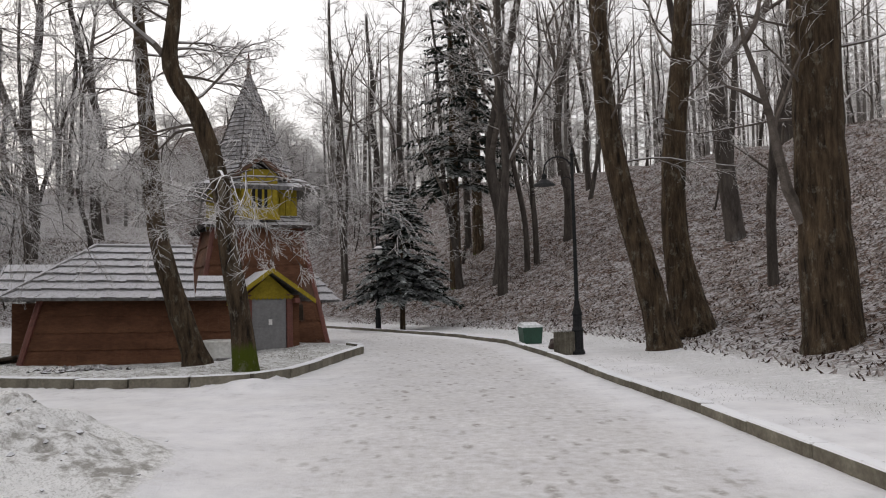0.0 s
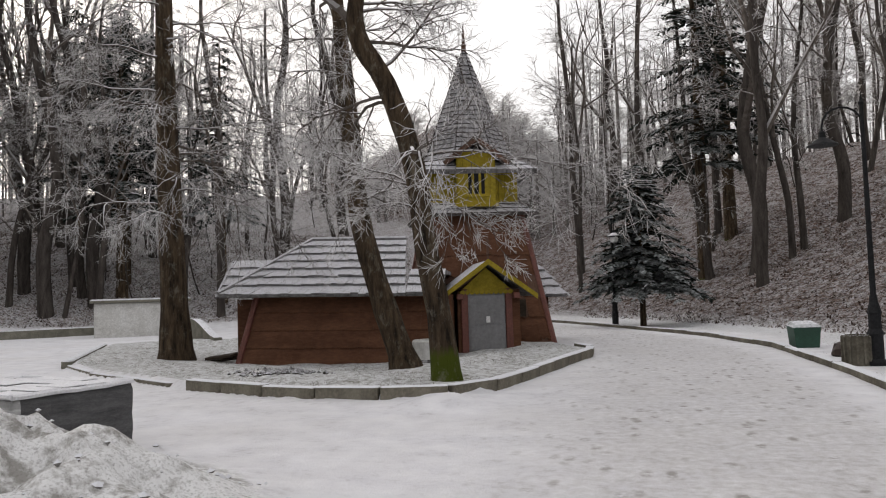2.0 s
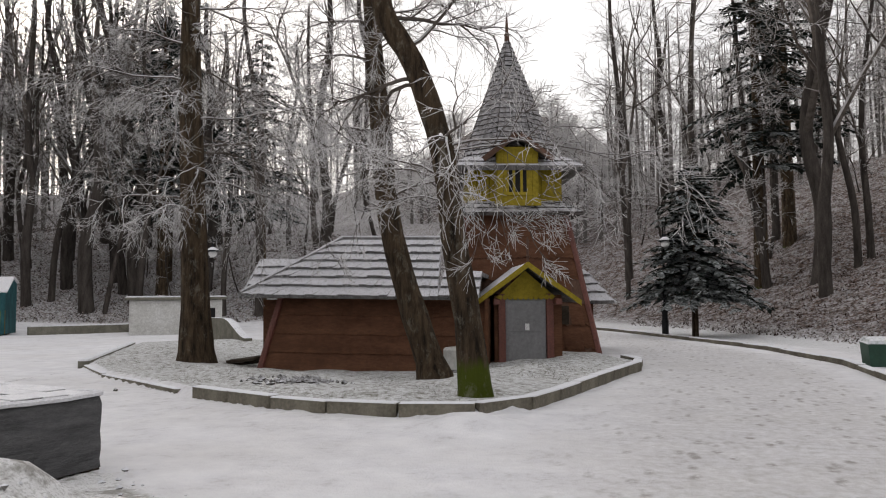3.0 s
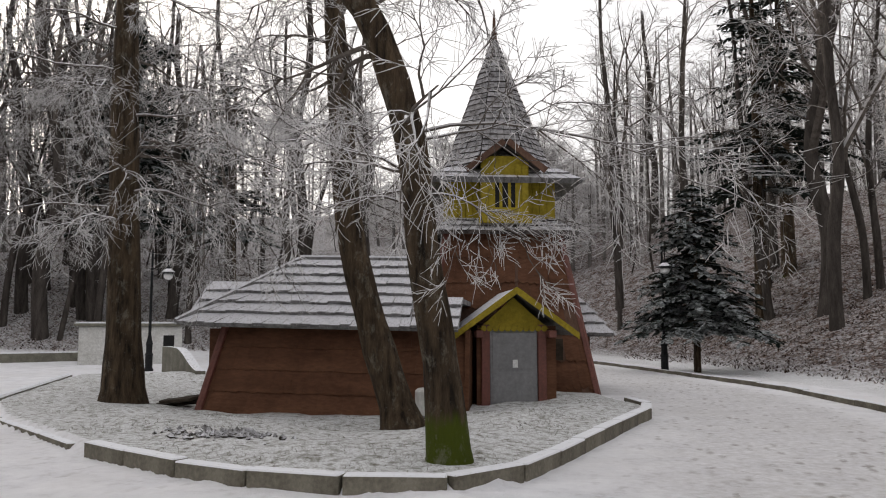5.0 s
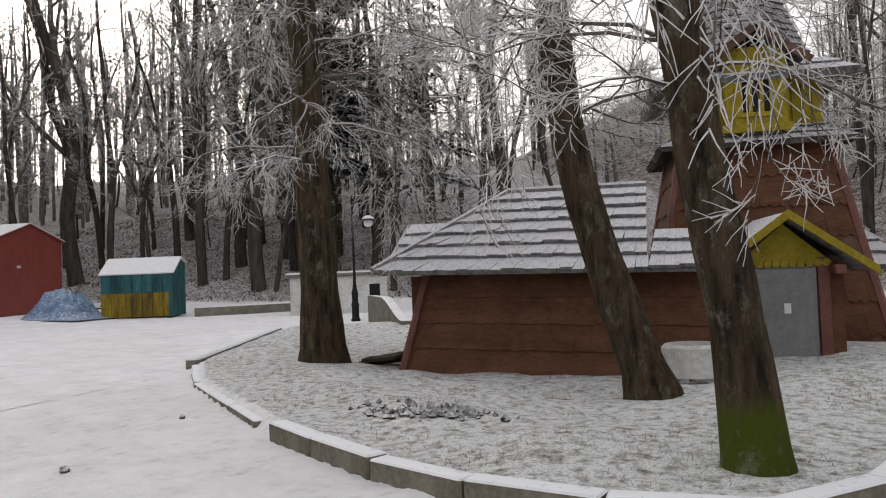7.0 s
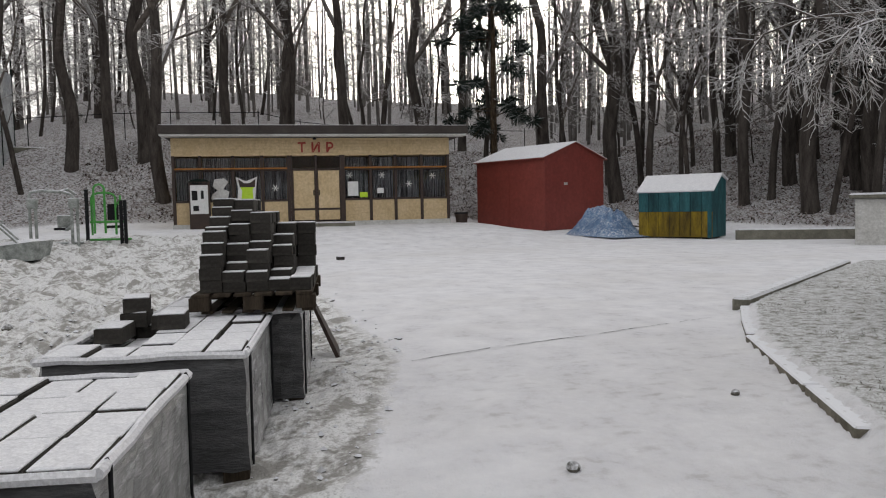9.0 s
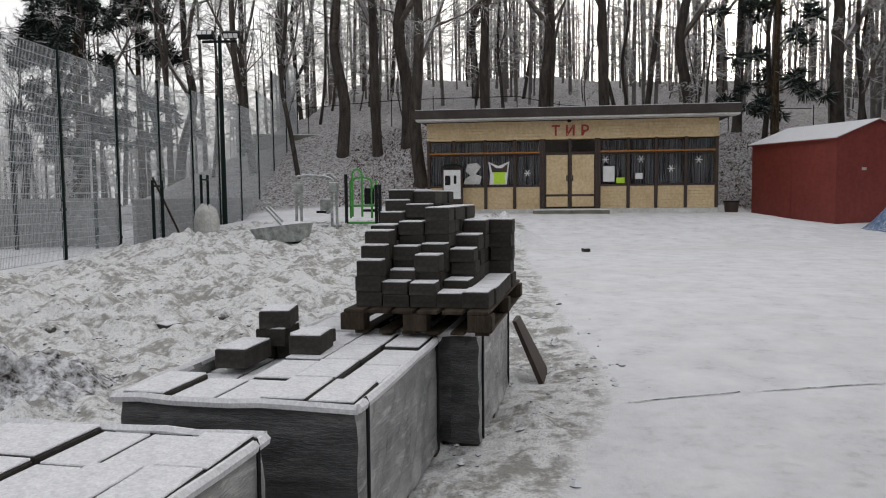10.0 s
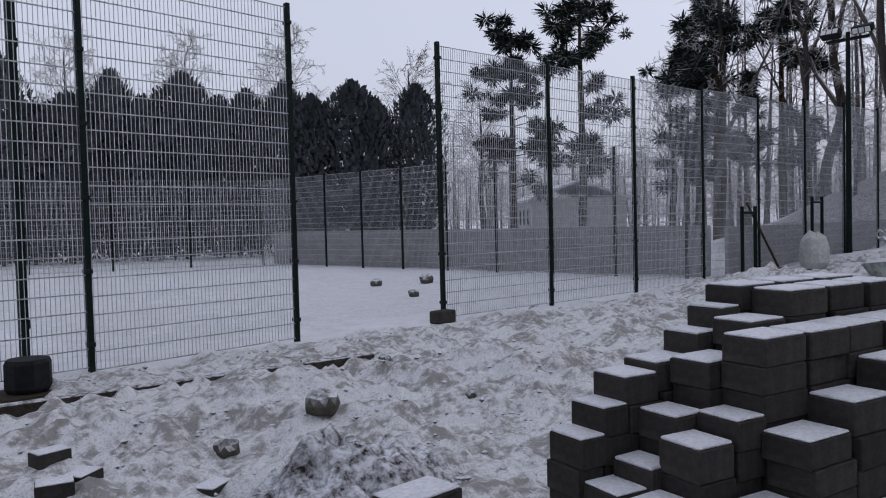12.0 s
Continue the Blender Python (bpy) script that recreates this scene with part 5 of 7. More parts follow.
def pine(seed, h, spread, first, label, m=None):
    """An old pine: a bare bent trunk and uneven limbs that end in dark clumps of needles."""
    r = random.Random(seed)
    k = thing("pine", label, "tree", m, group="conifers")
    bend = r.uniform(-0.4, 0.4)
    part("trunk", Shape().tube([(0, 0, -0.3), (bend * 0.6, 0.1, h * 0.35), (bend, 0, h * 0.7), (bend * 0.6, 0.05, h)], [0.018 * h, 0.014 * h, 0.009 * h, 0.015], 9), M_BARK, k)
    limbs, needles = Shape(), Shape()
    for i in range(34):
        t = r.random() ** 0.8
        z = first + (h - first) * t
        a = r.uniform(0, 6.283)
        L = spread * (0.35 + 0.65 * math.sin(math.pi * (0.25 + 0.72 * t))) * r.uniform(0.45, 1.1)
        p0 = Vector((bend * min(1, z / (0.7 * h)), 0, z))
        d = Vector((math.cos(a), math.sin(a), 0))
        p1 = p0 + d * L * 0.5 + Vector((0, 0, L * r.uniform(-0.1, 0.2)))
        p2 = p0 + d * L + Vector((0, 0, L * r.uniform(-0.35, 0.2)))
        limbs.tube([p0, p1, p2], [0.05, 0.03, 0.01], 4, cap=False)
        for q in range(r.randint(2, 5)):
            u = r.uniform(0.35, 1.05)
            c = (p0.lerp(p1, u * 2) if u < 0.5 else p1.lerp(p2, u * 2 - 1)) + Vector((r.gauss(0, 0.22), r.gauss(0, 0.22), r.gauss(0, 0.12)))
            size = r.uniform(0.35, 0.8)
            for w in range(120):
                v = Vector((r.gauss(0, 1), r.gauss(0, 1), r.gauss(-0.15, 0.6)))
                v.normalize()
                e = c + v * size * r.uniform(0.1, 0.5)
                f = v * size * r.uniform(0.4, 0.8)
                o = v.cross(Vector((r.gauss(0, 1), r.gauss(0, 1), r.gauss(0, 1)))) * size * 0.045
                kk = len(needles.v)
                needles.v += [tuple(e - o), tuple(e + o), tuple(e + f + o * 0.3), tuple(e + f - o * 0.3)]
                needles.f.append((kk, kk + 1, kk + 2, kk + 3))
    tagged(part("limbs", limbs, M_BARK, k), kind="stuff")
    tagged(part("needles", needles, M_NEEDLE, k, "dark uneven clumps of needles with a little frost"), kind="stuff")
    return k

# the two trees in front of the castle, the one at the bed's end, three by the road
bare_tree("bare_tree", 21, [(-3.34, 13.46, 0.05), (-3.42, 13.44, 0.95), (-3.56, 13.4, 1.85), (-3.68, 13.37, 2.9), (-3.98, 13.28, 3.9), (-4.34, 13.18, 4.6), (-4.3, 13.2, 5.4), (-4.2, 13.25, 7.0)], [0.2, 0.155, 0.145, 0.14, 0.135, 0.12, 0.10, 0.06], 3.0, 14, 1.8,
          "leaning bare tree with green moss round its foot", M_BARKMOSS, depth=3, dens=1.65, up=0.1, low=[((-3.5, 13.38, 2.4), (0.9, -0.35, 0.1), 1.25, 0.014), ((-3.6, 13.4, 2.9), (0.8, -0.1, 0.15), 1.5, 0.016), ((-3.7, 13.38, 2.95), (0.95, -0.05, 0.35), 2.5, 0.02), ((-3.62, 13.4, 2.55), (-0.95, -0.1, 0.3), 2.3, 0.018), ((-3.6, 13.4, 2.6), (-0.9, -0.2, 0.15), 1.4, 0.018), ((-3.6, 13.4, 2.3), (-0.7, -0.6, 0.1), 1.2, 0.015), ((-4.36, 13.2, 4.7), (-0.5, 0.0, 0.8), 2.0, 0.06)])
bare_tree("bare_tree", 22, [(-4.82, 16.17, 0.05), (-5.2, 16.05, 1.3), (-5.47, 15.95, 2.5), (-5.58, 15.9, 3.9), (-5.68, 15.87, 5.2), (-5.82, 15.85, 7.0)], [0.24, 0.19, 0.17, 0.155, 0.13, 0.07], 2.6, 14, 1.9, "leaning bare tree beside the castle wall", M_BARK, depth=3, dens=1.65, up=0.15, sag=-0.03)
bare_tree("bare_tree", 23, [(-9.75, 17.0, 0.05), (-9.78, 16.97, 1.5), (-9.83, 16.93, 3.4), (-9.88, 16.9, 5.5), (-9.9, 16.9, 9.0)], [0.33, 0.25, 0.23, 0.2, 0.1], 2.7, 28, 2.7, "straight bare tree with drooping frosted branches on the bed", M_BARK, depth=3, dens=1.6, up=0.1, sag=-0.055)
bare_tree("bare_tree", 24, [(3.93, 16.67, 0.1), (3.63, 16.76, 1.65), (3.36, 16.84, 2.77), (3.1, 16.91, 4.25), (2.97, 16.94, 5.86), (2.93, 16.95, 9.0)], [0.3, 0.25, 0.23, 0.21, 0.19, 0.1], 3.5, 14, 2.2, "leaning brown tree beside the road", M_BARK, depth=3)
bare_tree("bare_tree", 25, [(4.94, 17.91, 0.45), (4.69, 18.0, 2.28), (4.75, 17.98, 4.33), (4.95, 17.91, 6.14), (5.2, 17.85, 9.5)], [0.42, 0.27, 0.24, 0.22, 0.1], 4.2, 14, 2.4, "bare tree with a flared foot on the slope", M_BARK, depth=3)
bare_tree("bare_tree", 26, [(5.3, 13.05, 0.05), (5.25, 13.08, 2.05), (5.25, 13.08, 3.74), (5.27, 13.06, 5.46), (5.3, 13.05, 9.0)], [0.46, 0.37, 0.35, 0.33, 0.2], 3.0, 14, 2.6, "thick brown tree with furrowed bark at the foot of the slope", M_BARK, depth=3, dens=0.8, up=0.2, low=[((4.95, 13.1, 2.1), (-0.28, 0.1, 1.0), 3.4, 0.1)])

# kinds of woodland tree, built once and set out as copies
KINDS = []
for i, (h, r0, cf, n, reach, bend) in enumerate(((15, 0.15, 4, 15, 2.6, 0.35), (17, 0.2, 6, 14, 2.8, 0.4), (13, 0.1, 2.5, 16, 2.0, 0.4), (16, 0.26, 5, 15, 3.2, 0.6), (14, 0.12, 3, 15, 2.2, 0.65), (10, 0.07, 1.2, 18, 1.7, 0.35), (5, 0.035, 0.4, 15, 1.3, 0.25))):
    r = random.Random(60 + i)
    pts = [(0, 0, 0)]
    for q in range(1, 7):
        pts.append((pts[-1][0] + r.uniform(-bend, bend), pts[-1][1] + r.uniform(-bend, bend), h * q / 6))
    KINDS.append(bare_tree("bare_tree", 70 + i, pts, [r0 * (1.15 - 0.13 * q) for q in range(7)], cf, n, reach, "slim sapling white with hoarfrost" if h < 6 else "tall bare woodland tree with frosted twigs", M_BARKFAR, depth=3, dens=1.0, up=0.45, fine=0.01, low=[] if h < 12 else [(pts[q], (r.uniform(-0.5, 0.5), r.uniform(-0.5, 0.5), 1.0), h * r.uniform(0.35, 0.5), r0 * 0.6) for q in (2, 3)][:1 + i % 2], m=pose(-50 - 4 * i, 44 + i, gz(-50 - 4 * i, 44 + i) - 0.1)))


def plant(kind, x, y, scale=1.0, turn=0.0, tilt=(0, 0)):
    return copy_thing(KINDS[kind], pose(x, y, gz(x, y) - 0.15, tilt[0], tilt[1], turn) @ Matrix.Scale(scale, 4))


# trunks that stand out: kind, x, y, scale
for i, (kd, x, y, s) in enumerate(((1, 2.58, 32.3, 0.9), (0, 1.2, 37.2, 0.9), (4, 4.1, 35.9, 1.0), (3, 6.5, 38.5, 0.9), (4, 7.4, 19.4, 0.9), (3, 10.0, 27.5, 1.1), (1, -5.1, 48.0, 1.0), (2, -4.7, 43.4, 1.0),
                                   (3, -28.2, 33.4, 1.15), (1, -29.5, 36.6, 1.0), (3, -24.6, 37.4, 0.9), (1, -28.5, 41.6, 1.0), (1, -42.9, 7.2, 1.1), (3, -42.8, 5.5, 1.0), (3, -43.5, 8.6, 1.1),
                                   (3, -38.6, 27.6, 1.1), (3, -37.4, 30.4, 1.25))):
    plant(kd, x, y, s, 47 * i, (random.Random(i).uniform(-4, 4), random.Random(i + 50).uniform(-4, 4)))
for i, (kd, x, y, s) in enumerate(((1, -36.6, 36.5, 1.1), (3, -27.0, 35.2, 1.1), (1, -31.0, 32.6, 1.0), (3, -34.0, 38.0, 1.0), (0, -26.0, 34.2, 1.0), (2, -32.5, 34.0, 1.1), (3, -56, 0.4, 1.1), (1, -45, 12.5, 1.1), (3, -46, 15.5, 1.0), (1, -44.5, 18.5, 1.2), (0, -47, 21, 1.0), (3, -43.6, 22.6, 1.0), (1, -46, 25.5, 1.1),
                                   (1, -47, -9, 1.0), (3, -50, -5, 1.0), (1, -52, -12, 1.0), (0, -46, -4, 1.0), (1, -55, -8, 1.0))):
    plant(kd, x, y, s, 61 * i, (random.Random(i + 9).uniform(-4, 4), random.Random(i + 90).uniform(-4, 4)))


def clear(x, y):
    """True where woodland may stand."""
    if right_of_road(np.array([x]), np.array([y]))[0] > 5.5 and y > 4:
        return True
    w = west_bank(np.array([x]), np.array([y]))[0]
    if w > 2.5 and x < -12 and y > -14:
        return True
    return y > 40 and abs(right_of_road(np.array([x]), np.array([y]))[0] + 3.0) > 4.5


def open_sky(x, y):
    """True in the valley behind the castle, where the trees stand low."""
    return 6.8 < math.degrees(math.atan2(-(x + 1), y - 5)) < 23 and math.hypot(x + 1, y - 5) > 24


r = random.Random(77)
placed = []
count = 0
while count < 165:
    a, d = r.uniform(-38, 104), 26 + 45 * r.random() ** 0.8
    x, y = -3.5 - math.sin(math.radians(a)) * d, 9 + math.cos(math.radians(a)) * d
    if not clear(x, y) or open_sky(x, y) or any((x - p) ** 2 + (y - q) ** 2 < 3.0 for p, q in placed):
        continue
    placed.append((x, y))
    plant(r.choice((0, 1, 2, 2, 3, 4, 5, 5, 5, 6, 6, 6)), x, y, r.uniform(0.8, 1.2), r.uniform(0, 360), (r.uniform(-4, 4), r.uniform(-4, 4)))
    count += 1

# a closer stand on the slope behind the castle
count = 0
while count < 34:
    a, d = r.uniform(22, 62), r.uniform(27, 48)
    x, y = -3.5 - math.sin(math.radians(a)) * d, 9 + math.cos(math.radians(a)) * d
    if west_bank(np.array([x]), np.array([y]))[0] < 1.0 or open_sky(x, y) or any((x - p) ** 2 + (y - q) ** 2 < 2.0 for p, q in placed):
        continue
    placed.append((x, y))
    plant(r.choice((0, 2, 3, 4, 4, 5, 5, 6)), x, y, r.uniform(0.8, 1.2), r.uniform(0, 360), (r.uniform(-3, 3), r.uniform(-3, 3)))
    count += 1

# broad frosted trees behind the field hedge
BROAD = bare_tree("bare_tree", 91, [(0, 0, 0), (0.1, 0, 2.0), (0, 0.2, 4.5), (0.3, 0.1, 8.0), (0.2, 0.2, 12.5)], [0.3, 0.26, 0.2, 0.12, 0.03], 3.0, 34, 4.2, "broad leafless tree white with hoarfrost beyond the hedge", M_BARKFAR, depth=3, dens=1.0, up=1.3, fine=0.014, m=pose(-29.3, -35.7, 0))
for i, (x, y, s) in enumerate(((-35, -32.8, 1.05), (-41.2, -28.4, 0.95), (-22.4, -38.2, 1.0), (-44.9, -25.0, 0.8), (-16, -38, 0.9), (-52, -15, 0.9))):
    copy_thing(BROAD, pose(x, y, gz(x, y) - 0.1, 0, 0, 70 * i) @ Matrix.Scale(s, 4))

# far woods: slim trunks and rimed tops in one mass, trunks coloured pale for haze
trunks, tops = [], []
spots = []
for i in range(1900):
    a, d = r.uniform(-45, 180), 50 + 82 * r.random()
    spots.append((-3.5 - math.sin(math.radians(a)) * d, 9 + math.cos(math.radians(a)) * d, d))
spots = np.array(spots)
side, bank = right_of_road(spots[:, 0], spots[:, 1]), west_bank(spots[:, 0], spots[:, 1])
fit_for = ((side > 5.5) & (spots[:, 1] > 4)) | ((bank > 2.5) & (spots[:, 0] < -12) & (spots[:, 1] > -14)) | (spots[:, 1] > 30) | ((spots[:, 2] > 66) & (spots[:, 1] < -4))
spots = spots[fit_for & ((np.abs(side + 3) > 4.5) | (spots[:, 1] < 30))]
for (x, y, d), z in zip(spots.tolist(), height(spots[:, 0], spots[:, 1]).tolist()):
    h, q = r.uniform(10, 17), r.uniform(0.07, 0.17)
    if y < -14:
        h *= 0.6
    if open_sky(x, y):
        h = min(h, max(2.5, 1.2 + 0.19 * math.hypot(x + 1, y - 5) * r.uniform(0.75, 1.1) - z))
    lx, ly = r.uniform(-0.6, 0.6), r.uniform(-0.6, 0.6)
    trunks.append((x, y, z - 0.3, x + lx * 0.5, y + ly * 0.5, z + h * 0.5, q, q * 0.7))
    trunks.append((x + lx * 0.5, y + ly * 0.5, z + h * 0.5, x + lx, y + ly, z + h, q * 0.7, 0.02))
    for j in range(26):
        t = r.uniform(0.1, 1.0)
        b, L = r.uniform(0, 6.28), r.uniform(1.0, 2.8) * (1.2 - 0.7 * t)
        px, py, pz = x + lx * t, y + ly * t, z + h * t
        ex, ey, ez = px + math.cos(b) * L, py + math.sin(b) * L, pz + L * r.uniform(0.0, 0.9)
        tops.append((px, py, pz, ex, ey, ez, 0.035, 0.014))
        for g in range(3):
            u = r.uniform(0.3, 1)
            cx, cy, cz = px + (ex - px) * u, py + (ey - py) * u, pz + (ez - pz) * u
            tops.append((cx, cy, cz, cx + r.uniform(-0.9, 0.9), cy + r.uniform(-0.9, 0.9), cz + r.uniform(-0.4, 0.7), 0.022, 0.01))
far = thing("far_woods", "distant winter wood, hoarfrost and painted haze in its grey", "wood", kind="stuff")
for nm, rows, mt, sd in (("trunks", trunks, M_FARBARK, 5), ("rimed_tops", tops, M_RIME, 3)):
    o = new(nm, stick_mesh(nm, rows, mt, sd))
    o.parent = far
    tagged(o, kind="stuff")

# conifers
conifer("spruce", 5, 5.3, 1.95, 1.25, "young dark spruce at the foot of the slope", 28, 0.9, m=pose(-1.35, 29.6, gz(-1.35, 29.6)))
SPRUCE = conifer("spruce", 6, 15.0, 2.8, 4.6, "tall dark spruce with thin frosted boughs", 34, 0.5, m=pose(1.0, 37.6, gz(1.0, 37.6)))
for x, y, s in ((2.6, 44.0, 1.1), (-25.8, 35.6, 1.0), (-31, 38.5, 1.0), (-21.5, 37.5, 0.9)):
    copy_thing(SPRUCE, pose(x, y, gz(x, y), 0, 0, x * 40) @ Matrix.Scale(s, 4))
PINE_A = pine(11, 15.0, 3.4, 3.4, "old dark pine with uneven clumps behind the field", pose(-44, -16, gz(-44, -16)))
PINE_B = pine(12, 14.0, 3.0, 2.6, "old dark pine with uneven clumps behind the field", pose(-49, -11.5, gz(-49, -11.5)))
for i, (x, y, s) in enumerate(((-39.5, 24.8, 0.75), (-27.6, 38.2, 1.0), (-51, -7.5, 0.9), (-41.5, -19, 0.95), (-46.5, -9, 0.85))):
    copy_thing((PINE_A, PINE_B)[i % 2], pose(x, y, gz(x, y), 0, 0, x * 40) @ Matrix.Scale(s, 4))


def thuja(seed, h, w):
    """A clipped-looking column of small leaf sprays."""
    r = random.Random(seed)
    k = thing("thuja", "dense dark thuja with frosted tips in the hedge row", "tree", group="thuja hedge")
    part("trunk", Shape().tube([(0, 0, -0.2), (0, 0, h * 0.9)], [0.12, 0.03], 6), M_BARK, k)
    s = Shape()
    for i in range(5200):
        t = r.random() ** 0.8
        a = r.uniform(0, 6.283)
        rad = w * (0.55 + 0.45 * math.sin(min(1, t * 2.2) * 1.57)) * (1 - t ** 6) ** 0.8 * (1 + 0.24 * math.sin(3 * a + 9 * t + seed) + 0.16 * math.sin(5 * a - 17 * t)) * r.uniform(0.6, 1.2)
        c = Vector((math.cos(a) * rad, math.sin(a) * rad, 0.05 + t * (h - 0.05)))
        d = Vector((math.cos(a) * 0.5, math.sin(a) * 0.5, r.uniform(0.1, 1.0))) * r.uniform(0.2, 0.45)
        o = Vector((-math.sin(a), math.cos(a), r.uniform(-0.3, 0.3))) * r.uniform(0.08, 0.17)
        kk = len(s.v)
        s.v += [tuple(c - o), tuple(c + o), tuple(c + d + o * 0.4), tuple(c + d - o * 0.4)]
        s.f.append((kk, kk + 1, kk + 2, kk + 3))
    tagged(part("foliage", s, M_HEDGE, k, "dark leaf sprays with frosted tips"), kind="stuff")
    return k


T1, T2 = thuja(1, 8.4, 2.3), thuja(2, 7.2, 2.1)
r = random.Random(31)
line = [(-12.0, -30.5), (-17.0, -30.0), (-24.0, -27.2), (-30.5, -23.8), (-35.0, -20.4)]
pts = along([(x, y, 0) for x, y in line], 1.7)
for i, p in enumerate(pts):
    src = T1 if r.random() < 0.5 else T2
    m = pose(p.x + r.uniform(-0.3, 0.3), p.y + r.uniform(-0.3, 0.3), gz(p.x, p.y), 0, 0, r.uniform(0, 360)) @ Matrix.Diagonal((r.uniform(0.7, 1.1), r.uniform(0.7, 1.1), r.uniform(0.95, 1.3), 1))
    if i == 0:
        T1.matrix_world = m
    elif i == 1:
        T2.matrix_world = m
    else:
        copy_thing(src, m)

# low houses beyond the field
def far_house(x, y, w, d, h, turn, label):
    k = thing("far_house", label, "house", pose(x, y, -0.1, 0, 0, turn))
    part("wall", Shape().box(-w / 2, -d / 2, 0, w / 2, d / 2, h), M_WHITEPAINT, k, "grey rendered wall")
    for s in (-1, 1):
        ro = part("roof", Shape().slab([(-w / 2 - 0.4, s * (d / 2 + 0.4), h - 0.1), (w / 2 + 0.4, s * (d / 2 + 0.4), h - 0.1), (w / 2 + 0.4, 0, h + 1.3), (-w / 2 - 0.4, 0, h + 1.3)][::-s], 0.15), M_SNOW, k, "snowy roof")
    for i in range(int(w / 2.2)):
        x0 = -w / 2 + 0.7 + i * 2.2
        for yy in (-d / 2 - 0.02, d / 2 + 0.02):
            o = part("window", Shape().box(x0, yy - 0.03, 1.2, x0 + 1.1, yy + 0.03, 2.4), M_DARK, k)
            part("window_frame", Shape().box(x0 - 0.08, yy - 0.02, 1.1, x0 + 1.18, yy + 0.02, 2.48), M_WHITEPAINT, o)


far_house(-58, -29, 14, 7, 3.2, 50, "low grey house with a snowy roof beyond the field")
far_house(-46, -36, 7, 6, 3.0, 45, "small grey house with a snowy roof behind the hedge")

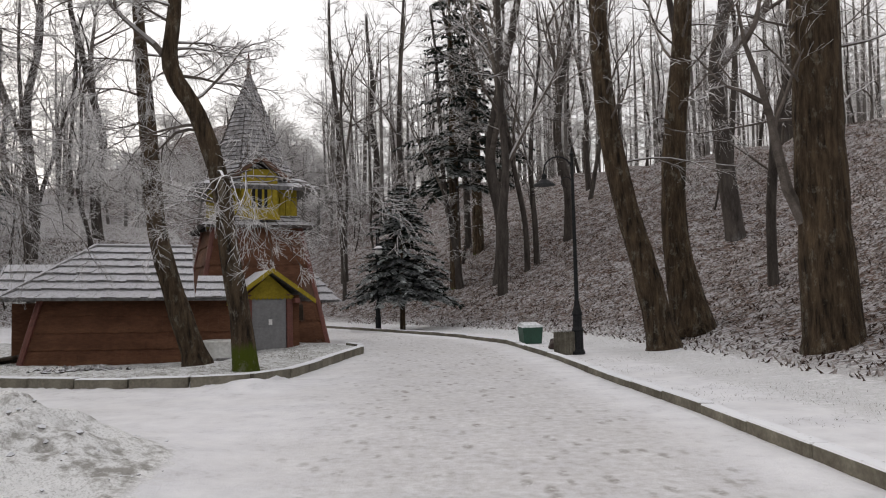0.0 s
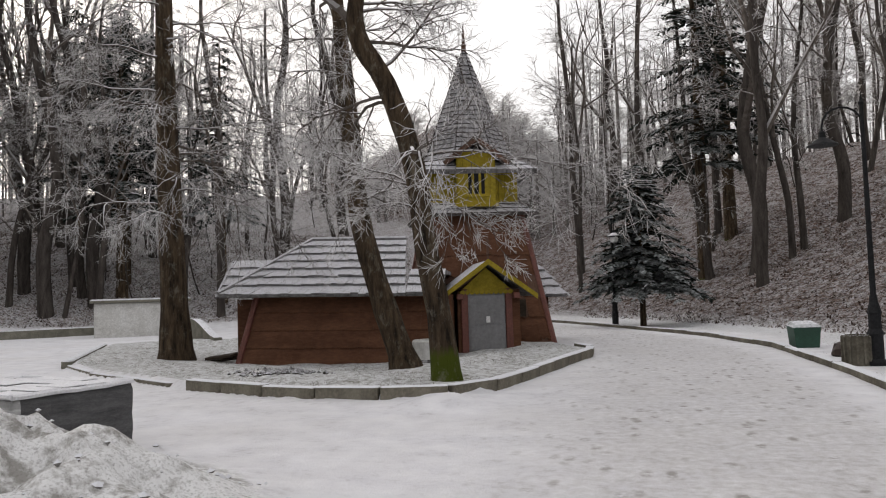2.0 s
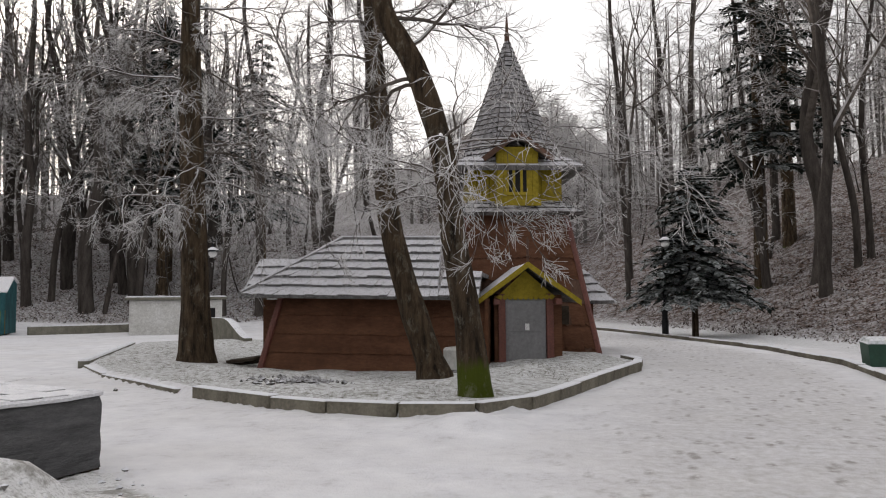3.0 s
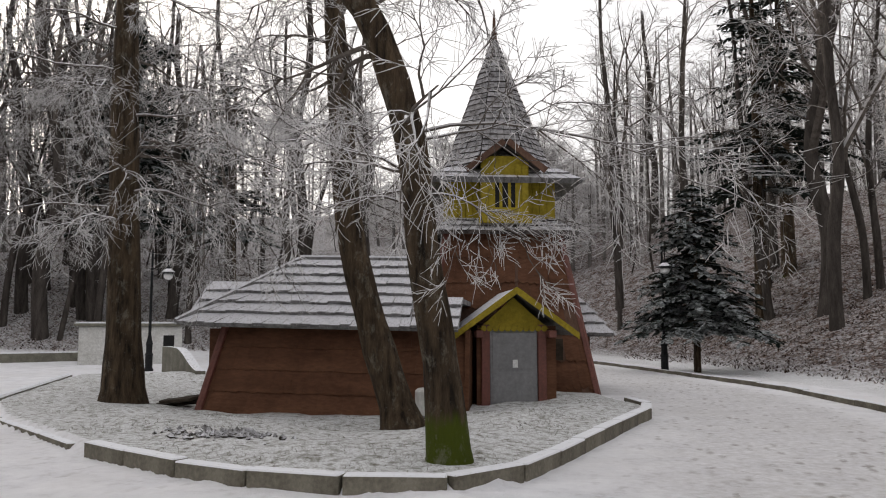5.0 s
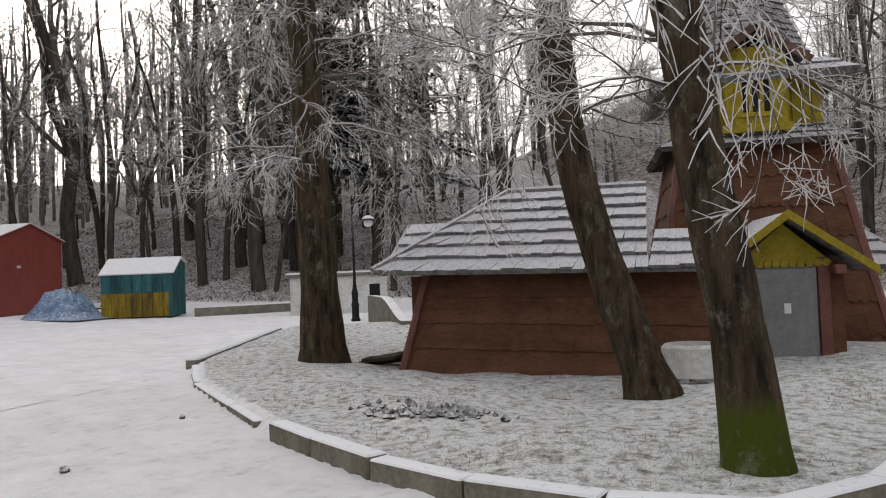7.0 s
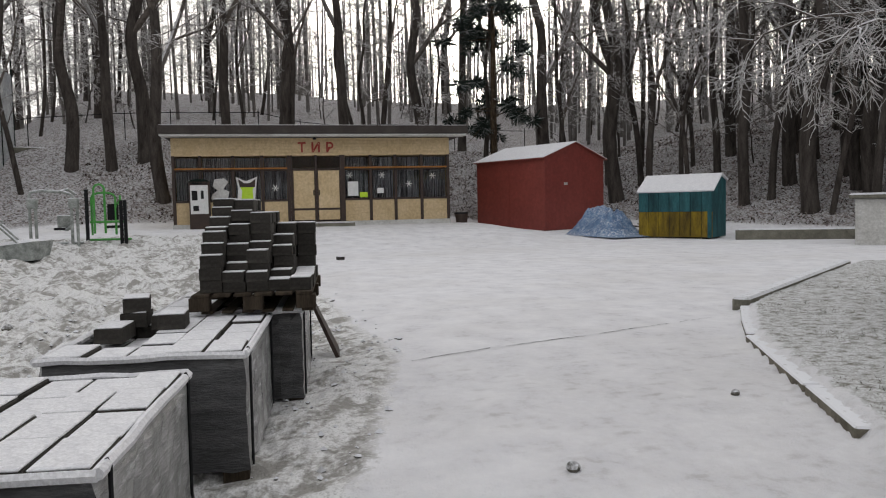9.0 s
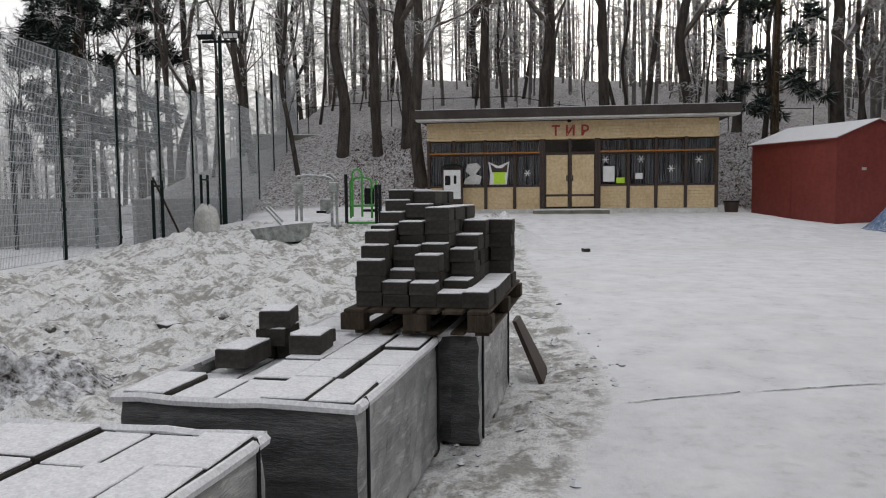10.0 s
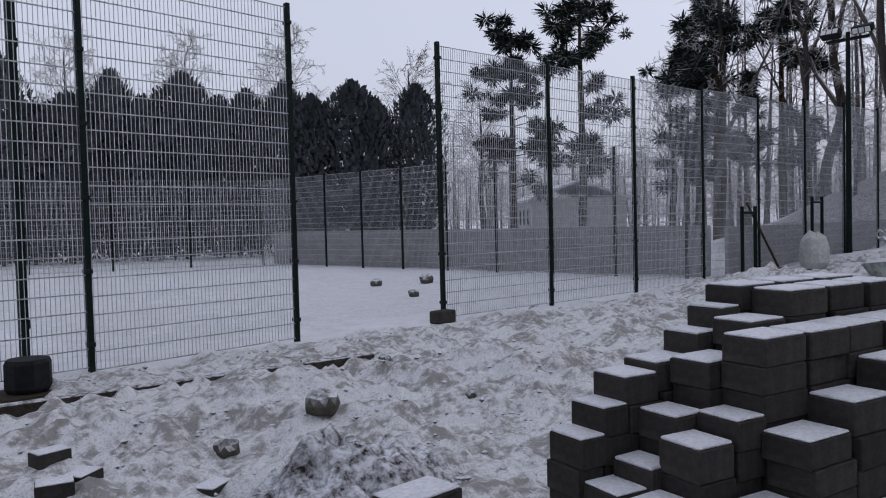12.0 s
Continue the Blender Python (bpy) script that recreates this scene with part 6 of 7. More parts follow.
# ---- the wooden castle: a hipped shed with a tapered shingled tower ----
def build_castle():
    base = pose(-8.54, 17.24, -0.126, 0, 0, 12) @ Matrix.Scale(1.1, 4)
    c = thing("wooden_castle", "red-brown wooden castle with a shingled tower and frosted roofs", "building", base)
    tilt = pose(0, 0, 0.05, 0, 1.2, 0)
    F = Vector((4.25, 0.6, 0))
    tw = pose(4.22, 1.94, -0.12, 0, 0, 10) @ Matrix.Scale(1.1, 4)        # tower frame: x along its front, y into it, behind the porch
    r = random.Random(3)

    # shed walls, leaning inwards, in courses of boards
    def course_wall(name, a0, b0, a1, b1, n, mat, m, label, teeth=0.07, t=0.03):
        """Boards in n courses between the bottom line a0-b0 and the top line a1-b1, each course lapping the one below."""
        w = part(name, Shape().hull8([a0, b0, b0 + back, a0 + back], [a1, b1, b1 + back, a1 + back]), mat, c, label)
        w.matrix_basis = m
        nrm = (b0 - a0).cross(a1 - a0).normalized()
        for i in range(n):
            lo, hi = i / n, min(1, (i + 1.12) / n)
            pa, pb, qa, qb = a0.lerp(a1, lo), b0.lerp(b1, lo), a0.lerp(a1, hi), b0.lerp(b1, hi)
            k = max(3, int((pb - pa).length / 0.09))
            for j in range(k):
                s = Shape()
                u0, u1 = (j + 0.004) / k, (j + 0.996) / k
                dz = (pa - qa).normalized() * r.uniform(0, 0.022)
                out0, out1 = nrm * (t + r.uniform(0, 0.003)), nrm * 0.006
                p0, p1, q0, q1 = pa.lerp(pb, u0) + dz, pa.lerp(pb, u1) + dz, qa.lerp(qb, u0), qa.lerp(qb, u1)
                s.hull8([p0 + nrm * 0.002, p0 + out0, p1 + out0, p1 + nrm * 0.002], [q0 + nrm * 0.001, q0 + out1, q1 + out1, q1 + nrm * 0.001])
                o = part("board", s, mat, w)
        return w

    V = Vector
    back = V((0, 0.06, 0))
    course_wall("shed_front_wall", V((0, 0, 0.02)), V((3.72, 0, 0.02)), V((0.27, 0.2, 1.24)), V((3.72, 0.2, 1.24)), 4, M_REDWOOD, tilt, "red-brown stained wall of vertical boards in courses")
    back = V((0.06, 0, 0))
    w = part("shed_side_wall", Shape().hull8([(0.02, 0.03, 0), (0.06, 0.03, 0), (0.06, 3.4, 0), (0.02, 3.4, 0)], [(0.29, 0.22, 1.24), (0.33, 0.22, 1.24), (0.33, 3.4, 1.24), (0.29, 3.4, 1.24)]), M_REDWOOD, c)
    w.matrix_basis = tilt
    # near-black filling added so that the hollow shed reads as unlit
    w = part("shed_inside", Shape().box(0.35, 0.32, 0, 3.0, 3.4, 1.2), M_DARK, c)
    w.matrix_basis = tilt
    part("rear_wall", Shape().box(-0.6, 1.7, -0.05, 0.6, 3.3, 1.22), M_REDWOOD, c, "dark red rear wing wall")
    e = part("corner_trim", Shape().tube([(-0.02, -0.03, 0), (0.26, 0.16, 1.24)], 0.055, 8), M_TRIMRED, c, "red-brown corner post")
    e.matrix_basis = tilt

    # hipped roof of lapped boards
    def board_roof(name, el, er, rl, rr, rows, mat, m, label, lap=0.045, wide=0.13):
        """Eave left and right, ridge left and right; boards in rows, each a part."""
        ro = part(name, Shape().slab([el, er, rr, rl], 0.03), mat, c, label)
        ro.matrix_basis = m
        nrm = (er - el).cross(rl - el).normalized()
        for i in range(rows):
            lo, hi = i / rows - (0.02 if i == 0 else 0), min(1.0, (i + 1.1) / rows)
            pa, pb, qa, qb = el.lerp(rl, lo), er.lerp(rr, lo), el.lerp(rl, hi), er.lerp(rr, hi)
            k = max(2, int((pb - pa).length / wide))
            for j in range(k):
                u0, u1 = (j + 0.006) / k, (j + 0.994) / k
                up = r.uniform(0, 0.02)
                dz = (pa - qa).normalized() * r.uniform(0, 0.035)
                p0, p1, q0, q1 = pa.lerp(pb, u0) + dz, pa.lerp(pb, u1) + dz, qa.lerp(qb, u0), qa.lerp(qb, u1)
                s = Shape().hull8([p0 + nrm * (lap - 0.024 + up), p1 + nrm * (lap - 0.024 + up), q1 + nrm * 0.003, q0 + nrm * 0.003],
                                  [p0 + nrm * (lap + 0.018 + up), p1 + nrm * (lap + 0.018 + up), q1 + nrm * 0.02, q0 + nrm * 0.02])
                part("roof_board", s, mat, ro)
        return ro

    zr, vr = 2.28, 1.62
    board_roof("front_roof", V((-0.24, -0.22, 1.23)), V((2.95, -0.22, 1.23)), V((0.9, vr, zr)), V((2.75, vr, zr)), 7, M_SHINGLE, tilt, "grey board roof under frost")
    board_roof("hip_roof", V((-0.24, 2.0, 1.23)), V((-0.24, -0.22, 1.23)), V((0.9, vr + 0.05, zr)), V((0.9, vr, zr)), 7, M_SHINGLE, tilt, "grey board hip roof under frost")
    board_roof("rear_roof", V((-0.88, 1.35, 1.22)), V((0.9, 1.35, 1.22)), V((-0.94, 2.5, 1.95)), V((0.9, 2.5, 1.95)), 4, M_SHINGLE, tilt, "lower rear board roof under frost")
    p = part("ridge_board", Shape().tube([(-0.3, -0.24, 1.27), (0.9, vr, zr + 0.04)], 0.045, 6), M_SHINGLE, c)
    p.matrix_basis = tilt
    p = part("ridge_board", Shape().tube([(0.9, vr, zr + 0.04), (2.75, vr, zr + 0.04)], 0.045, 6), M_SHINGLE, c)
    p.matrix_basis = tilt
    part("rear_ridge", Shape().tube([(-0.96, 2.5, 2.0), (0.9, 2.5, 1.98)], 0.035, 6), M_SHINGLE, c)
    part("rear_verge", Shape().tube([(-0.9, 1.33, 1.27), (-0.96, 2.52, 2.0)], 0.03, 6), M_SHINGLE, c)
    board_roof("strip_roof", V((2.95, -0.22, 1.23)), V((3.58, -0.22, 1.23)), V((2.95, 0.55, 1.672)), V((3.58, 0.55, 1.672)), 3, M_SHINGLE, tilt, "low strip of frosted boards between shed and porch")
    p = part("ledge", Shape().box(2.95, 0.5, 1.6, 3.58, 2.3, 1.668), M_SHINGLE, c, "level roof ledge against the tower")
    p.matrix_basis = tilt
    p = part("shed_end_wall", Shape().box(3.66, 0.03, 0.0, 3.72, 2.1, 1.22), M_REDWOOD, c)
    p.matrix_basis = tilt
    # wing on the far side of the tower
    board_roof("side_roof", V((4.4, 2.95, 1.11)), V((5.95, 2.95, 1.11)), V((4.4, 4.1, 1.79)), V((5.45, 4.1, 1.79)), 4, M_SHINGLE, Matrix(), "grey board side roof under frost")
    board_roof("side_hip", V((5.95, 2.95, 1.11)), V((5.95, 5.8, 1.11)), V((5.45, 4.1, 1.79)), V((5.45, 4.5, 1.79)), 4, M_SHINGLE, Matrix(), "grey board side roof under frost")
    part("side_wall", Shape().box(4.6, 3.4, -0.1, 5.6, 5.4, 1.12), M_REDWOOD, c)

    # tower
    hb, ht, zt = 1.34, 0.86, 2.68
    corners = lambda h, z: [V((-h, hb - h, z)), V((h, hb - h, z)), V((h, hb + h, z)), V((-h, hb + h, z))]
    cb, ct = corners(hb, 0.0), corners(ht, zt)
    core = part("tower_core", Shape().hull8([p + (V((0, hb, 0)) - V((p.x, p.y, 0))) * 0.06 + V((p.x, p.y, 0)) * 0 for p in cb], [p + (V((0, hb, zt)) - p) * 0.06 for p in ct]), M_OLDWOOD, c)
    core.matrix_basis = tw
    names = ("tower_front_wall", "tower_right_wall", "tower_rear_wall", "tower_left_wall")
    for i in range(4):
        a0, b0, a1, b1 = cb[i], cb[(i + 1) % 4], ct[i], ct[(i + 1) % 4]
        nrm = (b0 - a0).cross(a1 - a0).normalized()
        w = part(names[i], Shape().slab([a0, b0, b1, a1], 0.05), M_OLDWOOD, c, "wall of red-brown and bare shingles in courses")
        w.matrix_basis = tw
        n = 7
        for k in range(n):
            lo, hi = k / n, min(1, (k + 1.1) / n)
            pa, pb, qa, qb = a0.lerp(a1, lo), b0.lerp(b1, lo), a0.lerp(a1, hi), b0.lerp(b1, hi)
            num = max(6, int((pb - pa).length / 0.11)) if i in (0, 1) else 4
            for j in range(num):
                u0, u1 = (j + 0.006) / num, (j + 0.994) / num
                dz = (pa - qa).normalized() * (r.uniform(0, 0.02))
                o0, o1 = nrm * (0.03 + r.uniform(0, 0.006)), nrm * 0.006
                p0, p1, q0, q1 = pa.lerp(pb, u0) + dz, pa.lerp(pb, u1) + dz, qa.lerp(qb, u0), qa.lerp(qb, u1)
                mid = (p0 + p1) / 2 + dz * 0.5 + (pa - qa).normalized() * 0.03
                s = Shape().add([p0, p0 + o0, mid + o0, p1 + o0, p1, mid, q0, q0 + o1, q1 + o1, q1], [(0, 1, 2, 5), (5, 2, 3, 4), (1, 7, 8, 3, 2), (0, 6, 7, 1), (3, 8, 9, 4), (6, 9, 8, 7)])
                part("shingle", s, M_REDWOOD if (k in (4, 5, 6) or (k < 2 and r.random() < 0.8) or r.random() < 0.25) else M_OLDWOOD, w)
    for i in (0, 1, 2, 3):
        e = part("corner_trim", Shape().tube([cb[i], ct[i]], 0.055, 6), M_TRIMRED, c, "dark red corner post")
        e.matrix_basis = tw

    # skirt roof under the lantern room
    s0, s1 = corners(1.12, zt - 0.02), corners(0.72, zt + 0.26)
    for i in range(4):
        ro = part("skirt_roof", Shape().slab([s0[i], s0[(i + 1) % 4], s1[(i + 1) % 4], s1[i]], 0.05), M_SPIRE, c, "narrow skirt roof of frosted shingles")
        ro.matrix_basis = tw
        for k in range(3):
            pa, pb, qa, qb = s0[i].lerp(s1[i], k / 3), s0[(i + 1) % 4].lerp(s1[(i + 1) % 4], k / 3), s0[i].lerp(s1[i], (k + 1.1) / 3), s0[(i + 1) % 4].lerp(s1[(i + 1) % 4], (k + 1.1) / 3)
            nrm = (pb - pa).cross(qa - pa).normalized()
            num = 12
            for j in range(num):
                u0, u1 = (j + 0.03) / num, (j + 0.97) / num
                dz = (pa - qa).normalized() * r.uniform(0, 0.03)
                s = Shape().hull8([pa.lerp(pb, u0) + dz, pa.lerp(pb, u1) + dz, qa.lerp(qb, u1), qa.lerp(qb, u0)], [pa.lerp(pb, u0) + dz + nrm * 0.03, pa.lerp(pb, u1) + dz + nrm * 0.03, qa.lerp(qb, u1) + nrm * 0.008, qa.lerp(qb, u0) + nrm * 0.008])
                part("shingle", s, M_SPIRE, ro)
    # lantern room
    h = 0.80
    room = part("lantern_room", Shape().box(-h, hb - h, zt - 0.05, h, hb + h, zt + 0.85), M_YELLOW, c, "yellow painted boards")
    room.matrix_basis = tw
    for j in range(14):
        x = -h + (j + 0.5) * 2 * h / 14
        o = part("board", Shape().box(x - 0.052, hb - h - 0.02, zt + 0.1, x + 0.052, hb - h + 0.01, zt + 0.84, b=0.006), M_YELLOW, room)
        o = part("board", Shape().box(h - 0.01, hb - h + (x + h) - 0.052, zt + 0.1, h + 0.02, hb - h + (x + h) + 0.052, zt + 0.84, b=0.006), M_YELLOW, room)
    # oriel with three slots, each a near-black block painted for the shade inside
    oy = hb - h - 0.3
    ori = part("oriel", Shape().box(-0.36, oy, zt + 0.12, 0.36, hb - h, zt + 1.12), M_YELLOW, c, "yellow oriel with three narrow openings")
    ori.matrix_basis = tw
    for x in (-0.13, 0.0, 0.13):
        o = part("slot", Shape().box(x - 0.042, oy - 0.004, zt + 0.34, x + 0.042, oy + 0.05, zt + (0.72 if x else 0.78), b=0.0), M_DARK, ori, "narrow opening, its shade a near-black block")
    for x in (-0.3, -0.2, 0.2, 0.3):
        part("board", Shape().box(x - 0.048, oy - 0.016, zt + 0.14, x + 0.048, oy - 0.001, zt + 1.0, b=0.005), M_YELLOW, ori)
    for x in (-0.065, 0.065):
        part("mullion", Shape().box(x - 0.022, oy - 0.02, zt + 0.32, x + 0.022, oy - 0.001, zt + 0.8, b=0.004), M_YELLOW, ori)
    part("sill", Shape().box(-0.26, oy - 0.03, zt + 0.28, 0.26, oy - 0.001, zt + 0.335, b=0.006), M_YELLOW, ori)
    part("scalloped_board", Shape().box(-0.4, oy - 0.025, zt + 0.1, 0.4, oy - 0.001, zt + 0.2, b=0.01), M_YELLOW, ori)
    for sx in (-1, 1):
        ro = part("oriel_roof", Shape().slab([V((sx * 0.55, oy - 0.14, zt + 0.93)), V((sx * 0.55, hb, zt + 0.93)), V((0, hb, zt + 1.36)), V((0, oy - 0.14, zt + 1.36))][::sx], 0.05), M_SPIRE, c, "small gable roof of frosted shingles")
        ro.matrix_basis = tw
        o = part("bargeboard", Shape().slab([V((sx * 0.57, oy - 0.17, zt + 0.84)), V((sx * 0.57, oy - 0.13, zt + 0.84)), V((0, oy - 0.13, zt + 1.28)), V((0, oy - 0.17, zt + 1.28))][::sx], -0.09), M_OLDWOOD, ro)
    # eave roof
    e0, e1 = corners(1.16, zt + 0.76), corners(0.86, zt + 0.98)
    for i in range(4):
        ro = part("eave_roof", Shape().slab([e0[i], e0[(i + 1) % 4], e1[(i + 1) % 4], e1[i]], 0.06), M_SHINGLE, c, "eave roof of frosted boards")
        ro.matrix_basis = tw
        nrm = (e0[(i + 1) % 4] - e0[i]).cross(e1[i] - e0[i]).normalized()
        for k in range(2):
            for j in range(12):
                pa, pb, qa, qb = e0[i].lerp(e1[i], k / 2), e0[(i + 1) % 4].lerp(e1[(i + 1) % 4], k / 2), e0[i].lerp(e1[i], (k + 1) / 2), e0[(i + 1) % 4].lerp(e1[(i + 1) % 4], (k + 1) / 2)
                u0, u1 = (j + 0.03) / 12, (j + 0.97) / 12
                dz = (pa - qa).normalized() * r.uniform(0, 0.03)
                s = Shape().hull8([pa.lerp(pb, u0) + dz, pa.lerp(pb, u1) + dz, qa.lerp(qb, u1), qa.lerp(qb, u0)], [pa.lerp(pb, u0) + dz + nrm * 0.04, pa.lerp(pb, u1) + dz + nrm * 0.04, qa.lerp(qb, u1) + nrm * 0.012, qa.lerp(qb, u0) + nrm * 0.012])
                part("shingle", s, M_SHINGLE, ro)
    # eight-sided spire in rings of shingles
    zs, apex, rs = zt + 0.9, zt + 3.38, 0.95
    sp = part("spire", Shape().turned([(rs, zs), (0.04, apex - 0.05)], 8, pose(0, hb, 0, 0, 0, 22.5)), M_SPIRE, c, "steep eight-sided spire of weathered frosted shingles")
    sp.matrix_basis = tw
    rings, rest = 26, Shape()
    for k in range(rings):
        t0, t1 = k / rings, min(1, (k + 1.25) / rings)
        f0, f1 = 1 - t0, 1 - t1
        ra, rb = rs * f0 * (1 + 0.08 * max(0, 1 - k / 5)) + 0.02, rs * f1 + 0.012
        za, zb = zs + (apex - zs) * t0, zs + (apex - zs) * t1
        for sde in range(8):
            a0, a1 = math.radians(22.5 + 45 * sde), math.radians(67.5 + 45 * sde)
            P = [V((math.cos(q) * rr, hb + math.sin(q) * rr, zz)) for q, rr, zz in ((a0, ra, za), (a1, ra, za), (a0, rb, zb), (a1, rb, zb))]
            num = max(1, int((P[1] - P[0]).length / 0.1))
            nrm = (P[1] - P[0]).cross(P[2] - P[0]).normalized()
            front = math.sin((a0 + a1) / 2) < 0.4
            for j in range(num):
                u0, u1 = (j + 0.03) / num, (j + 0.97) / num
                dz = V((0, 0, -r.uniform(0, 0.02)))
                p0, p1, q0, q1 = P[0].lerp(P[1], u0) + dz, P[0].lerp(P[1], u1) + dz, P[2].lerp(P[3], u0), P[2].lerp(P[3], u1)
                o = nrm * (0.022 + r.uniform(0, 0.01))
                s = Shape().hull8([p0, p1, q1, q0], [p0 + o, p1 + o, q1 + nrm * 0.004, q0 + nrm * 0.004])
                if front and k < 16:
                    part("shingle", s, M_SPIRE, sp)
                else:
                    rest.add(s.v, s.f)
    tagged(part("spire_shingles", rest, M_SPIRE, sp), kind="stuff")
    fin = part("finial", Shape().turned([(0.05, apex - 0.1), (0.045, apex + 0.05), (0.06, apex + 0.08), (0.03, apex + 0.12), (0.025, apex + 0.3), (0.006, apex + 0.5)], 8, pose(0, hb, 0)), M_OLDWOOD, c, "turned wooden finial")
    fin.matrix_basis = tw

    # porch and door
    pw = pose(F.x + 0.07, F.y - 0.02, 0, 0, 0, 10)
    d = part("door", Shape().box(-0.335, 0.0, 0.1, 0.335, 0.05, 1.2, b=0.006), M_GREYDOOR, c, "grey painted metal door")
    d.matrix_basis = pw
    part("door_panel", Shape().box(-0.3, -0.008, 0.14, 0.3, 0.004, 0.62, b=0.003), M_GREYDOOR, d)
    part("door_panel", Shape().box(-0.3, -0.008, 0.66, 0.3, 0.004, 1.17, b=0.003), M_GREYDOOR, d)
    part("notice", Shape().box(-0.015, -0.014, 0.68, 0.055, -0.009, 0.79), M_PAPER, d, "small white paper notice")
    part("patch", Shape().box(0.0, -0.012, 0.24, 0.1, -0.009, 0.34), M_GREYDOOR, d)
    for x in (-1, 1):
        p = part("door_jamb", Shape().box(x * 0.4 - 0.06, -0.04, 0.02, x * 0.4 + 0.06, 0.35, 1.28, b=0.008), M_TRIMRED, c, "dark red door post")
        p.matrix_basis = pw
        p = part("porch_wall", Shape().box(min(x * 0.46, x * 0.52), 0.0, 0.02, max(x * 0.46, x * 0.6), 1.55, 1.26), M_REDWOOD, c)
        p.matrix_basis = pw
    p = part("threshold", Shape().box(-0.5, -0.12, -0.02, 0.5, 0.05, 0.09, b=0.01), M_PALLET, c, "worn wooden threshold")
    p.matrix_basis = pw
    g = Shape().add([(-0.5, -0.02, 1.22), (0.5, -0.02, 1.22), (0, -0.02, 1.66), (-0.5, 0.05, 1.22), (0.5, 0.05, 1.22), (0, 0.05, 1.66)], [(0, 1, 2), (5, 4, 3), (0, 3, 4, 1), (1, 4, 5, 2), (2, 5, 3, 0)])
    p = part("gable", g, M_YELLOW, c, "ochre gable board")
    p.matrix_basis = pw
    for j in range(11):
        o = part("scallop", Shape().turned([(0.043, 0), (0.043, 0.02)], 10, pose(-0.43 + j * 0.086, -0.022, 1.225, 90)), M_YELLOW, p)
    for sx in (-1, 1):
        q = [V((sx * 0.84, -0.3, 1.16)), V((sx * 0.84, 1.5, 1.16)), V((0, 1.5, 1.78)), V((0, -0.3, 1.78))][::sx]
        ro = part("porch_roof", Shape().slab(q, 0.04), M_SHINGLE, c, "frosted porch roof boards")
        ro.matrix_basis = pw
        o = part("bargeboard", Shape().hull8([(sx * 0.86, -0.34, 1.08), (sx * 0.86, -0.3, 1.08), (0, -0.3, 1.70), (0, -0.34, 1.70)], [(sx * 0.86, -0.34, 1.17), (sx * 0.86, -0.3, 1.17), (0, -0.3, 1.8), (0, -0.34, 1.8)]), M_YELLOW, ro, "yellow bargeboard")
        o = part("beam", Shape().box(min(sx * 0.45, sx * 0.56), -0.28, 1.1, max(sx * 0.45, sx * 0.56), 0.3, 1.2, b=0.01), M_TRIMRED, ro)
    p = part("porch_finial", Shape().turned([(0.02, 1.7), (0.02, 1.86), (0.035, 1.88), (0.02, 1.92), (0.018, 2.1), (0.026, 2.13), (0.004, 2.2)], 6, pose(0, -0.3, 0)), M_OLDWOOD, c, "thin wooden finial")
    p.matrix_basis = pw
    p = part("plywood_patch", Shape().box(0.68, 1.33, 0.72, 1.0, 1.37, 1.06), M_PALLET, c, "bare plywood patch")
    p.matrix_basis = pw
    return c


build_castle()

# ---- exercise machines and clutter by the fence ----
def pipes(name, runs, rad, material, label, category, m, plabel="", group=""):
    k = thing(name, label, category, m, group)
    for nm, pts in runs:
        part(nm, Shape().tube(pts, rad, 8), material, k, plabel)
    return k


M_RIMEDSTEEL = surface("rimed_grey_green_steel", (0.16, 0.18, 0.165), (0.5, 0.52, 0.5), 5, 0.7, bumps=0.3, frost=0.6)
M_PAD = surface("black_rubber_pad", (0.01, 0.01, 0.011), (0.022, 0.022, 0.024), 8, 0.7, bumps=0.1)
arc = lambda x0, x1, z0, z1, y=0.0: [(x0, y, z0)] + [((x0 + x1) / 2 - (x1 - x0) / 2 * math.cos(q), y, z1 - 0.15 + 0.15 * math.sin(q)) for q in np.linspace(0, math.pi, 7)] + [(x1, y, z0)]
g = pipes("exercise_machine", [("upright", [(-0.62, 0, -0.05), (-0.62, 0, 1.42)]), ("upright", [(-0.46, 0, -0.05), (-0.46, 0, 1.3)]), ("upright", [(0.52, 0, -0.05), (0.52, 0, 1.35)]), ("upright", [(0.66, 0.05, -0.05), (0.66, 0.05, 1.3)]),
                               ("top_bar", [(-0.64, 0, 1.38), (-0.58, 0, 1.58), (-0.3, 0, 1.62), (0.3, 0.02, 1.58), (0.5, 0.05, 1.5), (0.62, 0.1, 1.28)]), ("lever", [(0.2, 0.0, 1.58), (0.36, 0.3, 1.66), (0.55, 0.35, 1.5)]), ("lever", [(0.52, 0, 0.6), (0.3, 0.3, 0.48), (0.1, 0.45, 0.5)]), ("foot_bar", [(-0.7, 0.2, 0.08), (0.75, 0.2, 0.08)])], 0.045, M_RIMEDSTEEL, "frosted grey outdoor exercise machine of bent pipes", "exercise machine", pose(-29.1, 6.6, gz(-29.1, 6.6), 0, 0, 80))
part("seat", Shape().box(-0.1, 0.3, 0.46, 0.3, 0.68, 0.53, b=0.02), M_PAD, g, "black seat pad")
part("backrest", Shape().box(-0.1, 0.66, 0.5, 0.3, 0.72, 0.9, b=0.02), M_RIMEDSTEEL, g)
for x in (-0.54, 0.59):
    part("weight_box", Shape().box(x - 0.13, -0.1, 1.1, x + 0.13, 0.1, 1.4, b=0.02), M_RIMEDSTEEL, g, "frosted housing")
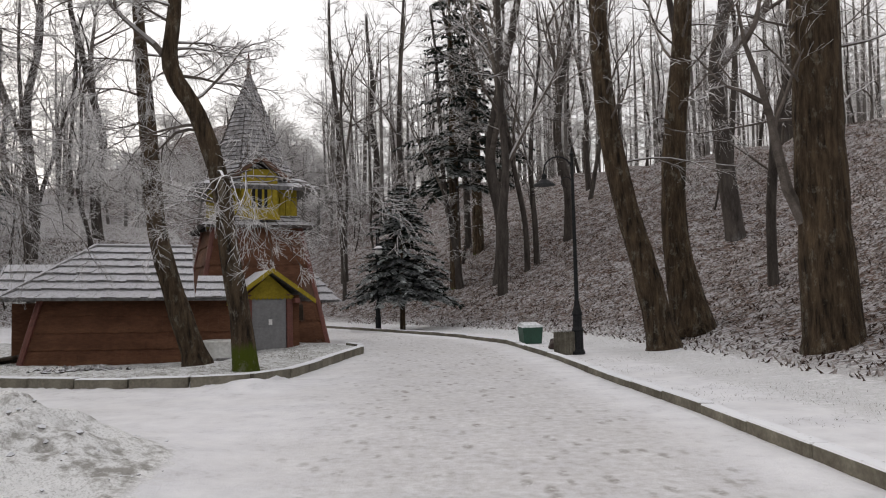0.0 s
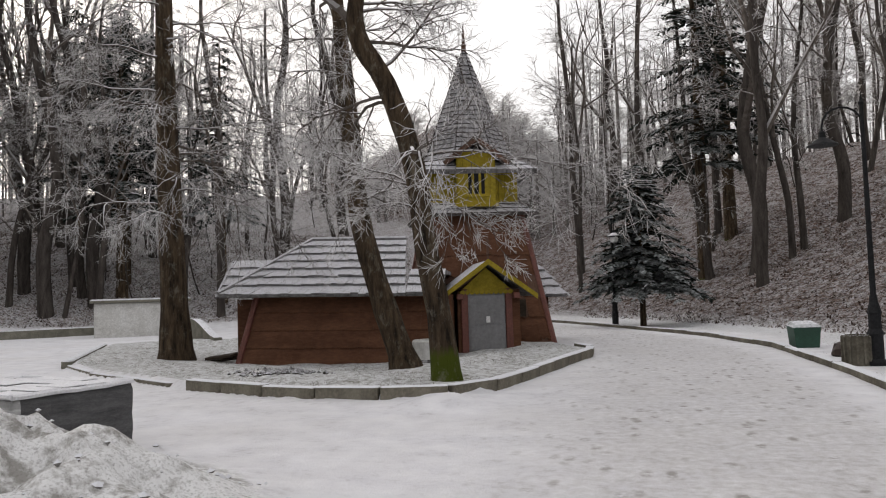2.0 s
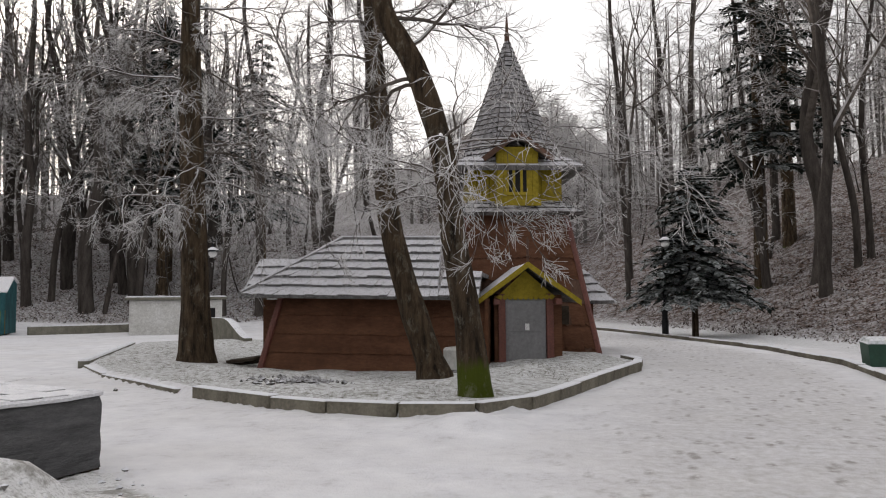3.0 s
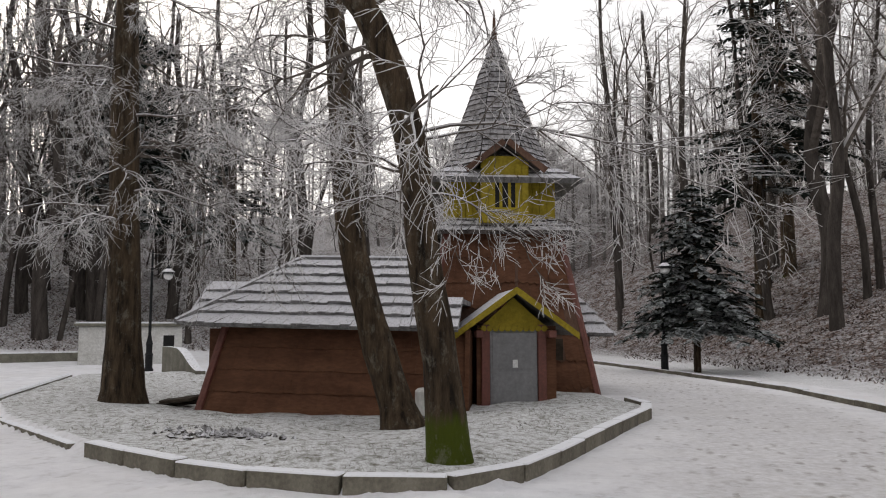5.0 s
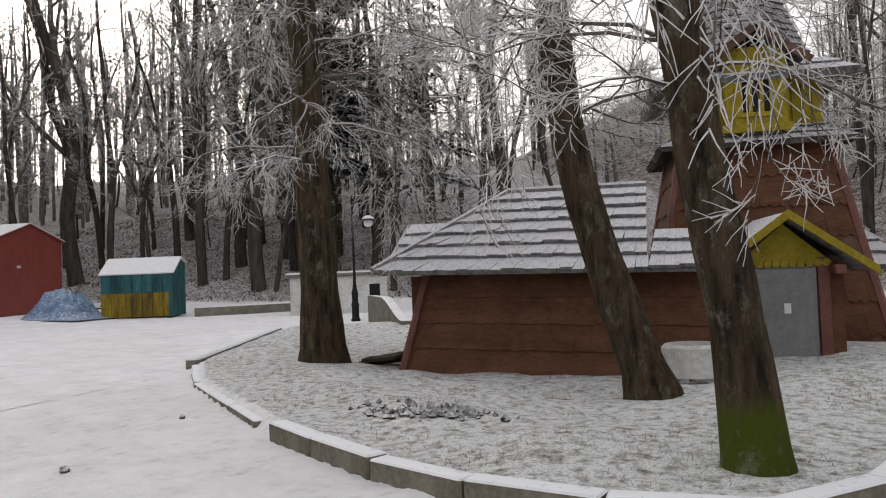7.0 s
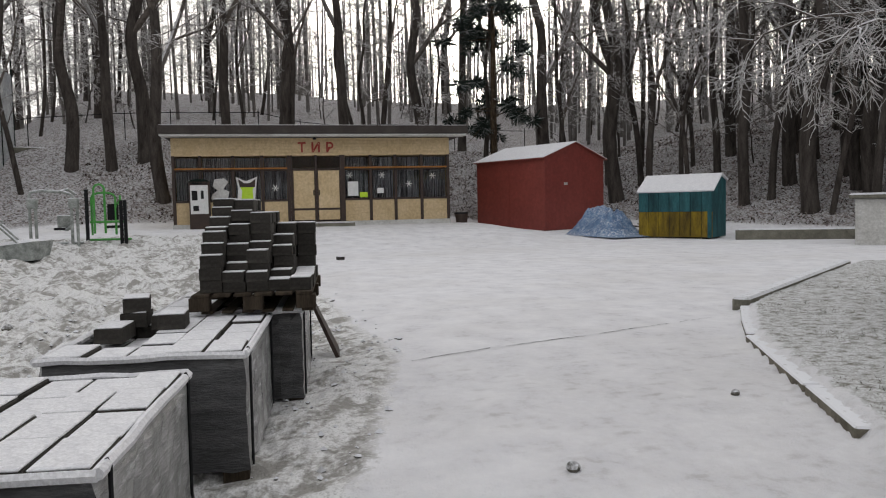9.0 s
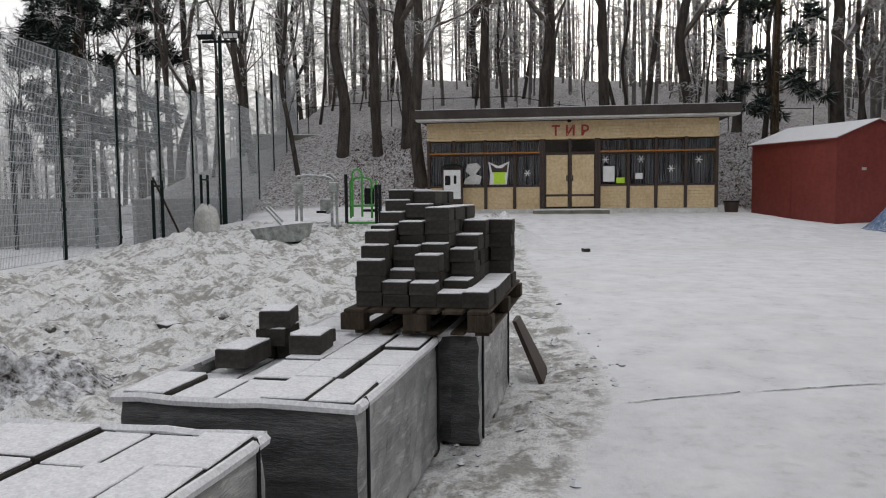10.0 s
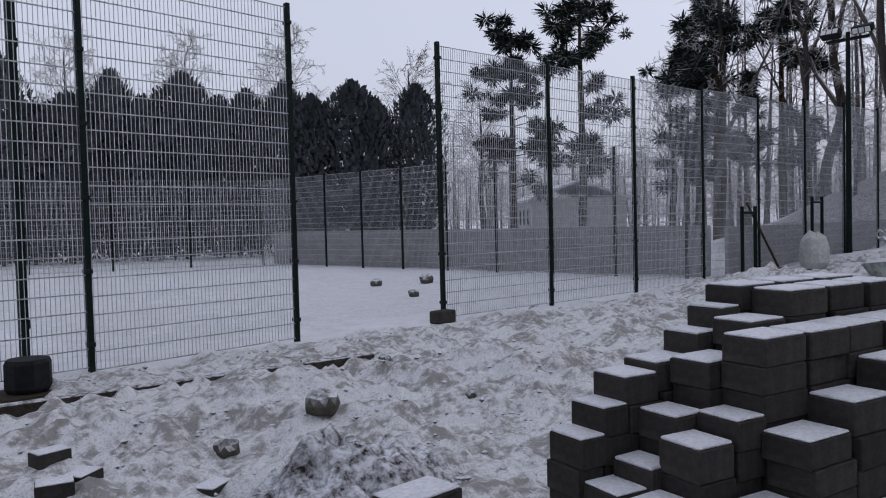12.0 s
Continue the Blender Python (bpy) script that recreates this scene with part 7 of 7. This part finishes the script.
g = pipes("exercise_machine", [("arch", arc(-0.3, 0.02, 0.35, 1.85)), ("arch", arc(-0.42, 0.3, 0.3, 1.6, 0.12)), ("handle", [(0.3, 0.1, 1.15), (0.42, 0.2, 1.35), (0.4, 0.25, 1.5)]), ("handle", [(-0.3, 0, 1.2), (-0.42, 0.2, 1.4), (-0.4, 0.22, 1.55)]), ("crossbar", [(-0.45, 0.05, 0.7), (0.6, 0.05, 0.7)]), ("foot_bar", [(-0.6, 0.25, 0.15), (0.7, 0.25, 0.15)])], 0.034, M_GREENGYM, "bright green outdoor exercise machine between dark posts", "exercise machine", pose(-30.0, 7.9, gz(-30.0, 7.9), 0, 0, 75))
for x, z in ((-0.52, 1.7), (0.5, 1.35), (0.62, 1.35)):
    part("post", Shape().tube([(x, 0, -0.05), (x, 0, z)], 0.055, 10), M_IRON, g, "dark steel post")
part("seat", Shape().box(-0.05, 0.2, 0.5, 0.35, 0.55, 0.58, b=0.02), M_PAD, g, "black seat pad")
part("backrest", Shape().box(0.05, 0.1, 0.75, 0.38, 0.16, 1.25, b=0.02), M_PAD, g, "black back pad")
# mortar trough with tools thrown over it
w = thing("mortar_trough", "frosted mortar trough with levers lying across it", "trough", pose(-26.9, 6.1, gz(-26.9, 6.1) - 0.05, 0, -4, 65))
part("tray", Shape().hull8([(-0.6, -0.3, 0.0), (0.6, -0.3, 0.0), (0.6, 0.3, 0.0), (-0.6, 0.3, 0.0)], [(-0.85, -0.42, 0.42), (0.72, -0.42, 0.48), (0.72, 0.42, 0.48), (-0.85, 0.42, 0.42)]), M_RIMEDSTEEL, w, "frosted tray")
part("snow", Shape().hull8([(-0.82, -0.4, 0.425), (0.7, -0.4, 0.485), (0.7, 0.4, 0.485), (-0.82, 0.4, 0.425)], [(-0.5, -0.2, 0.52), (0.4, -0.2, 0.58), (0.4, 0.2, 0.55), (-0.5, 0.2, 0.54)]), M_SNOW, w)
for q in (-0.3, -0.12):
    part("lever", Shape().tube([(0.55, q, 0.1), (0.1, q - 0.05, 0.62), (-0.32, q, 1.0)], 0.04, 8), M_RIMEDSTEEL, w)
    part("ring", Shape().tube([(-0.38 + 0.09 * math.cos(a), q, 1.05 + 0.09 * math.sin(a)) for a in np.linspace(0, 6.283, 11)], 0.025, 6), M_RIMEDSTEEL, w)
sack(-28.6, 3.4, 0.95, 0.42, M_WHITEPAINT, "pale grey cloth sack propped against the fence", "sack", 9)
sack(-26.8, 3.3, 0.22, 0.4, M_BROWNFRAME, "dark crumpled sheet lying by the fence", "sheet", 10)
# stones in the dug ground
def stone(x, y, s, seed, lab="dark rough stone lying in the snow"):
    rr = random.Random(seed)
    bm = bmesh.new()
    bmesh.ops.create_icosphere(bm, subdivisions=2, radius=s)
    for v in bm.verts:
        v.co *= 1 + 0.35 * noise.noise(v.co * (2.2 / s) + Vector((seed * 3.1, 0, 0)))
        v.co.z *= 0.85
    sh = Shape().add([v.co for v in bm.verts], [[v.index for v in f.verts] for f in bm.faces])
    bm.free()
    single("stone", sh, M_FIELDSTONE, lab, "stone", pose(x, y, gz(x, y) + s * 0.45, 0, 0, rr.uniform(0, 360)), group="stones in the snow")


for i, (x, y, s) in enumerate(((-11.6, 6.5, 0.14), (-10.75, 6.52, 0.1), (-12.9, 6.9, 0.05), (-13.4, 5.0, 0.07), (-18.3, 2.9, 0.12), (-20.2, -4.2, 0.16), (-21.4, -3.6, 0.2), (-22.2, -4.6, 0.14), (-14.2, 8.2, 0.06), (-11.3, 8.9, 0.06), (-12.3, 9.6, 0.05), (-18.8, -1.0, 0.12), (-7.6, 11.9, 0.035), (-8.5, 13.6, 0.03))):
    stone(x, y, s, i + 1)
# turned-over mound of dark soil near the path
mx, my = -10.95, 7.72
n = 26
X, Y = np.meshgrid(np.linspace(-0.75, 0.75, n), np.linspace(-0.55, 0.55, n))
Hm = 0.24 * np.exp(-(X / 0.5) ** 2 - (Y / 0.36) ** 2) * (1 + 1.3 * waves(X, Y, 3.2, 61, 4)) - 0.1 * np.exp(-((X + 0.1) / 0.16) ** 2 - ((Y - 0.05) / 0.12) ** 2)
Zm = height(mx + X, my + Y) + Hm - 0.02
single("soil_mound", Shape().add(np.stack([X, Y, Zm], -1).reshape(-1, 3), [(i * n + j, i * n + j + 1, (i + 1) * n + j + 1, (i + 1) * n + j) for i in range(n - 1) for j in range(n - 1)]), M_SOILDARK, "small mound of dark dug soil half under snow", "mound", pose(mx, my, 0), smooth=True)
# wall along the path above the bank
single("path_wall", Shape().box(-2.5, 0, -1.2, 12, 0.3, 0.35, b=0.03), M_STONE, "low concrete wall along the upper path", "wall", pose(-45.6, 3.0, 4.15, 0, 1.2, 95), kind="structure")
k = thing("path_railing", "thin steel railing along the upper path", "railing")
for i in range(14):
    y = 1 + 2.2 * i
    part("post", Shape().tube([(-46.6 + 0.02 * i, y, gz(-46.6, y)), (-46.6 + 0.02 * i, y, gz(-46.6, y) + 1.5)], 0.025, 5), M_IRON, k)
part("rail", Shape().tube([(-46.6, 1 + 2.2 * i, gz(-46.6, 1 + 2.2 * i) + 1.35) for i in range(14)], 0.02, 5), M_IRON, k)
# the cracked line across the plaza and trodden prints
rr = random.Random(19)
pts = [(-10.55 - 0.035 * i - 0.03 * rr.random(), 11.95 + 0.16 * i) for i in range(24)]
cr = Shape()
for i, (p, q) in enumerate(zip(pts, pts[1:])):
    if i % 7 == 5:
        continue
    w = rr.uniform(0.006, 0.014)
    cr.add([(p[0] - w, p[1], gz(*p) + 0.004), (p[0] + w, p[1], gz(*p) + 0.004), (q[0] + w, q[1], gz(*q) + 0.004), (q[0] - w, q[1], gz(*q) + 0.004)], [(0, 1, 2, 3)])
single("paving_crack", cr, M_SOILDARK, "dark crack across the snowy paving", "crack", kind="structure")

# dark frozen clods turned up on the bed, and frosted grass over it
rb = random.Random(14)
bed_clods = Shape()
for i in range(150):
    x, y = rb.gauss(-5.95, 0.3), rb.gauss(14.05, 0.13)
    q, z, a = rb.uniform(0.015, 0.045), gz(x, y), rb.uniform(0, 6.283)
    ring = [(x + q * rb.uniform(0.7, 1.4) * math.cos(a + k * 1.257), y + q * rb.uniform(0.7, 1.4) * math.sin(a + k * 1.257), z + q * rb.uniform(0, 0.6)) for k in range(5)]
    bed_clods.add(ring + [(x, y, z + q * rb.uniform(0.9, 1.7)), (x, y, z - q)], [(k, (k + 1) % 5, 5) for k in range(5)] + [((k + 1) % 5, k, 6) for k in range(5)])
single("bed_clods", bed_clods, M_SOILDARK, "dark frozen clods dug up on the snowy bed", "clods", kind="stuff")


def grass(name, label, xs, ys, keep, size, material, seed, wide=0.1):
    """Short bent blades strewn where keep holds."""
    g = np.random.RandomState(seed)
    ok = keep(xs, ys)
    xs, ys = xs[ok], ys[ok]
    zs, n = height(xs, ys), len(xs)
    a, h = g.uniform(0, 6.283, n), size * g.uniform(0.4, 1.3, n)
    b, lean = g.uniform(0, 6.283, n), g.uniform(0.3, 1.4, n)
    w = size * wide
    p = np.stack([xs, ys, zs - 0.004], 1)
    side = np.stack([np.cos(a) * w, np.sin(a) * w, 0 * a], 1)
    tip = np.stack([np.cos(b) * h * lean, np.sin(b) * h * lean, h], 1)
    v = np.stack([p - side, p + side, p + tip], 1).reshape(-1, 3)
    me = bpy.data.meshes.new(name)
    me.from_pydata(v.tolist(), [], np.arange(3 * n).reshape(-1, 3).tolist())
    me.materials.append(material)
    tagged(new(name, me), label, "grass", kind="stuff")


M_DRYGRASS = surface("dry_frosted_grass", (0.09, 0.08, 0.055), (0.42, 0.41, 0.37), 9, 0.9, bumps=0, spread=0.1)
M_LEAF = surface("brown_fallen_leaves", (0.05, 0.03, 0.021), (0.34, 0.3, 0.28), 2.5, 0.9, bumps=0, spread=0.04)
gr = np.random.RandomState(6)
grass("bed_grass", "short dry grass poking through frost on the bed", gr.uniform(-13, -2, 26000), gr.uniform(12.4, 20, 26000), lambda x, y: (bed_depth(x, y) > 0.12) & (waves(x, y, 1.6, 71, 3) > -0.02 + 0.3 * gr.rand(len(x))), 0.035, M_DRYGRASS, 1)
grass("verge_grass", "dry frosted grass along the road verge", gr.uniform(1.9, 9, 26000), gr.uniform(5, 28, 26000), lambda x, y: (right_of_road(x, y) > 0.15) & (waves(x, y, 1.2, 73, 3) > -0.1 + 0.3 * gr.rand(len(x))), 0.028, M_DRYGRASS, 2)
grass("slope_litter", "fallen leaves and stalks, some white with frost", gr.uniform(-4, 22, 60000), gr.uniform(8, 45, 60000), lambda x, y: right_of_road(x, y) > 2.5, 0.07, M_LEAF, 3, 0.4)
grass("bank_litter", "fallen leaves and stalks, some white with frost", gr.uniform(-46, -14, 60000), gr.uniform(6, 50, 60000), lambda x, y: west_bank(x, y) > 0.4, 0.1, M_LEAF, 4, 0.4)

# loose frozen clods over the dug ground
rc = random.Random(77)
clods = Shape()
rn = np.random.RandomState(77)
cx, cy = rn.uniform(-16, -2.4, 9000), rn.uniform(3.2, 12.6, 9000)
keep = (rn.rand(9000) < dig_zone(cx, cy)) & (rn.rand(9000) < 0.25 + 0.75 * np.sin(cx * 1.7 + cy * 2.3) ** 2)
cx, cy = cx[keep][:2600], cy[keep][:2600]
for x, y, zc in zip(cx.tolist(), cy.tolist(), height(cx, cy).tolist()):
    q = 0.008 + 0.026 * rc.random() ** 3
    z = zc + q * 0.3
    a = rc.uniform(0, 6.283)
    ring = [(x + q * rc.uniform(0.7, 1.3) * math.cos(a + i * 1.257), y + q * rc.uniform(0.7, 1.3) * math.sin(a + i * 1.257), z + q * rc.uniform(-0.25, 0.25)) for i in range(5)]
    clods.add(ring + [(x, y, z + q * rc.uniform(0.5, 0.95)), (x, y, z - q)], [(i, (i + 1) % 5, 5) for i in range(5)] + [((i + 1) % 5, i, 6) for i in range(5)])
single("loose_clods", clods, M_CLOD, "loose frosted clods strewn over dug ground", "clods", kind="stuff")
